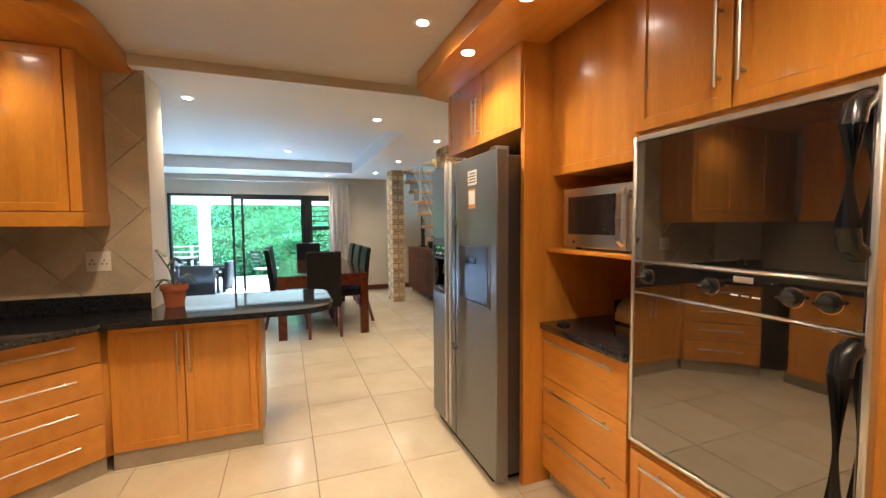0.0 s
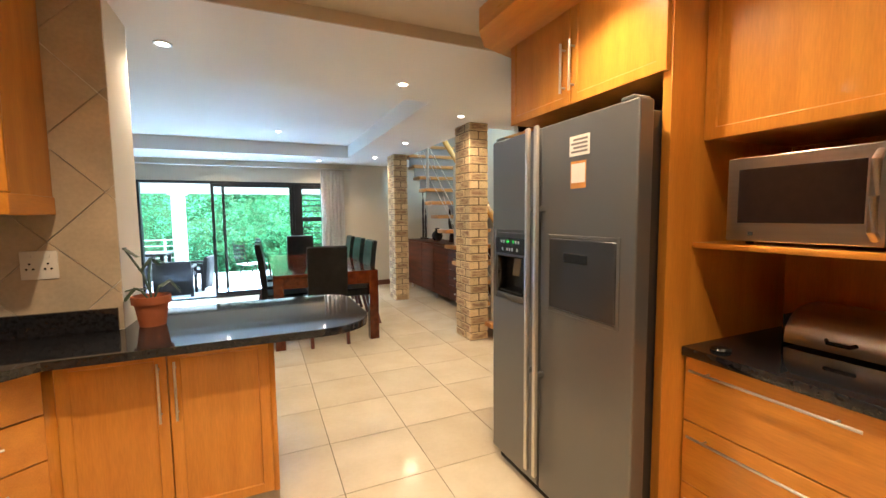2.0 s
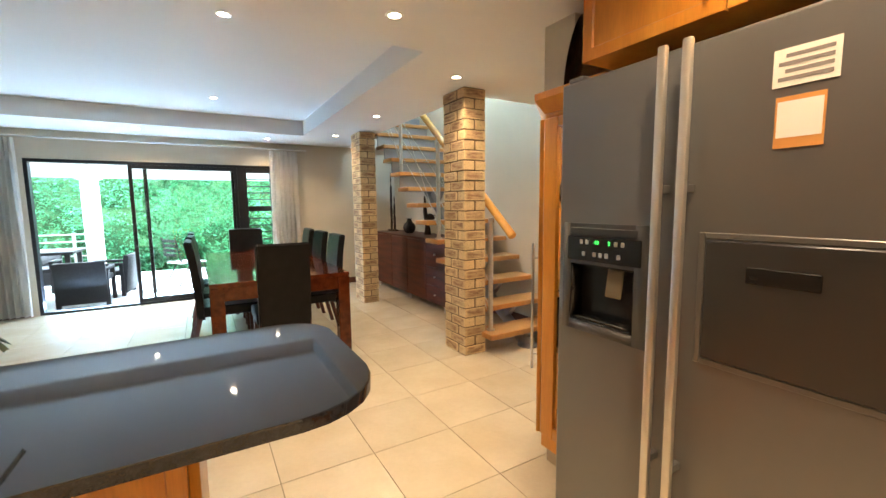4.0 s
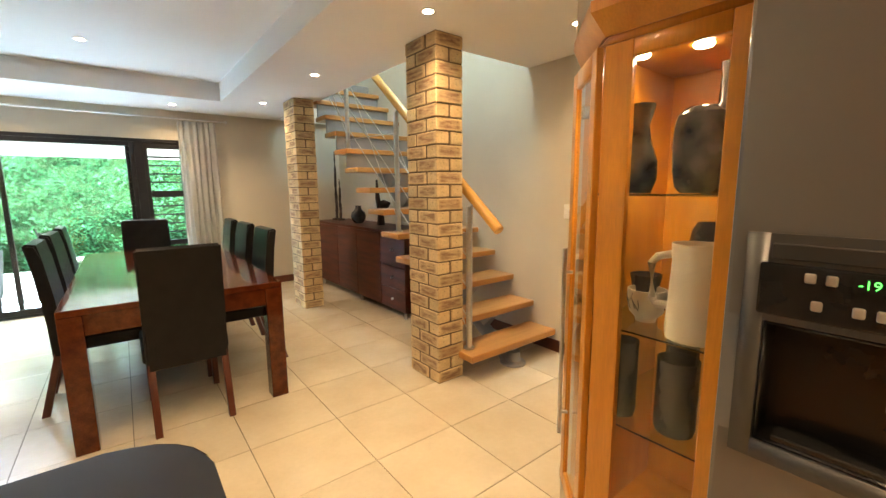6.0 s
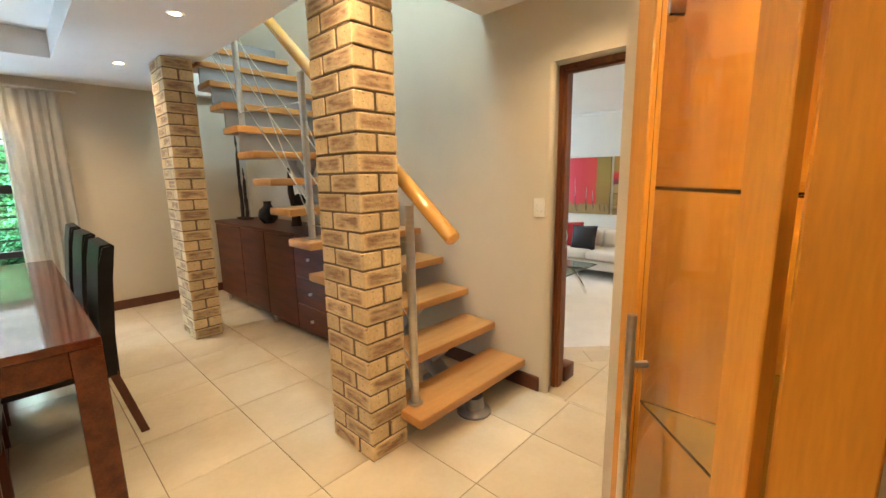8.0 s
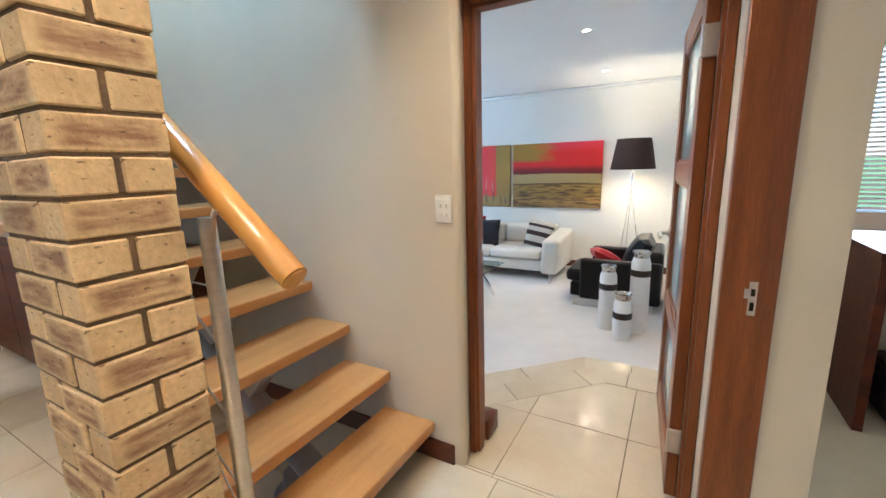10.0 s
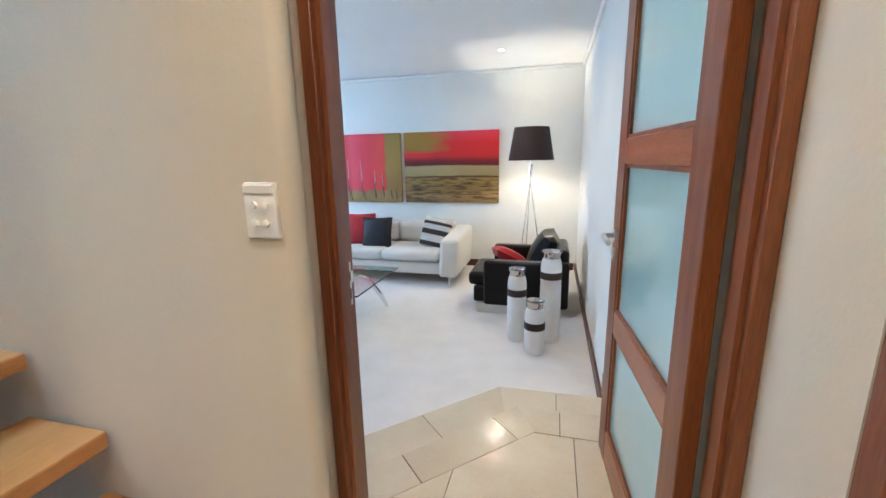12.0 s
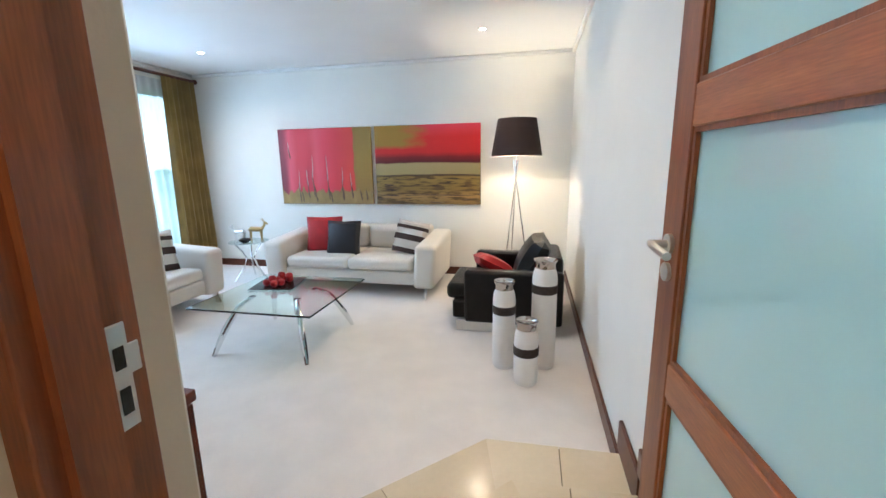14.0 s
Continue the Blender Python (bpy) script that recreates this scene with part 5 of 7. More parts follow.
for s in stems:
    pts = [Vector((x, 0.02 * n, 0.12 + z)) for n, (x, z) in enumerate(s)]
    bm = B()
    tube(bm, [pts[0], pts[0].lerp(pts[1], 0.5), pts[1], pts[1].lerp(pts[2], 0.5), pts[2]], 0.005, 7)
    part("stem", bm, PLANT, plant)
    for k in range(3):
        a = rnd.uniform(0, 6.28)
        m = Matrix.Translation(pts[2]) @ Matrix.Rotation(a, 4, "Z") @ Matrix.Rotation(rnd.uniform(0.2, 1.0), 4, "Y") @ pose(0.035, 0, 0)
        bm = B()
        cushion(bm, 0.085, 0.026, 0.008, m, 1.0, 4)
        part("leaf", bm, PLANT, plant)

tap = thing("mixer_tap", "black curved mixer tap by the sink", "tap", (-1.36, 3.02, CTR))
bm = B()
tube(bm, [(0, 0, 0), (0, 0, 0.10), (0.01, -0.02, 0.15), (0.03, -0.06, 0.17), (0.05, -0.10, 0.15), (0.055, -0.11, 0.11)], 0.012, 10)
part("spout", bm, POTBLACK, tap)
bm = B()
lathe(bm, [(0.028, 0), (0.026, 0.02), (0.016, 0.03), (0.001, 0.03)], 16)
part("base", bm, POTBLACK, tap)

# ---------------------------------------------------------------- dining room
tb = thing("dining_table", "long polished red-brown wooden dining table", "dining table")
TX0, TX1, TY0, TY1, TZ = 0.04, 1.12, 5.60, 8.00, 0.775
bm = B()
box(bm, TX0, TX1, TY0, TY1, TZ - 0.035, TZ, 0.003)
part("tabletop", bm, TABLEWOOD, tb)
for x in (TX0, TX1 - 0.10):
    for y in (TY0, TY1 - 0.10):
        bm = B()
        box(bm, x, x + 0.10, y, y + 0.10, 0, TZ - 0.036, 0.003)
        part("leg", bm, TABLEWOOD, tb)
for b in ((TX0 + 0.10, TX1 - 0.10, TY0 + 0.012, TY0 + 0.035), (TX0 + 0.10, TX1 - 0.10, TY1 - 0.035, TY1 - 0.012), (TX0 + 0.012, TX0 + 0.035, TY0 + 0.10, TY1 - 0.10), (TX1 - 0.035, TX1 - 0.012, TY0 + 0.10, TY1 - 0.10)):
    bm = B()
    box(bm, *b, TZ - 0.145, TZ - 0.036, 0.002)
    part("apron", bm, TABLEWOOD, tb)
orb = thing("table_ornament", "small woven silver orb on the dining table", "ornament", (0.52, 6.55, TZ))
for k in range(7):
    bm = B()
    m = Matrix.Translation((0, 0, 0.062)) @ Euler((k * 0.9, k * 1.7, k * 0.5)).to_matrix().to_4x4()
    tube(bm, [m @ Vector((0.058 * math.cos(a), 0.058 * math.sin(a), 0)) for a in [2 * math.pi * i / 20 for i in range(20)]], 0.004, 6)
    part("hoop", bm, SATIN, orb)


def dining_chair(at, rz, label):
    """The seat looks along +y; the back stands at -y."""
    root = thing("dining_chair", label, "dining chair", at, rz, "chairs round the table")
    bm = B()
    box(bm, -0.22, 0.22, -0.20, 0.25, 0.385, 0.475, 0.018, 3)
    part("seat", bm, LEATHER, root)
    bm = B()
    prof = [(-0.255, 0.36), (-0.262, 0.60), (-0.285, 0.85), (-0.315, 1.045), (-0.30, 1.06), (-0.255, 1.052), (-0.235, 0.95), (-0.205, 0.70), (-0.195, 0.48), (-0.19, 0.36)]
    lo = [bm.verts.new((-0.205, y, z)) for y, z in prof]
    hi = [bm.verts.new((0.205, y, z)) for y, z in prof]
    f0, f1 = bm.faces.new(lo), bm.faces.new(hi[::-1])
    for a in range(len(prof)):
        b2 = (a + 1) % len(prof)
        bm.faces.new((lo[a], hi[a], hi[b2], lo[b2]))
    bmesh.ops.bevel(bm, geom=list(f0.edges) + list(f1.edges), offset=0.012, segments=2, affect="EDGES")
    part("backrest", bm, LEATHER, root)
    for x in (-0.185, 0.185):
        bm = B()
        m = [Vector((x, 0.22, 0.0)), Vector((x, 0.215, 0.39))]
        box(bm, x - 0.018, x + 0.018, 0.195, 0.235, 0.0, 0.39, 0.003)
        part("leg", bm, CHAIRLEG, root)
        bm = B()
        box(bm, x - 0.018, x + 0.018, -0.02, 0.02, 0.0, 0.40, 0.003)
        for v in bm.verts:
            v.co.y += -0.225 - 0.10 * max(0.0, 1 - v.co.z / 0.40) ** 1.5
        part("leg", bm, CHAIRLEG, root)
    return root


chair = dining_chair((0.58, 5.87, 0), 0, "black leather dining chair with dark legs at the table end")
for x, y, rz in ((0.53, 8.02, 180), (0.97, 6.42, 90), (0.97, 7.08, 91), (0.97, 7.74, 89), (0.19, 6.42, -90), (0.19, 7.08, -92), (0.19, 7.74, -89)):
    c = copy_thing(chair, pose(x, y, 0, 0, 0, rz))
    c["label"] = "black leather dining chair with dark legs at the table end" if abs(rz) == 180 else "black leather dining chair pushed in along the table side"

sb = thing("sideboard", "low red-brown wooden sideboard with sliding doors and drawers", "sideboard")
SX0, SX1, SY0, SY1, SZ = 2.54, 3.06, 6.35, 8.70, 0.92
bm = B()
box(bm, SX0 + 0.021, SX1, SY0, SY1, 0.08, SZ - 0.03, 0.002)
part("body", bm, DARKWOOD, sb)
bm = B()
box(bm, SX0, SX1, SY0 - 0.01, SY1 + 0.01, SZ - 0.03, SZ, 0.003)
part("top", bm, DARKWOOD, sb)
for y0, y1 in ((6.86, 7.42), (7.43, 7.98), (7.99, 8.69)):
    bm = B()
    box(bm, SX0 + 0.004, SX0 + 0.02, y0, y1, 0.09, SZ - 0.036, 0.002)
    part("door", bm, DARKWOOD, sb)
for z0, z1 in ((0.09, 0.31), (0.32, 0.55), (0.56, SZ - 0.036)):
    bm = B()
    box(bm, SX0 + 0.004, SX0 + 0.02, SY0, 6.85, z0, z1, 0.002)
    dr = part("drawer", bm, DARKWOOD, sb)
    bm = B()
    cyl(bm, (SX0 - 0.016, 6.60, (z0 + z1) / 2), (SX0 + 0.006, 6.60, (z0 + z1) / 2), 0.012)
    part("knob", bm, STEEL, dr)
for x in (SX0 + 0.05, SX1 - 0.05):
    for y in (SY0 + 0.08, 7.42, SY1 - 0.08):
        bm = B()
        cyl(bm, (x, y, 0), (x, y, 0.08), 0.018)
        part("foot", bm, SATIN, sb)
pot("round_vase", "round black pot with a narrow neck on the sideboard", [(0.05, 0), (0.085, 0.04), (0.10, 0.09), (0.085, 0.14), (0.045, 0.175), (0.035, 0.21), (0.045, 0.225), (0.03, 0.22), (0.001, 0.19)], POTBLACK, (2.78, 7.82, SZ), seg=22)
for k, (y, h) in enumerate(((8.55, 0.95), (8.42, 0.56))):
    st = thing("carved_pole", "slim dark carved wooden pole sculpture on a base", "sculpture", (2.80, y, SZ))
    bm = B()
    box(bm, -0.05, 0.05, -0.05, 0.05, 0, 0.025, 0.003)
    part("base", bm, DRIFT, st)
    bm = B()
    tube(bm, [(0.004 * math.sin(i * 1.3), 0.004 * math.cos(i), 0.02 + h * i / 8) for i in range(9)], 0.02, 8, [0.020, 0.022, 0.021, 0.022, 0.019, 0.018, 0.016, 0.012, 0.004])
    part("shaft", bm, DRIFT, st)
ms = thing("wood_carving", "dark driftwood carving standing on the sideboard", "sculpture", (2.82, 7.30, SZ))
bm = B()
tube(bm, [(0, 0, 0), (0.01, 0.02, 0.15), (-0.01, 0.05, 0.32), (0.0, 0.08, 0.55)], 0.03, 8, [0.05, 0.035, 0.03, 0.012])
part("trunk", bm, DRIFT, ms)
bm = B()
tube(bm, [(0, 0.0, 0.16), (0, -0.10, 0.26), (0, -0.20, 0.27)], 0.03, 8, [0.035, 0.06, 0.02])
part("arm", bm, DRIFT, ms)

# ---------------------------------------------------------------- open stair
RISE, GOING, SY = 0.196, 0.236, 4.92
stair = thing("open_stair", "open stair of beech treads on a grey steel spine", "staircase", kind="structure")
N = 13
for n in range(1, N + 1):
    y = SY + GOING * (n - 1)
    bm = B()
    box(bm, 2.17, 3.10, y, y + 0.285, RISE * n - 0.05, RISE * n, 0.008, 2)
    part("tread", bm, TREAD, stair, "thick beech tread")
    bm = B()
    xs = 2.66
    prof = [(y + 0.03, RISE * n - 0.052), (y + 0.25, RISE * n - 0.052), (y + 0.27, RISE * n - 0.12), (y + 0.16, RISE * n - 0.20)]
    lo = [bm.verts.new((xs - 0.035, a, b)) for a, b in prof]
    hi = [bm.verts.new((xs + 0.035, a, b)) for a, b in prof]
    bm.faces.new(lo), bm.faces.new(hi[::-1])
    for a in range(4):
        b2 = (a + 1) % 4
        bm.faces.new((lo[a], hi[a], hi[b2], lo[b2]))
    part("bracket", bm, SPINE, stair, "grey steel tread bracket")
    if n >= 8:
        bm = B()
        box(bm, 2.19, 3.09, y + 0.262, y + 0.282, RISE * n + 0.001, RISE * (n + 1) - 0.052)
        part("riser", bm, SPINE, stair, "closed grey riser")
bm = B()
tube(bm, [(2.66, SY + 0.10, 0.0), (2.66, SY + 0.14, 0.06), (2.66, SY + 0.30, RISE * 1.0 - 0.06)] + [(2.66, SY + 0.16 + GOING * n, RISE * (n + 1) - 0.24) for n in range(2, N)], 0.055, 14)
part("spine", bm, SPINE, stair, "round grey steel spine tube")
for y in (SY + 0.07, SY + 0.42):
    bm = B()
    lathe(bm, [(0.10, 0.0), (0.10, 0.012), (0.06, 0.03), (0.055, 0.10), (0.001, 0.10)], 20, (2.66, y))
    part("base_collar", bm, SPINE, stair)
rail = thing("stair_railing", "round beech handrail on steel posts with thin cables", "stair railing", kind="structure")
RX = 2.27
slope = RISE / GOING
p0, p1 = Vector((2.33, 4.83, 1.075)), Vector((2.27, 4.83 + 2.9, 1.075 + 2.9 * slope))
bm = B()
cyl(bm, p0, p1, 0.037, seg=20)
bmesh.ops.bevel(bm, geom=[e for e in bm.edges if len(e.link_faces) == 2 and any(len(f.verts) > 4 for f in e.link_faces)], offset=0.006, segments=2, affect="EDGES")
part("handrail", bm, RAIL, rail, "glossy round beech handrail")
for n in (1, 5, 9, 13):
    y = SY + GOING * (n - 1) + 0.14
    zt = RISE * n
    top = 1.075 + (y - 4.83) * slope - 0.05
    bm = B()
    cyl(bm, (2.265, y, zt), (2.265, y, zt + 1.035 if n == 1 else top), 0.022, seg=16)
    post = part("post", bm, STEEL, rail, "brushed steel post")
    bm = B()
    cyl(bm, (2.265, y, zt), (2.265, y, zt + 0.012), 0.038, seg=16)
    part("foot_plate", bm, STEEL, post)
    bm = B()
    cyl(bm, (2.265, y, top if n > 1 else zt + 1.0), (2.29, y, top + 0.03), 0.007, seg=8)
    part("stay", bm, STEEL, post)
for dz in (0.22, 0.44, 0.66):
    bm = B()
    cyl(bm, (2.265, SY + 0.14, RISE + dz), (2.265, SY + 0.14 + GOING * 12, RISE * 13 + dz), 0.004, seg=6)
    part("cable", bm, STEEL, rail, "thin steel cable")
for n in (1, 5, 9):
    y = SY + GOING * (n - 1) + 0.14
    bm = B()
    cyl(bm, (2.265, y, RISE * n + 0.1), (2.235, y + GOING * 4, RISE * (n + 4) + 0.85), 0.003, seg=6)
    cyl(bm, (2.265, y, RISE * n + 0.85), (2.235, y + GOING * 4, RISE * (n + 4) + 0.1), 0.003, seg=6)
    part("cross_cable", bm, STEEL, rail, "thin steel cable")

sw = thing("light_switch", "white four-lever light switch on the cream wall", "light switch", (WALL_X, 4.844, 1.172))
bm = B()
box(bm, -0.012, 0.003, -0.037, 0.037, -0.056, 0.056, 0.005, 2)
plate = part("plate", bm, WHITEP, sw)
bm = B()
box(bm, -0.0145, -0.011, -0.034, 0.034, 0.034, 0.052, 0.002)
part("cover_strip", bm, WHITEP, plate)
for y in (-0.013, 0.013):
    for z in (-0.024, 0.012):
        bm = B()
        lathe(bm, [(0.008, 0), (0.0075, 0.006), (0.001, 0.007)], 12)
        ob = part("lever", bm, WHITEP, plate)
        ob.matrix_local = pose(-0.012, y, z, 0, -90, 0)

# lounge door leaf, open into the lounge
leaf = thing("lounge_door", "open meranti door with three frosted glass panes", "door", (3.335, 3.945, 0.012), rz=4.3)
LW, LH, LT = 0.80, 1.92, 0.042
for nm, x0, x1, z0, z1 in (("stile", 0.0, 0.105, 0, LH), ("stile", LW - 0.105, LW, 0, LH)):
    bm = B()
    box(bm, x0, x1, 0, LT, z0, z1, 0.003)
    part(nm, bm, MERANTI, leaf)
RAILS = ((0.0, 0.14), (0.575, 0.665), (1.225, 1.315), (LH - 0.11, LH))
for z0, z1 in RAILS:
    bm = B()
    box(bm, 0.105, LW - 0.105, 0.001, LT - 0.001, z0, z1, 0.003)
    part("rail", bm, MERANTI_H, leaf)
for (a, z0), (z1, b) in zip(RAILS, RAILS[1:]):
    bm = B()
    box(bm, 0.105, LW - 0.105, LT / 2 - 0.004, LT / 2 + 0.004, z0, z1)
    part("pane", bm, FROST, leaf, "frosted blue-green glass pane")
    bm = B()
    for s in (0.006, LT - 0.016):
        box(bm, 0.105, 0.117, s, s + 0.01, z0, z1), box(bm, LW - 0.117, LW - 0.105, s, s + 0.01, z0, z1)
        box(bm, 0.117, LW - 0.117, s, s + 0.01, z0, z0 + 0.012), box(bm, 0.117, LW - 0.117, s, s + 0.01, z1 - 0.012, z1)
    part("glazing_bead", bm, MERANTI, leaf)
for s, y in ((1, LT), (-1, 0.0)):
    bm = B()
    cyl(bm, (LW - 0.055, y, 0.955), (LW - 0.055, y + s * 0.009, 0.955), 0.025, seg=20)
    cyl(bm, (LW - 0.055, y + s * 0.005, 0.955), (LW - 0.055, y + s * 0.05, 0.955), 0.010)
    tube(bm, [(LW - 0.055, y + s * 0.045, 0.955), (LW - 0.10, y + s * 0.052, 0.955), (LW - 0.17, y + s * 0.05, 0.948)], 0.010, 10)
    h = part("lever_handle", bm, STEEL, leaf, "brushed steel lever handle")
    bm = B()
    cyl(bm, (LW - 0.055, y, 0.885), (LW - 0.055, y + s * 0.009, 0.885), 0.023, seg=20)
    part("key_rose", bm, STEEL, leaf)
for z in (0.25, 1.70):
    bm = B()
    box(bm, -0.012, 0.0, -0.006, LT, z - 0.05, z + 0.05, 0.002)
    cyl(bm, (-0.006, LT + 0.002, z - 0.05), (-0.006, LT + 0.002, z + 0.05), 0.006, seg=8)
    part("hinge", bm, SATIN, leaf, "steel butt hinge")

# ---------------------------------------------------------------- scullery things seen through the doorway
desk = thing("scullery_counter", "dark timber scullery counter below the window", "counter")
bm = B()
box(bm, 4.2, 4.95, 1.0, 3.2, 0.86, 0.90, 0.003)
part("top", bm, DARKWOOD, desk)
for y in (1.02, 3.15):
    bm = B()
    box(bm, 4.22, 4.93, y, y + 0.04, 0, 0.86)
    part("side", bm, DARKWOOD, desk)
iron = thing("clothes_iron", "dark purple clothes iron on the counter", "iron", (4.5, 2.75, 0.90))
bm = B()
cushion(bm, 0.10, 0.24, 0.12, Matrix.Translation((0, 0, 0.06)), 0.7, 6)
part("body", bm, BLACKF, iron)
bm = B()
tube(bm, [(0, -0.08, 0.09), (0, -0.07, 0.15), (0, 0.05, 0.15), (0, 0.07, 0.09)], 0.014, 8)
part("handle", bm, BLACK, iron)
bk = thing("storage_basket", "grey woven basket under the counter", "basket", (4.5, 2.8, 0))
for k in range(9):
    bm = B()
    o = 0.004 * (k % 2)
    box(bm, -0.2 - o, 0.2 + o, -0.22 - o, 0.22 + o, 0.03 * k, 0.03 * k + 0.029, 0.004)
    part("woven_band", bm, BROWNBAND, bk)
blind = thing("window_3", "scullery window with white slatted blind", "window", kind="structure")
for k in range(34):
    bm = B()
    z = 1.02 + 0.027 * k
    box(bm, 4.985, 4.999, 2.1, 3.1, z, z + 0.016)
    part("slat", bm, BLIND, blind)
bm = B()
box(bm, 5.05, 5.056, 2.1, 3.1, 1.0, 1.95)
ob = part("pane", bm, GLASS, blind)
ob.visible_shadow = False

# ---------------------------------------------------------------- patio and garden
bm = B()
v = [bm.verts.new(p) for p in ((-400, -300, -0.62), (400, -300, -0.62), (400, 500, -0.62), (-400, 500, -0.62))]
bm.faces.new(v)
structure("ground", bm, GRASS, "lawn round the house", "ground")
bm = B()
box(bm, -6.0, 5.0, 9.3, 12.9, -0.55, -0.03)
structure("pavement", bm, GROUT, "pale paved patio", "patio floor")
bm = B()
box(bm, -6.0, 5.0, 9.3, 11.8, 2.28, 2.45)
box(bm, -6.0, 5.0, 11.55, 11.8, 1.90, 2.28)
structure("patio_roof", bm, PATIOWALL, "white patio roof with a deep edge beam", "patio roof")
for x in (-1.66, 3.4):
    bm = B()
    lathe(bm, [(0.19, -0.03), (0.19, 0.03), (0.13, 0.05), (0.13, 1.85), (0.19, 1.87), (0.19, 1.90)], 24, (x, 11.62))
    structure("patio_column", bm, PATIOWALL, "round white patio column", "column")
rl = thing("patio_railing", "white horizontal-bar patio railing", "railing", kind="structure")
for x in (-5.0, -3.9, -2.8, -1.95):
    bm = B()
    box(bm, x - 0.02, x + 0.02, 11.62, 11.66, -0.03, 0.92)
    part("post", bm, WHITEP, rl)
for k in range(7):
    z = 0.12 + 0.128 * k
    bm = B()
    box(bm, -5.0, -1.76, 11.63, 11.65, z, z + 0.022)
    part("bar", bm, WHITEP, rl)


def patio_chair(at, rz, label, material):
    root = thing("patio_chair", label, "patio chair", at, rz, "patio chairs")
    bm = B()
    box(bm, -0.28, 0.28, -0.26, 0.28, 0.34, 0.42, 0.02, 2)
    part("seat", bm, material, root)
    bm = B()
    prof = [(-0.28, 0.06), (-0.34, 0.64), (-0.28, 0.65), (-0.20, 0.10)]
    lo = [bm.verts.new((-0.28, y, z)) for y, z in prof]
    hi = [bm.verts.new((0.28, y, z)) for y, z in prof]
    bm.faces.new(lo), bm.faces.new(hi[::-1])
    for a in range(4):
        b2 = (a + 1) % 4
        bm.faces.new((lo[a], hi[a], hi[b2], lo[b2]))
    part("backrest", bm, material, root)
    for x in (-0.27, 0.27):
        bm = B()
        box(bm, x - 0.03, x + 0.03, -0.26, 0.27, 0.50, 0.54, 0.008)
        part("armrest", bm, material, root)
        for y in (-0.24, 0.25):
            bm = B()
            box(bm, x - 0.025, x + 0.025, y - 0.025, y + 0.025, 0, 0.505)
            part("leg", bm, material, root)
    return root


pc = patio_chair((-1.47, 9.75, -0.03), 0, "dark wicker patio armchair outside the sliding door", WICKER)
for x, y, rz in ((-2.42, 9.95, -85), (-1.30, 10.38, 82), (-2.4, 11.25, 180)):
    copy_thing(pc, pose(x, y, -0.03, 0, 0, rz))
pt = thing("patio_table", "dark patio table with pale top", "patio table", (-2.38, 10.62, -0.03))
bm = B()
box(bm, -0.7, 0.7, -0.42, 0.42, 0.70, 0.74, 0.006)
part("tabletop", bm, WICKER, pt)
for x in (-0.62, 0.62):
    for y in (-0.35, 0.35):
        bm = B()
        box(bm, x - 0.03, x + 0.03, y - 0.03, y + 0.03, 0, 0.70)
        part("leg", bm, WICKER, pt)
gc = thing("garden_chair", "slim dark metal garden chair with a pale seat", "garden chair", (-0.25, 10.6, -0.03), rz=-60)
bm = B()
box(bm, -0.22, 0.22, -0.22, 0.22, 0.42, 0.44, 0.004)
part("seat", bm, SATIN, gc)
for x in (-0.21, 0.21):
    bm = B()
    tube(bm, [(x, 0.25, 0), (x, 0.18, 0.43), (x, -0.2, 0.44), (x, -0.28, 0.88)], 0.012, 8)
    part("side_frame", bm, BLACKALU, gc)
    bm = B()
    tube(bm, [(x, -0.28, 0), (x, -0.05, 0.42)], 0.012, 8)
    part("back_leg", bm, BLACKALU, gc)
for k in range(4):
    bm = B()
    box(bm, -0.2, 0.2, -0.275 + 0.0 * k, -0.26, 0.55 + 0.08 * k, 0.60 + 0.08 * k)
    part("back_slat", bm, BLACKALU, gc)

# hedge: a coat of many small leaves over a dark sheet that stands for the shade inside
hx0, hx1, hz = -11.0, 7.0, 3.6


def hedge_front(x, z):
    return 13.6 + 0.55 * noise.noise(Vector((x * 0.55, z * 0.6, 1.0))) + 0.42 * noise.noise(Vector((x * 1.7, z * 1.9, 4.0))) + 0.12 * noise.noise(Vector((x * 4.5, z * 5.0, 9.0))) - 0.10 * (3.0 - z)


rs = np.random.RandomState(5)
verts, faces = [], []
count = 90000
for k in range(count):
    x, z = rs.uniform(hx0, hx1), rs.uniform(-0.6, hz)
    top = 3.1 + 0.35 * noise.noise(Vector((x * 0.8, 7.0, 0)))
    if z > top:
        continue
    p = Vector((x, hedge_front(x, z) + abs(rs.normal(0, 0.10)), z))
    s = rs.uniform(0.020, 0.045)
    e = Euler((rs.uniform(-1.2, 0.4), rs.uniform(-0.8, 0.8), rs.uniform(0, 6.28))).to_matrix()
    i = len(verts)
    for q in ((-0.5, 0, 0), (0, -0.28, 0.06), (0.6, 0, 0), (0, 0.28, 0.06)):
        verts.append(tuple(p + e @ Vector(q) * s * 2))
    faces.append((i, i + 1, i + 2, i + 3))
me = bpy.data.meshes.new("hedge_leaves")
me.from_pydata(verts, [], faces)
me.materials.append(LEAF)
tagged(new("hedge_leaves", me), "dense bright green garden hedge foliage", "hedge", kind="stuff")
# backing sheet behind the leaves; the hedge's inner shade is in its colour
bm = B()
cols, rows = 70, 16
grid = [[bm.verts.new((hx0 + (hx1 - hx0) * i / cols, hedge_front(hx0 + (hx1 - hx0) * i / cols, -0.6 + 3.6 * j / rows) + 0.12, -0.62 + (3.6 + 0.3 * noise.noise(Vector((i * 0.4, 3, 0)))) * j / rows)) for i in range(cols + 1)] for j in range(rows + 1)]
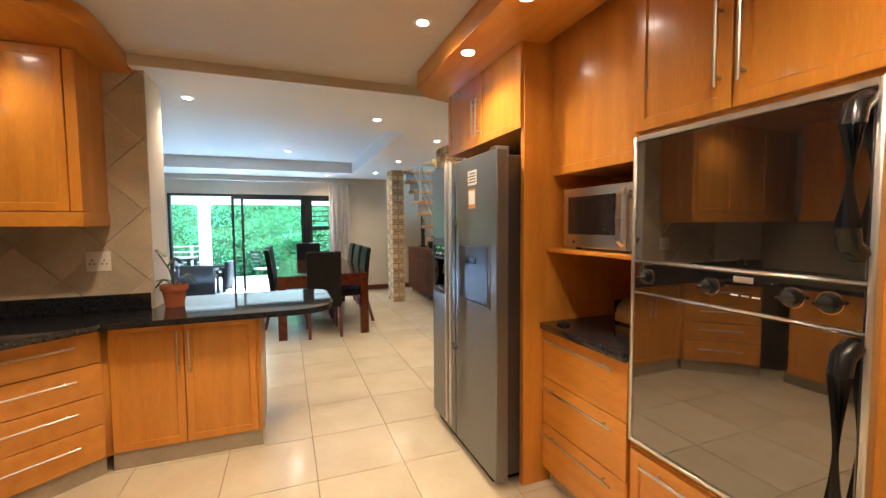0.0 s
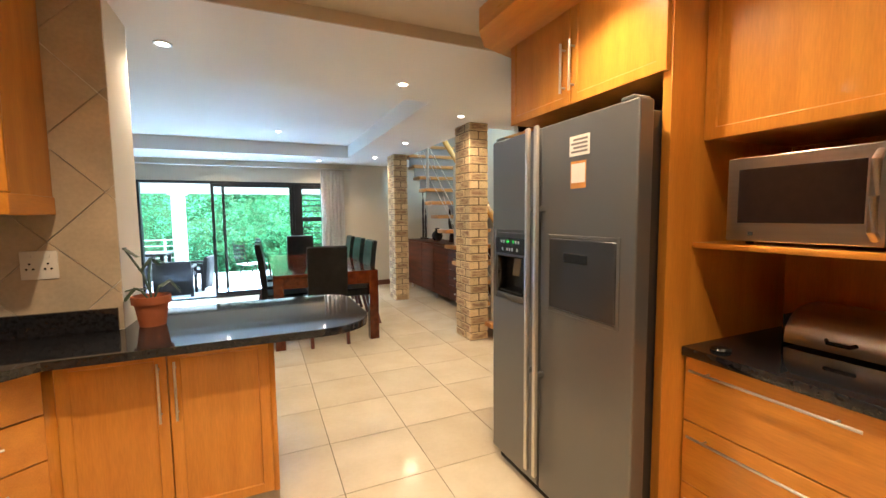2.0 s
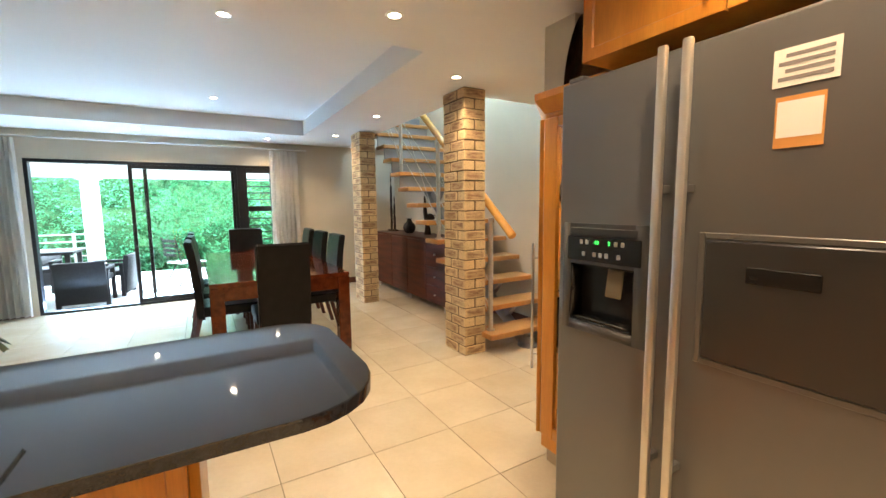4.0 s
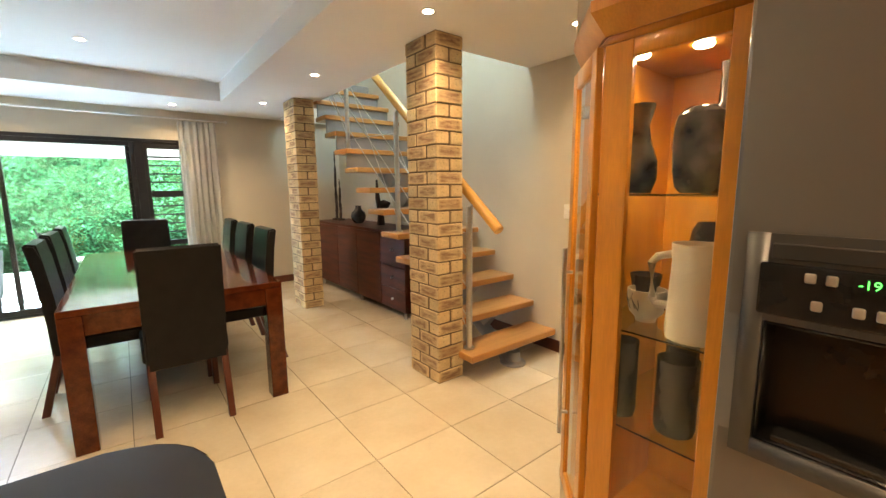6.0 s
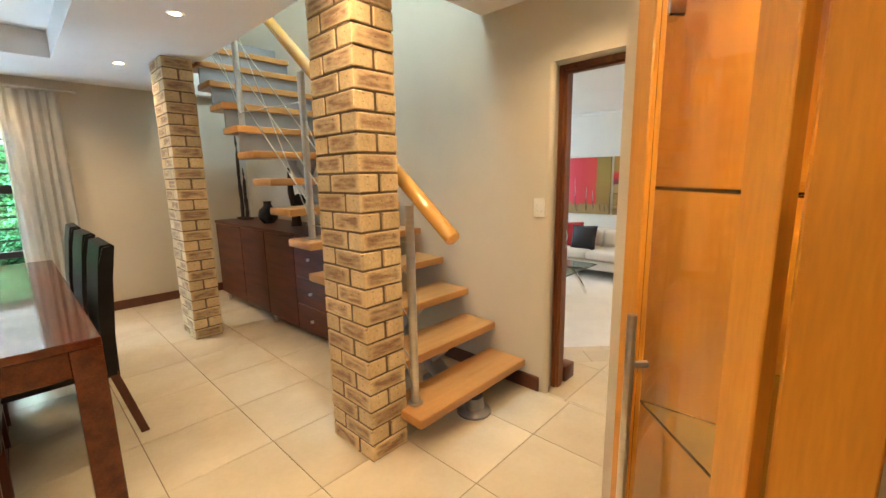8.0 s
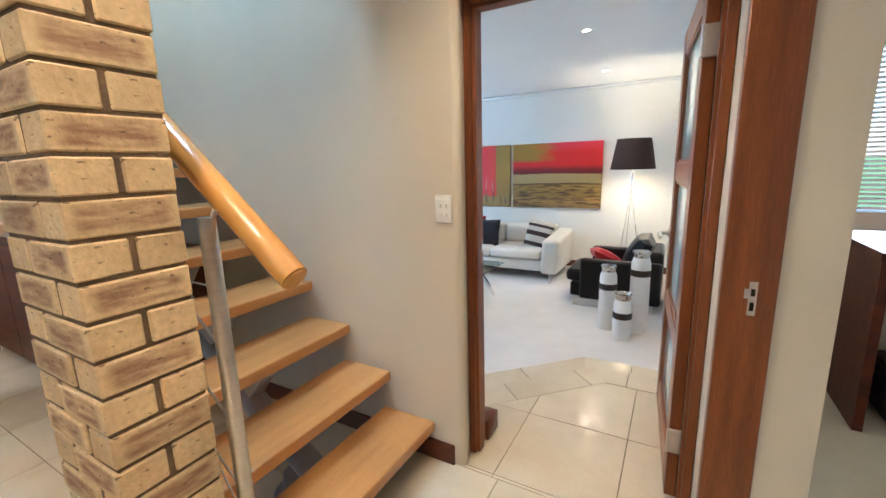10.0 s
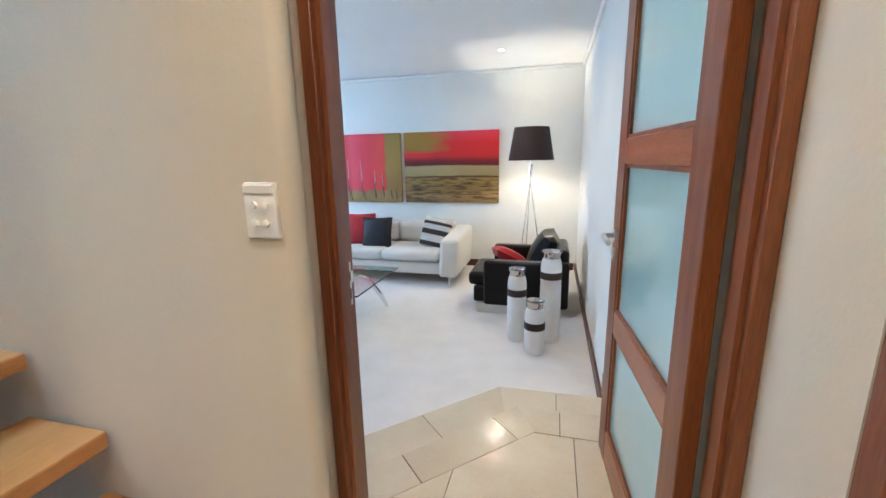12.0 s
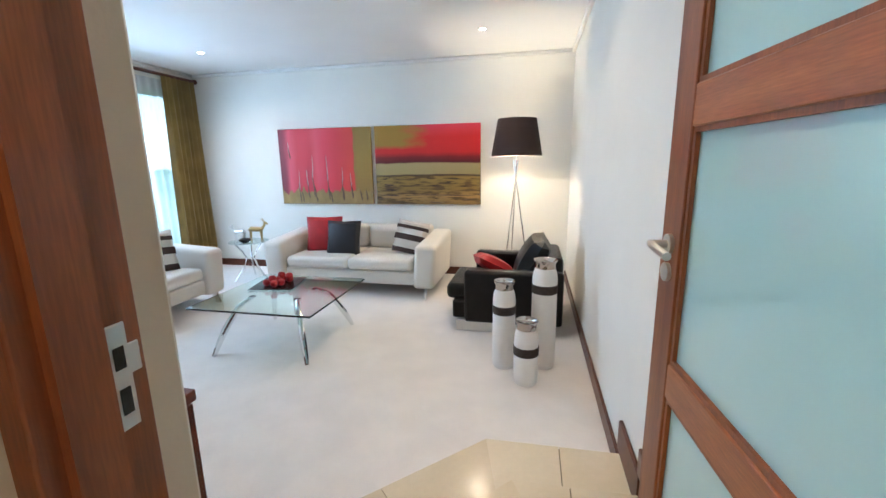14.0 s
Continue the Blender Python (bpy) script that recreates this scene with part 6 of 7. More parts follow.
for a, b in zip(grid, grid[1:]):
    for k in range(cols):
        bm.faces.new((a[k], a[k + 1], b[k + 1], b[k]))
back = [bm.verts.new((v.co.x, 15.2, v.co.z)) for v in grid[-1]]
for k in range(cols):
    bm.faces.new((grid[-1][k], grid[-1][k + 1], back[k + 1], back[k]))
tagged(mesh("hedge_core", bm, HEDGE_SHADE), "dark backing sheet for the shade between the hedge leaves", "hedge", kind="stuff")

# ---------------------------------------------------------------- lounge
CZ = CARPET_Z


def soft_box(bm, x0, x1, y0, y1, z0, z1, r=0.04, puff=0.0):
    """An upholstered block: rounded edges and a slightly swollen top."""
    before = set(bm.verts)
    box(bm, x0, x1, y0, y1, z0, z1, r, 3)
    if puff:
        for v in set(bm.verts) - before:
            u, w = 2 * (v.co.x - x0) / (x1 - x0) - 1, 2 * (v.co.y - y0) / (y1 - y0) - 1
            if v.co.z > (z0 + z1) / 2:
                v.co.z += puff * (1 - u * u) * (1 - w * w)
    return bm


def sofa(at, rz, label, width=2.2):
    """A two-seat sofa, 0.95 m deep, that looks along -y; its middle at the origin."""
    root = thing("sofa", label, "sofa", at, rz, "lounge sofas")
    w = width / 2
    bm = B()
    soft_box(bm, -w + 0.16, w - 0.16, -0.40, 0.45, 0.14, 0.30, 0.03)
    part("base", bm, FABRIC, root)
    for s in (-1, 1):
        bm = B()
        soft_box(bm, min(s * (w - 0.24), s * w), max(s * (w - 0.24), s * w), -0.46, 0.46, 0.12, 0.60, 0.05)
        for v in bm.verts:
            v.co.x += s * 0.03 * (v.co.z - 0.12) / 0.48
            v.co.z += 0.05 * (v.co.y > 0.2) * (v.co.z > 0.4)
        part("armrest", bm, FABRIC, root, "splayed upholstered arm")
        bm = B()
        m = Matrix.Translation((s * (w - 0.24) / 2, -0.06, 0.38))
        soft_box(bm, min(0, s * (w - 0.25)), max(0, s * (w - 0.25)), -0.44, 0.26, 0.305, 0.43, 0.045, 0.035)
        part("seat_cushion", bm, FABRIC, root)
        bm = B()
        soft_box(bm, min(0.004 * s, s * (w - 0.25)), max(0.004 * s, s * (w - 0.25)), 0.22, 0.40, 0.42, 0.70, 0.07)
        part("back_cushion", bm, FABRIC, root)
        for y in (-0.40, 0.38):
            bm = B()
            box(bm, s * (w - 0.10) - 0.012, s * (w - 0.10) + 0.012, y - 0.03, y + 0.03, 0.0, 0.13, 0.003)
            for v in bm.verts:
                v.co.y += (-0.03 if y < 0 else 0.03) * (v.co.z < 0.05)
            part("foot", bm, CHROME, root, "polished steel blade foot")
    bm = B()
    soft_box(bm, -w + 0.20, w - 0.20, 0.36, 0.50, 0.14, 0.70, 0.05)
    part("backrest", bm, FABRIC, root)
    return root


sofa((7.55, 6.37, CZ), -90, "white linen two-seat sofa below the paintings", 2.0)
sofa((5.75, 8.1, CZ), 0, "white linen sofa with its back to the window", 2.0)


def throw_pillow(label, at, rot, material, size=0.44, stripes=None):
    root = thing("cushion", label, "cushion", at, group="scatter cushions")
    m = Euler([radians(a) for a in rot]).to_matrix().to_4x4()
    bm = B()
    cushion(bm, size, size, 0.15, m, 0.6, 10)
    p = part("cover", bm, material, root)
    if stripes:
        for y0, y1 in stripes:
            bm = B()
            cushion(bm, size * 1.0, size * 1.0, 0.156, None, 0.6, 30)
            bmesh.ops.delete(bm, geom=[f for f in bm.faces if not y0 * size < f.calc_center_median().y < y1 * size], context="FACES")
            for v in bm.verts:
                v.co = m @ v.co
            part("stripe", bm, STRIPE_D, root, "dark brown woven stripe")
    return root


throw_pillow("red satin scatter cushion on the sofa", (7.55, 6.84, CZ + 0.62), (78, 0, -78), RED)
throw_pillow("black satin scatter cushion on the sofa", (7.44, 6.54, CZ + 0.60), (76, 0, -88), BLACKF, 0.42)
throw_pillow("brown and cream striped scatter cushion on the sofa", (7.52, 5.74, CZ + 0.61), (70, 8, -100), STRIPE_W, 0.40, ((-0.46, -0.34), (-0.10, 0.06), (0.24, 0.32)))
throw_pillow("brown and cream striped scatter cushion on the window sofa", (6.28, 8.05, CZ + 0.62), (70, 0, -30), STRIPE_W, 0.44, ((-0.46, -0.34), (-0.10, 0.06), (0.24, 0.32)))

ac = thing("armchair", "black leather armchair with a wide seat", "armchair", (6.77, 4.58, CZ), rz=180)
bm = B()
soft_box(bm, -0.36, 0.36, -0.46, 0.36, 0.10, 0.26, 0.02)
part("base", bm, LEATHER, ac)
for s in (-1, 1):
    bm = B()
    soft_box(bm, min(s * 0.34, s * 0.46), max(s * 0.34, s * 0.46), -0.34, 0.48, 0.10, 0.56, 0.03)
    part("armrest", bm, LEATHER, ac)
bm = B()
soft_box(bm, -0.335, 0.335, -0.52, 0.30, 0.262, 0.40, 0.045, 0.03)
part("seat_cushion", bm, LEATHER, ac)
bm = B()
soft_box(bm, -0.335, 0.335, 0.33, 0.48, 0.10, 0.66, 0.04)
part("backrest", bm, LEATHER, ac)
bm = B()
cushion(bm, 0.62, 0.46, 0.26, pose(0, 0.22, 0.58, 64, 0, 0), 0.6, 10)
part("back_cushion", bm, LEATHER, ac, "plump black leather back cushion")
bm = B()
box(bm, -0.40, 0.40, -0.42, 0.42, 0.0, 0.10, 0.004)
part("plinth", bm, SATIN, ac, "satin steel plinth")
throw_pillow("red cushion lying on the black armchair", (6.82, 4.72, CZ + 0.50), (28, 8, 20), RED, 0.36)

ct = thing("coffee_table", "square glass coffee table on curved chrome legs", "coffee table", (5.93, 6.37, CZ))
bm = B()
box(bm, -0.49, 0.49, -0.51, 0.51, 0.405, 0.420, 0.003)
top = part("tabletop", bm, TGLASS, ct, "clear square glass top")
for sx in (-1, 1):
    for sy in (-1, 1):
        bm = B()
        pts = [(sx * (0.16 + 0.24 * (1 - (k / 8)) ** 0.6 if k < 8 else 0.14), sy * (0.20 + 0.20 * (1 - k / 8) ** 0.6), 0.40 * k / 8) for k in range(9)]
        tube(bm, pts, 0.018, 10, [0.017 + 0.008 * math.sin(math.pi * k / 8) for k in range(9)])
        part("leg", bm, CHROME, ct, "curved chrome leg")
        bm = B()
        cyl(bm, (pts[-1][0], pts[-1][1], 0.392), (pts[-1][0], pts[-1][1], 0.405), 0.03, seg=16)
        part("mount", bm, CHROME, ct)
tray = thing("fruit_tray", "black square tray with red apples on the glass table", "tray", (6.12, 6.55, CZ + 0.42), rz=12)
bm = B()
box(bm, -0.17, 0.17, -0.17, 0.17, 0.0, 0.012, 0.004)
for v in bm.verts:
    if v.co.z > 0.006:
        v.co.x *= 1.12
        v.co.y *= 1.12
part("plate", bm, BLACK, tray)
rnd = random.Random(2)
for k in range(13):
    a = rnd.uniform(0, 6.28)
    r = 0.11 * math.sqrt(rnd.random())
    bm = B()
    lathe(bm, [(0.004, 0.002), (0.018, 0.0), (0.031, 0.018), (0.033, 0.034), (0.024, 0.052), (0.008, 0.056), (0.002, 0.050)], 12)
    ob = part("apple", bm, RED, tray, "shiny dark red apple")
    ob.matrix_local = pose(r * math.cos(a), r * math.sin(a), 0.012 + (0.035 if k > 9 else 0), rnd.uniform(-20, 20), rnd.uniform(-20, 20), 0)

st = thing("side_table", "small round glass side table on chrome legs", "side table", (7.60, 7.95, CZ))
bm = B()
lathe(bm, [(0.001, 0.492), (0.24, 0.492), (0.242, 0.5), (0.001, 0.5)], 32, cap=False)
part("tabletop", bm, TGLASS, st)
for k in range(3):
    a = 2 * math.pi * k / 3 + 0.5
    c, s = math.cos(a), math.sin(a)
    bm = B()
    tube(bm, [(0.22 * c, 0.22 * s, 0), (0.10 * c, 0.10 * s, 0.16), (0.05 * c, 0.05 * s, 0.28), (0.10 * c, 0.10 * s, 0.38), (0.19 * c, 0.19 * s, 0.492)], 0.012, 8)
    part("leg", bm, CHROME, st, "bent chrome leg")


def animal(name, label, at, rz, s, material, horns):
    """A small standing animal figure in one mesh."""
    bm = B()
    tube(bm, [(-0.10, 0, 0.14), (-0.06, 0, 0.155), (0.04, 0, 0.15), (0.09, 0, 0.155)], 0.03, 8, [0.012, 0.034, 0.03, 0.02])
    tube(bm, [(0.08, 0, 0.16), (0.115, 0, 0.20), (0.125, 0, 0.235)], 0.016, 8, [0.02, 0.015, 0.014])
    tube(bm, [(0.115, 0, 0.24), (0.15, 0, 0.225), (0.165, 0, 0.215)], 0.014, 8, [0.016, 0.013, 0.007])
    for x in (-0.075, 0.07):
        for y in (-0.016, 0.016):
            cyl(bm, (x, y, 0), (x * 0.95, y, 0.14), 0.006, 0.011, 7)
    if horns:
        for y in (-0.01, 0.01):
            tube(bm, [(0.12, y, 0.245), (0.10, y * 2, 0.28), (0.075, y * 3, 0.295)], 0.004, 6, [0.006, 0.005, 0.002])
    else:
        for y in (-0.01, 0.01):
            cyl(bm, (0.118, y, 0.245), (0.112, y * 1.6, 0.268), 0.006, 0.002, 6)
    ob = tagged(mesh(name, bm, material), label, "figurine")
    ob.matrix_world = pose(*at, 0, 0, rz) @ Matrix.Scale(s, 4)
    return ob


animal("animal_figurine", "grey striped metal animal figurine on the glass table", (7.55, 8.03, CZ + 0.5), 95, 0.85, SATIN, False)
animal("animal_figurine", "golden horned animal figurine on the glass table", (7.64, 7.86, CZ + 0.5), -80, 1.0, CURT_G, True)
pot("grape_bowl", "small dark ornament bowl on the glass table", [(0.03, 0), (0.06, 0.015), (0.075, 0.04), (0.05, 0.055), (0.001, 0.06)], POTBLACK, (7.50, 7.93, CZ + 0.5), "bowl")

for x, y, h, r in ((5.58, 4.385, 0.44, 0.080), (5.79, 4.545, 0.64, 0.080), (5.84, 4.27, 0.79, 0.086)):
    root = thing("floor_vase", {0.44: "short", 0.64: "medium", 0.79: "tall"}[h] + " white ceramic floor vase with brown band and silver neck", "vase", (x, y, CZ), group="floor vases")
    bm = B()
    lathe(bm, [(r * 0.86, 0), (r * 0.95, 0.012), (r, 0.05), (r * 1.01, h * 0.4), (r * 0.99, h - 0.235)], 32)
    part("body", bm, VASEW, root)
    bm = B()
    lathe(bm, [(r * 0.97, h - 0.236), (r * 1.04, h - 0.231), (r * 1.03, h - 0.208), (r * 1.045, h - 0.203), (r * 1.04, h - 0.176), (r * 0.97, h - 0.172)], 32, cap=False)
    part("band", bm, BROWNBAND, root, "dark brown textured band")
    bm = B()
    lathe(bm, [(r * 0.99, h - 0.173), (r * 0.995, h - 0.135), (r * 0.95, h - 0.10), (r * 0.84, h - 0.07), (r * 0.80, h - 0.058)], 32, cap=False)
    part("shoulder", bm, VASEW, root)
    bm = B()
    lathe(bm, [(r * 0.80, h - 0.058), (r * 0.80, h - 0.028), (r * 0.93, h - 0.008), (r * 0.92, h), (r * 0.84, h - 0.006), (r * 0.70, h - 0.03), (r * 0.68, h - 0.08), (0.001, h - 0.12)], 32, cap=False)
    part("neck", bm, SILVER, root, "shiny silver glazed rim")

fl = thing("floor_lamp", "tripod floor lamp with dark brown drum shade, lit", "floor lamp", (7.62, 4.55, CZ))
for k in range(3):
    a = 2 * math.pi * k / 3 + 0.3
    bm = B()
    cyl(bm, (0.20 * math.cos(a), 0.20 * math.sin(a), 0), (-0.03 * math.cos(a), -0.03 * math.sin(a), 1.47), 0.007, seg=8)
    part("leg", bm, CHROME, fl, "slim chrome tripod leg")
bm = B()
cyl(bm, (0, 0, 1.30), (0, 0, 1.612), 0.008)
part("stem", bm, CHROME, fl)
bm = B()
lathe(bm, [(0.272, 1.515), (0.205, 1.90), (0.202, 1.90), (0.269, 1.515)], 40, cap=False)

shade = part("shade", bm, SHADE, fl, "dark brown fabric drum shade")
bm = B()
lathe(bm, [(0.266, 1.518), (0.200, 1.897)], 40, cap=False)
part("lining", bm, SHADE_IN, fl)
bm = B()
bmesh.ops.create_uvsphere(bm, u_segments=14, v_segments=10, radius=0.022, matrix=pose(0, 0, 1.63))
part("bulb", bm, LENS, fl, "lit bulb")
lamp("floor_lamp_glow", "POINT", LAMP_W, (1.0, 0.82, 0.58), pose(7.62, 4.55, CZ + 1.69), 0.04)

# paintings: layered paint mixed in the material, on deep-edged canvases


def canvas_material(name, kind):
    m = bpy.data.materials.new(name)
    m.use_nodes = True
    nt, lk = m.node_tree, m.node_tree.links.new
    b = nt.nodes["Principled BSDF"]
    b.inputs["Roughness"].default_value = 0.5
    co = nt.nodes.new("ShaderNodeTexCoord")
    sep = nt.nodes.new("ShaderNodeSeparateXYZ")
    lk(co.outputs["Object"], sep.inputs[0])

    def nz(scale, stretch, detail=4):
        mp = nt.nodes.new("ShaderNodeMapping")
        mp.inputs["Scale"].default_value = stretch
        n = nt.nodes.new("ShaderNodeTexNoise")
        n.inputs["Scale"].default_value, n.inputs["Detail"].default_value = scale, detail
        lk(co.outputs["Object"], mp.inputs[0]), lk(mp.outputs[0], n.inputs["Vector"])
        return n.outputs["Fac"]

    def math_(op, a, bb):
        n = nt.nodes.new("ShaderNodeMath")
        n.operation = op
        for k, v in enumerate((a, bb)):
            if isinstance(v, (int, float)):
                n.inputs[k].default_value = v
            else:
                lk(v, n.inputs[k])
        return n.outputs[0]

    def ramp(fac, stops):
        r = nt.nodes.new("ShaderNodeValToRGB")
        els = r.color_ramp.elements
        els[0].position, els[0].color = stops[0][0], (*stops[0][1], 1)
        els[1].position, els[1].color = stops[-1][0], (*stops[-1][1], 1)
        for p, c in stops[1:-1]:
            e = els.new(p)
            e.color = (*c, 1)
        lk(fac, r.inputs[0])
        return r.outputs[0]

    def mix(f, a, bb):
        n = nt.nodes.new("ShaderNodeMix")
        n.data_type = "RGBA"
        lk(f, n.inputs["Factor"]), lk(a, n.inputs["A"]), lk(bb, n.inputs["B"])
        return n.outputs["Result"]
    h = math_("ADD", sep.outputs["Z"], math_("MULTIPLY", math_("SUBTRACT", nz(3, (1, 1, 1)), 0.5), 0.05))
    olive, brown = (0.24, 0.15, 0.02), (0.035, 0.016, 0.008)

    def soft(value, lo, hi):
        return math_("MINIMUM", math_("MAXIMUM", math_("DIVIDE", math_("SUBTRACT", value, lo), hi - lo), 0.0), 1.0)
    left = sep.outputs["Y"]
    if kind == "land":
        base = ramp(h, [(0.0, (0.20, 0.12, 0.03)), (0.10, (0.34, 0.20, 0.06)), (0.20, (0.24, 0.15, 0.03)), (0.35, (0.30, 0.19, 0.04)), (0.372, brown), (0.385, (0.34, 0.26, 0.10)), (0.52, (0.36, 0.28, 0.12)), (0.535, (0.10, 0.004, 0.006)), (0.60, (0.20, 0.004, 0.006)), (0.66, (0.55, 0.008, 0.006)), (0.84, (0.62, 0.010, 0.008)), (0.93, (0.66, 0.030, 0.045)), (1.0, (0.68, 0.045, 0.085))])
        low = math_("LESS_THAN", h, 0.365)
        for scale, stretch, at, tone in ((6, (1, 0.55, 4.0), 0.50, (0.11, 0.062, 0.016)), (11, (1, 0.45, 6.0), 0.56, brown)):
            smear = math_("MULTIPLY", soft(nz(scale, stretch), at, at + 0.09), low)
            base = mix(smear, base, ramp(h, [(0.0, tone), (1.0, tone)]))
        wedge = math_("MULTIPLY", soft(math_("ADD", left, math_("MULTIPLY", nz(3, (1, 1, 3)), 0.5)), 0.22, 0.55), math_("MULTIPLY", soft(h, 0.70, 0.75), soft(math_("SUBTRACT", math_("ADD", 1.06, math_("MULTIPLY", left, 0.14)), h), 0.0, 0.10)))
        base = mix(wedge, base, ramp(h, [(0.0, olive), (1.0, (0.34, 0.19, 0.015))]))
    else:
        w = math_("ADD", left, math_("MULTIPLY", math_("SUBTRACT", nz(4, (1, 2, 0.5)), 0.5), 0.10))
        across = math_("ADD", math_("MULTIPLY", w, 0.72), 0.5)
        base = ramp(across, [(0.0, (0.45, 0.05, 0.02)), (0.22, (0.60, 0.030, 0.016)), (0.38, (0.55, 0.012, 0.020)), (0.50, (0.62, 0.020, 0.045)), (0.58, (0.64, 0.050, 0.070)), (0.66, (0.52, 0.012, 0.030)), (0.80, (0.50, 0.012, 0.028)), (0.87, (0.62, 0.060, 0.085)), (0.93, (0.22, 0.008, 0.025)), (1.0, (0.12, 0.006, 0.016))])
        soil = ramp(nz(7, (1, 1.2, 0.6)), [(0.0, (0.10, 0.06, 0.015)), (0.45, (0.26, 0.16, 0.04)), (1.0, (0.42, 0.27, 0.08))])
        edge = math_("ADD", 0.15, math_("MULTIPLY", math_("SUBTRACT", nz(9, (1, 1.6, 0.15)), 0.4), 0.30))
        side = math_("LESS_THAN", math_("ADD", left, math_("MULTIPLY", math_("SUBTRACT", nz(5, (1, 1, 1)), 0.5), 0.05)), -0.42)
        base = mix(side, base, ramp(h, [(0.0, olive), (0.3, (0.27, 0.15, 0.02)), (0.6, (0.32, 0.19, 0.02)), (1.0, (0.27, 0.17, 0.02))]))
        base = mix(math_("LESS_THAN", h, edge), base, soil)
    lk(base, b.inputs["Base Color"])
    bp = nt.nodes.new("ShaderNodeBump")
    bp.inputs["Strength"].default_value, bp.inputs["Distance"].default_value = 0.5, 0.004
    lk(nz(30, (1, 1, 3)), bp.inputs["Height"]), lk(bp.outputs[0], b.inputs["Normal"])
    return m


PALE = mat("pale_paint", (0.62, 0.52, 0.46), 0.6, var=0.3, scale=30, second=(0.40, 0.27, 0.22))
UMBER = mat("umber_paint", (0.06, 0.03, 0.018), 0.5, var=0.4, scale=20, second=(0.14, 0.08, 0.04))


def stroke(root, material, y0, z0, y1, z1, w0, w1, seed):
    """A raised brush stroke with a ragged edge and a sloped rim on the canvas front."""
    r = random.Random(seed)
    bm = B()
    side = Vector((0, -(z1 - z0), y1 - y0)).normalized()
    n = 8
    rows_ = []
    for k in range(n + 1):
        c = Vector((0, y0 + (y1 - y0) * k / n, z0 + (z1 - z0) * k / n)) + Vector((0, r.uniform(-1, 1), 0)) * 0.004
        w = (w0 + (w1 - w0) * k / n) * r.uniform(0.5, 1.2) * (0.2 if k in (0, n) else 1)
        rows_.append([bm.verts.new(Vector((x, 0, 0)) + c + side * w * q) for x, q in ((-0.0175, 1.0), (-0.0215, 0.7), (-0.0215, -0.7), (-0.0175, -1.0))])
    for a, b in zip(rows_, rows_[1:]):
        for k in range(3):
            bm.faces.new((a[k], a[k + 1], b[k + 1], b[k]))
    part("brush_stroke", bm, material, root, smooth=0)


for kind, lab, y0, y1 in (("reeds", "red abstract painting with tall reeds, unframed canvas", 6.44, 7.78), ("land", "red sky over golden field painting, unframed canvas", 5.01, 6.39)):
    wd = y1 - y0
    root = thing("painting", lab, "painting", (8.208, (y0 + y1) / 2, 0.65), group="lounge paintings")
    bm = B()
    box(bm, -0.018, 0.018, -wd / 2, wd / 2, 0.0, 1.0, 0.004)
    part("canvas", bm, canvas_material("paint_" + kind, kind), root)
    if kind == "reeds":
        for k, (y, z0, z1) in enumerate(((0.52, 0.66, 0.83), (0.40, 0.06, 0.44), (0.27, 0.12, 0.46), (0.19, 0.14, 0.64), (-0.03, 0.10, 0.65), (-0.24, 0.1, 0.48), (-0.37, 0.12, 0.42), (0.36, 0.04, 0.26), (0.16, 0.08, 0.32), (-0.50, 0.1, 0.24), (-0.07, 0.02, 0.26), (-0.58, 0.1, 0.26))):
            stroke(root, UMBER, y - 0.012, max(0.02, z0 - 0.05), y + 0.010, z0 + (z1 - z0) * 0.6, 0.014, 0.006, k)
            if k < 7:
                stroke(root, PALE, y + 0.004, z0 + (z1 - z0) * (0.1 if k == 0 else 0.35), y + 0.008 * (-1) ** k, z1, 0.009, 0.004, 20 + k)
    else:
        for k, (ya, z, yb) in enumerate(((0.64, 0.372, -0.64), (0.58, 0.26, 0.44), (0.66, 0.07, 0.48), (0.10, 0.125, -0.62), (0.30, 0.115, 0.05), (0.62, 0.12, 0.36), (-0.45, 0.06, -0.62), (-0.02, 0.03, -0.20), (0.30, 0.07, 0.20))):
            stroke(root, UMBER, ya, z, yb, z + 0.010 * (-1) ** k, 0.008, 0.006, 40 + k)

# low wooden cabinet behind the doorway
lc = thing("lounge_cabinet", "red-brown wooden cabinet against the lounge wall beside the doorway", "cabinet")
bm = B()
box(bm, 3.45, 3.73, 5.15, 6.20, CARPET_Z + 0.06, 0.62, 0.003)
part("body", bm, DARKWOOD, lc)
bm = B()
box(bm, 3.44, 3.748, 5.148, 6.21, 0.621, 0.65, 0.003)
part("top", bm, DARKWOOD, lc)
for y0 in (5.16, 5.68):
    bm = B()
    box(bm, 3.731, 3.746, y0, y0 + 0.51, CARPET_Z + 0.07, 0.61, 0.002)
    part("door", bm, DARKWOOD, lc)
bm = B()
box(bm, 3.46, 3.70, 5.17, 6.18, CARPET_Z, CARPET_Z + 0.06)
part("plinth", bm, DARKWOOD, lc)

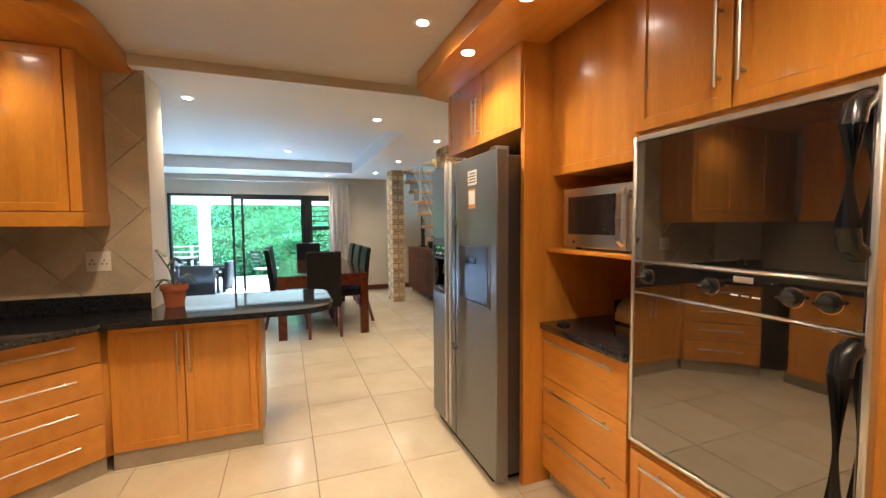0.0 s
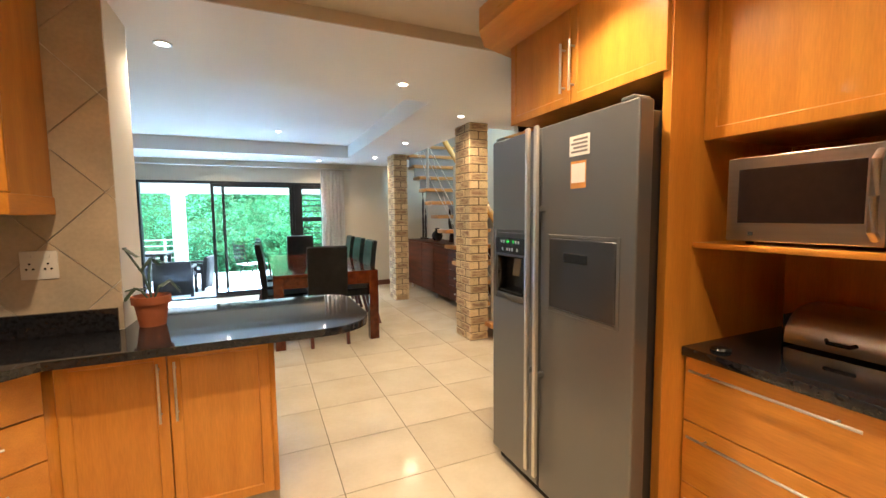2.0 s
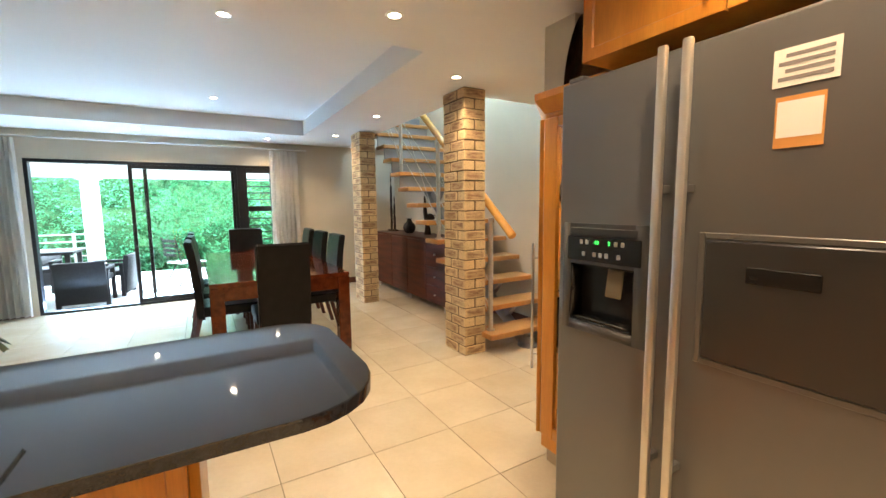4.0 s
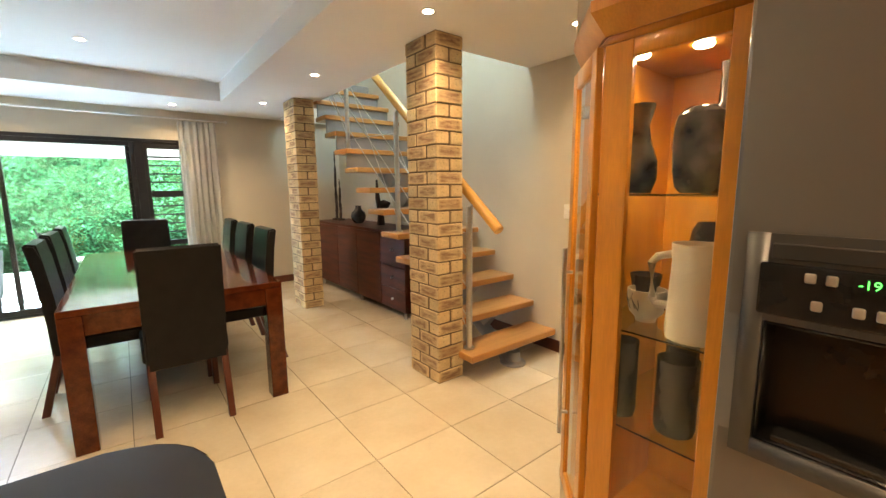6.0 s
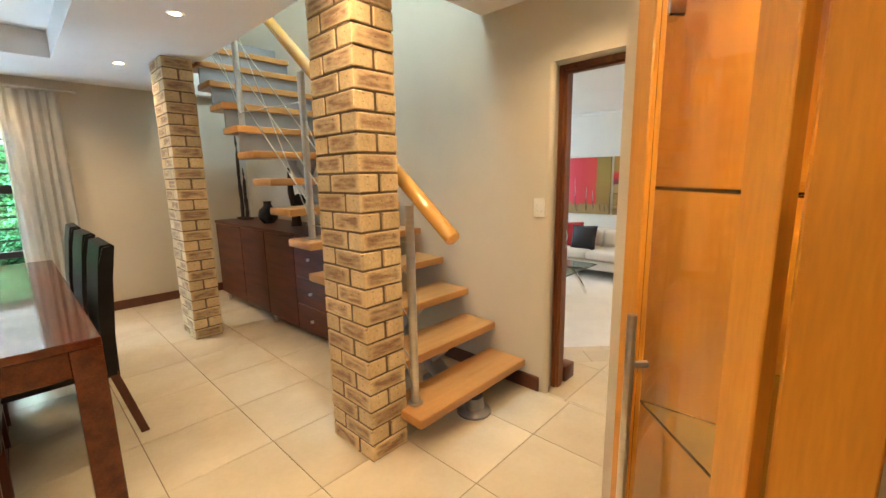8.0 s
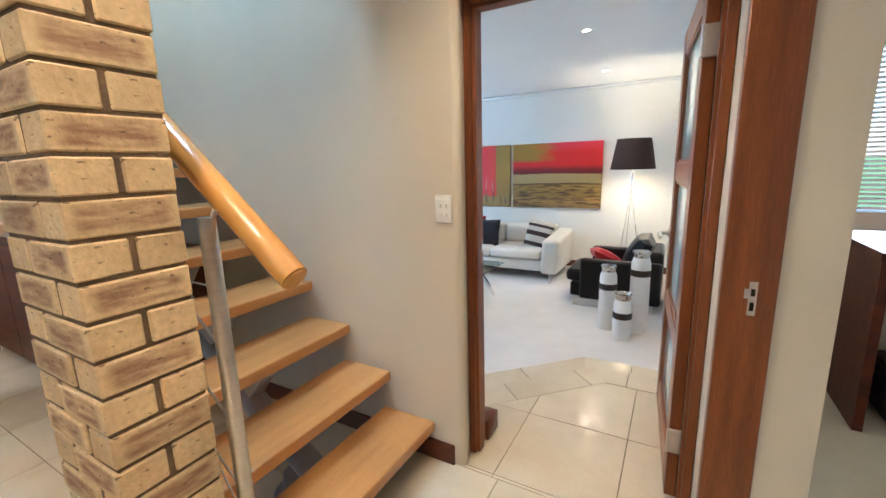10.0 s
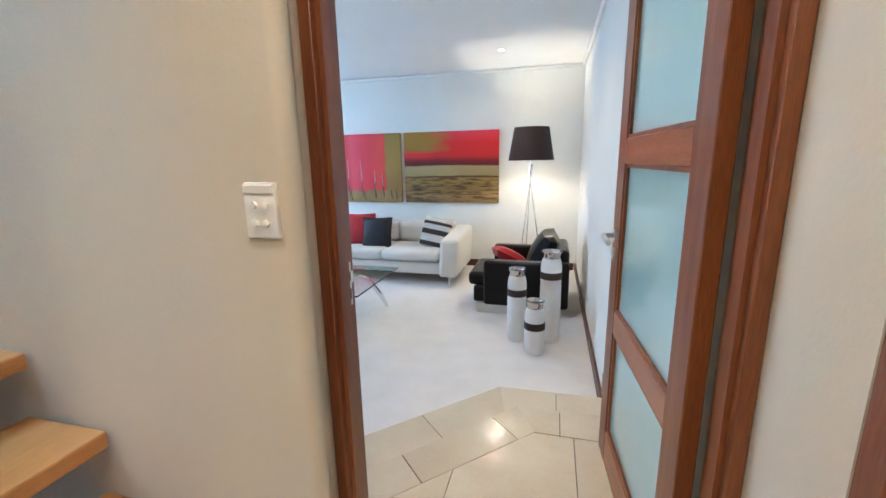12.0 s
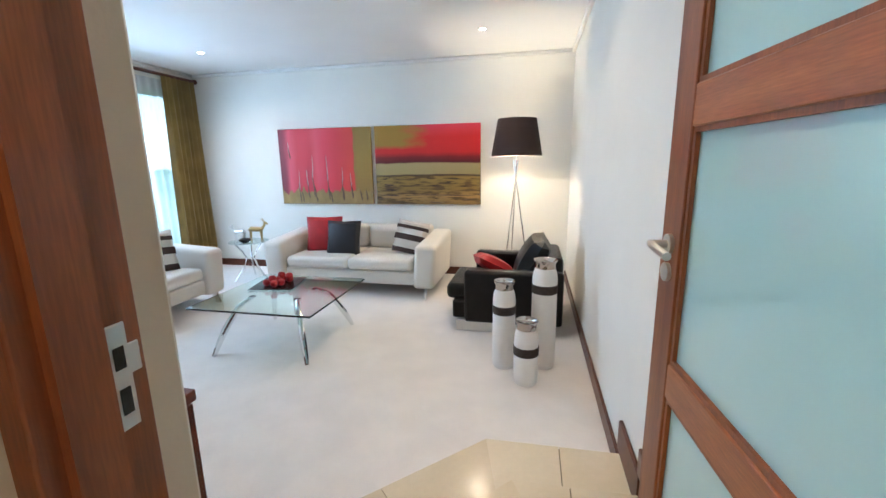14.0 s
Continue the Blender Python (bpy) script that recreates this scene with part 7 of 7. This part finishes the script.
# ---------------------------------------------------------------- pieces: bricks, floor tiles, wall tiles, paving
brick_me = brick_shape()
COURSE = CEIL_Z / 27
for core, px, py in BRICKS:
    rnd = random.Random(int(px * 1000))
    for c in range(27):
        z = COURSE * (c + 0.5)
        if c % 2 == 0:
            spots = [(px + 0.1125, py + 0.0525, 0), (px + 0.0525, py + 0.2325, 90), (px + 0.1725, py + 0.2325, 90)]
        else:
            spots = [(px + 0.0525, py + 0.11, 90), (px + 0.1725, py + 0.11, 90), (px + 0.1125, py + 0.29, 0)]
        for x, y, rz in spots:
            ob = new("brick", brick_me)
            ob.matrix_world = pose(x + rnd.uniform(-0.0015, 0.0015), y + rnd.uniform(-0.0015, 0.0015), z, 0, 0, rz + 180 * rnd.randint(0, 1))
            ob.parent = core

# floor tiles
PITCH, GAP = 0.484, 0.0045
tile_me = {}


def tile_mesh(w, d, material, t=0.012):
    key = (round(w, 3), round(d, 3), material.name)
    if key not in tile_me:
        bm = B()
        box(bm, 0, w, 0, d, -t, 0)
        me = bpy.data.meshes.new("tile")
        bm.to_mesh(me)
        bm.free()
        me.materials.append(material)
        tile_me[key] = me
    return tile_me[key]


floor_ob, landing_ob, step_ob, paving_ob = (bpy.data.objects[n] for n in ("floor", "landing", "lower_step", "pavement"))


def lay(x0, x1, y0, y1, ox, oy, parent, z=0.0, material=TILE, pitch=PITCH, deep=None):
    deep = deep or pitch
    i0, i1 = math.floor((x0 - ox) / pitch), math.ceil((x1 - ox) / pitch)
    j0, j1 = math.floor((y0 - oy) / deep), math.ceil((y1 - oy) / deep)
    for i in range(i0, i1):
        for j in range(j0, j1):
            a0, a1 = max(x0, ox + i * pitch + GAP / 2), min(x1, ox + (i + 1) * pitch - GAP / 2)
            b0, b1 = max(y0, oy + j * deep + GAP / 2), min(y1, oy + (j + 1) * deep - GAP / 2)
            if a1 - a0 < 0.01 or b1 - b0 < 0.01:
                continue
            ob = new("tile", tile_mesh(a1 - a0, b1 - b0, material))
            ob.matrix_world = pose(a0, b0, z)
            ob.parent = parent


lay(-2.6, 3.11, -0.6, 9.1, 0.281, 2.642, floor_ob, deep=0.493)
lay(-6.0, 5.0, 9.3, 12.9, 0.0, 9.3, paving_ob, -0.018, PATIO, 0.62)


def poly_tile(poly, z, parent, material=TILE):
    bm = B()
    prism(bm, poly, z - 0.014, z)
    me = bpy.data.meshes.new("tile")
    bmesh.ops.recalc_face_normals(bm, faces=bm.faces)
    bm.to_mesh(me)
    bm.free()
    me.materials.append(material)
    ob = new("tile", me)
    ob.parent = parent


def clip(poly, nx, ny, c):
    """What of a flat polygon lies where nx*x + ny*y <= c."""
    out = []
    for k, p in enumerate(poly):
        q = poly[(k + 1) % len(poly)]
        dp, dq = nx * p[0] + ny * p[1] - c, nx * q[0] + ny * q[1] - c
        if dp <= 0:
            out.append(p)
        if dp * dq < 0:
            s = dp / (dp - dq)
            out.append((p[0] + s * (q[0] - p[0]), p[1] + s * (q[1] - p[1])))
    return out


G = GAP / 2
R2 = math.sqrt(0.5)
# field tiles of the landing, inside the joint at x = 4.16 and the slanting joint
for i in range(-1, 3):
    for j in range(-1, 4):
        x0, y0 = 3.13 + 0.515 * i, 4.15 + 0.495 * j
        p = [(x0 + G, y0 + G), (x0 + 0.515 - G, y0 + G), (x0 + 0.515 - G, y0 + 0.495 - G), (x0 + G, y0 + 0.495 - G)]
        for cut in ((-1, 0, -3.114), (0, -1, -3.905), (1, 0, 4.16 - G), (R2, R2, (4.16 + 4.33) * R2 - G)):
            p = clip(p, *cut) if p else p
        if len(p) > 2 and (p[0][1] < 4.80 or p[0][0] > 3.4):
            if x0 < 3.2:
                p = clip(clip(p, 0, 1, 4.80), 0, -1, -3.905) if x0 + 0.515 < 3.3 else p
            if len(p) > 2:
                poly_tile(p, 0.0, landing_ob)
# nosing tiles round the edge of landing and lower step
D = R2
def nosing(parent, z, inner, outer, cuts):
    (ax, ay), (bx, by), (cx, cy) = inner
    (dx, dy), (ex, ey), (fx, fy) = outer
    first = [(ax, ay), (bx, by), (ex, ey), (dx, dy)]
    second = [(bx, by), (cx, cy), (fx, fy), (ex, ey)]
    for c0, c1 in cuts[0]:
        p = clip(clip(first, 0, 1, c1 - G), 0, -1, -c0 - G)
        if len(p) > 2:
            poly_tile(p, z, parent)
    for s0, s1 in cuts[1]:
        # distance along the slant, from the corner
        p = clip(clip(second, -D, D, (-bx + by) * D + s1 - G), D, -D, (bx - by) * D - s0 - G)
        if len(p) > 2:
            poly_tile(p, z, parent)


nosing(landing_ob, 0.0, ((4.165, 3.955), (4.165, 4.325), (3.312, 5.178)), ((4.365, 3.955), (4.355, 4.42), (3.312, 5.43)),
       (((3.95, 4.21), (4.21, 4.60)), ((-0.5, 0.10), (0.10, 0.60), (0.60, 1.10), (1.10, 1.6))))
nosing(step_ob, -0.14, ((4.30, 3.955), (4.29, 4.45), (3.312, 5.42)), ((4.77, 3.955), (4.76, 4.56), (3.312, 6.0)),
       (((3.95, 4.22), (4.22, 4.75)), ((-0.5, 0.30), (0.30, 0.80), (0.80, 1.30), (1.30, 1.9))))

# diagonal beige tiles on the stub wall, on its front and its end
tiled = bpy.data.objects["wall_tiled"]
S = 0.30
def wall_tiles(width, z0, z1, place, shift=0.0):
    n = int((width + z1) / (S * R2)) + 6
    for i in range(-n, n):
        for j in range(-n, n):
            cx, cz = (i - j) * S * R2 + shift, (i + j) * S * R2
            h = (S - 0.004) * R2
            p = [(cx - h, cz), (cx, cz - h), (cx + h, cz), (cx, cz + h)]
            for cut in ((-1, 0, 0), (1, 0, width), (0, -1, -z0), (0, 1, z1)):
                p = clip(p, *cut) if p else p
            if len(p) < 3:
                continue
            bm = B()
            prism(bm, p, -0.006, 0.006)
            me = bpy.data.meshes.new("wall_tile")
            bmesh.ops.recalc_face_normals(bm, faces=bm.faces)
            bm.to_mesh(me)
            bm.free()
            me.materials.append(WTILE)
            ob = new("wall_tile", me)
            ob.matrix_world = place
            ob.parent = tiled


wall_tiles(1.0, CTR + 0.0, CEIL_Z, Matrix.Translation((-1.63, 3.45, 0)) @ pose(0, 0, 0, 90, 0, 0), 0.12)
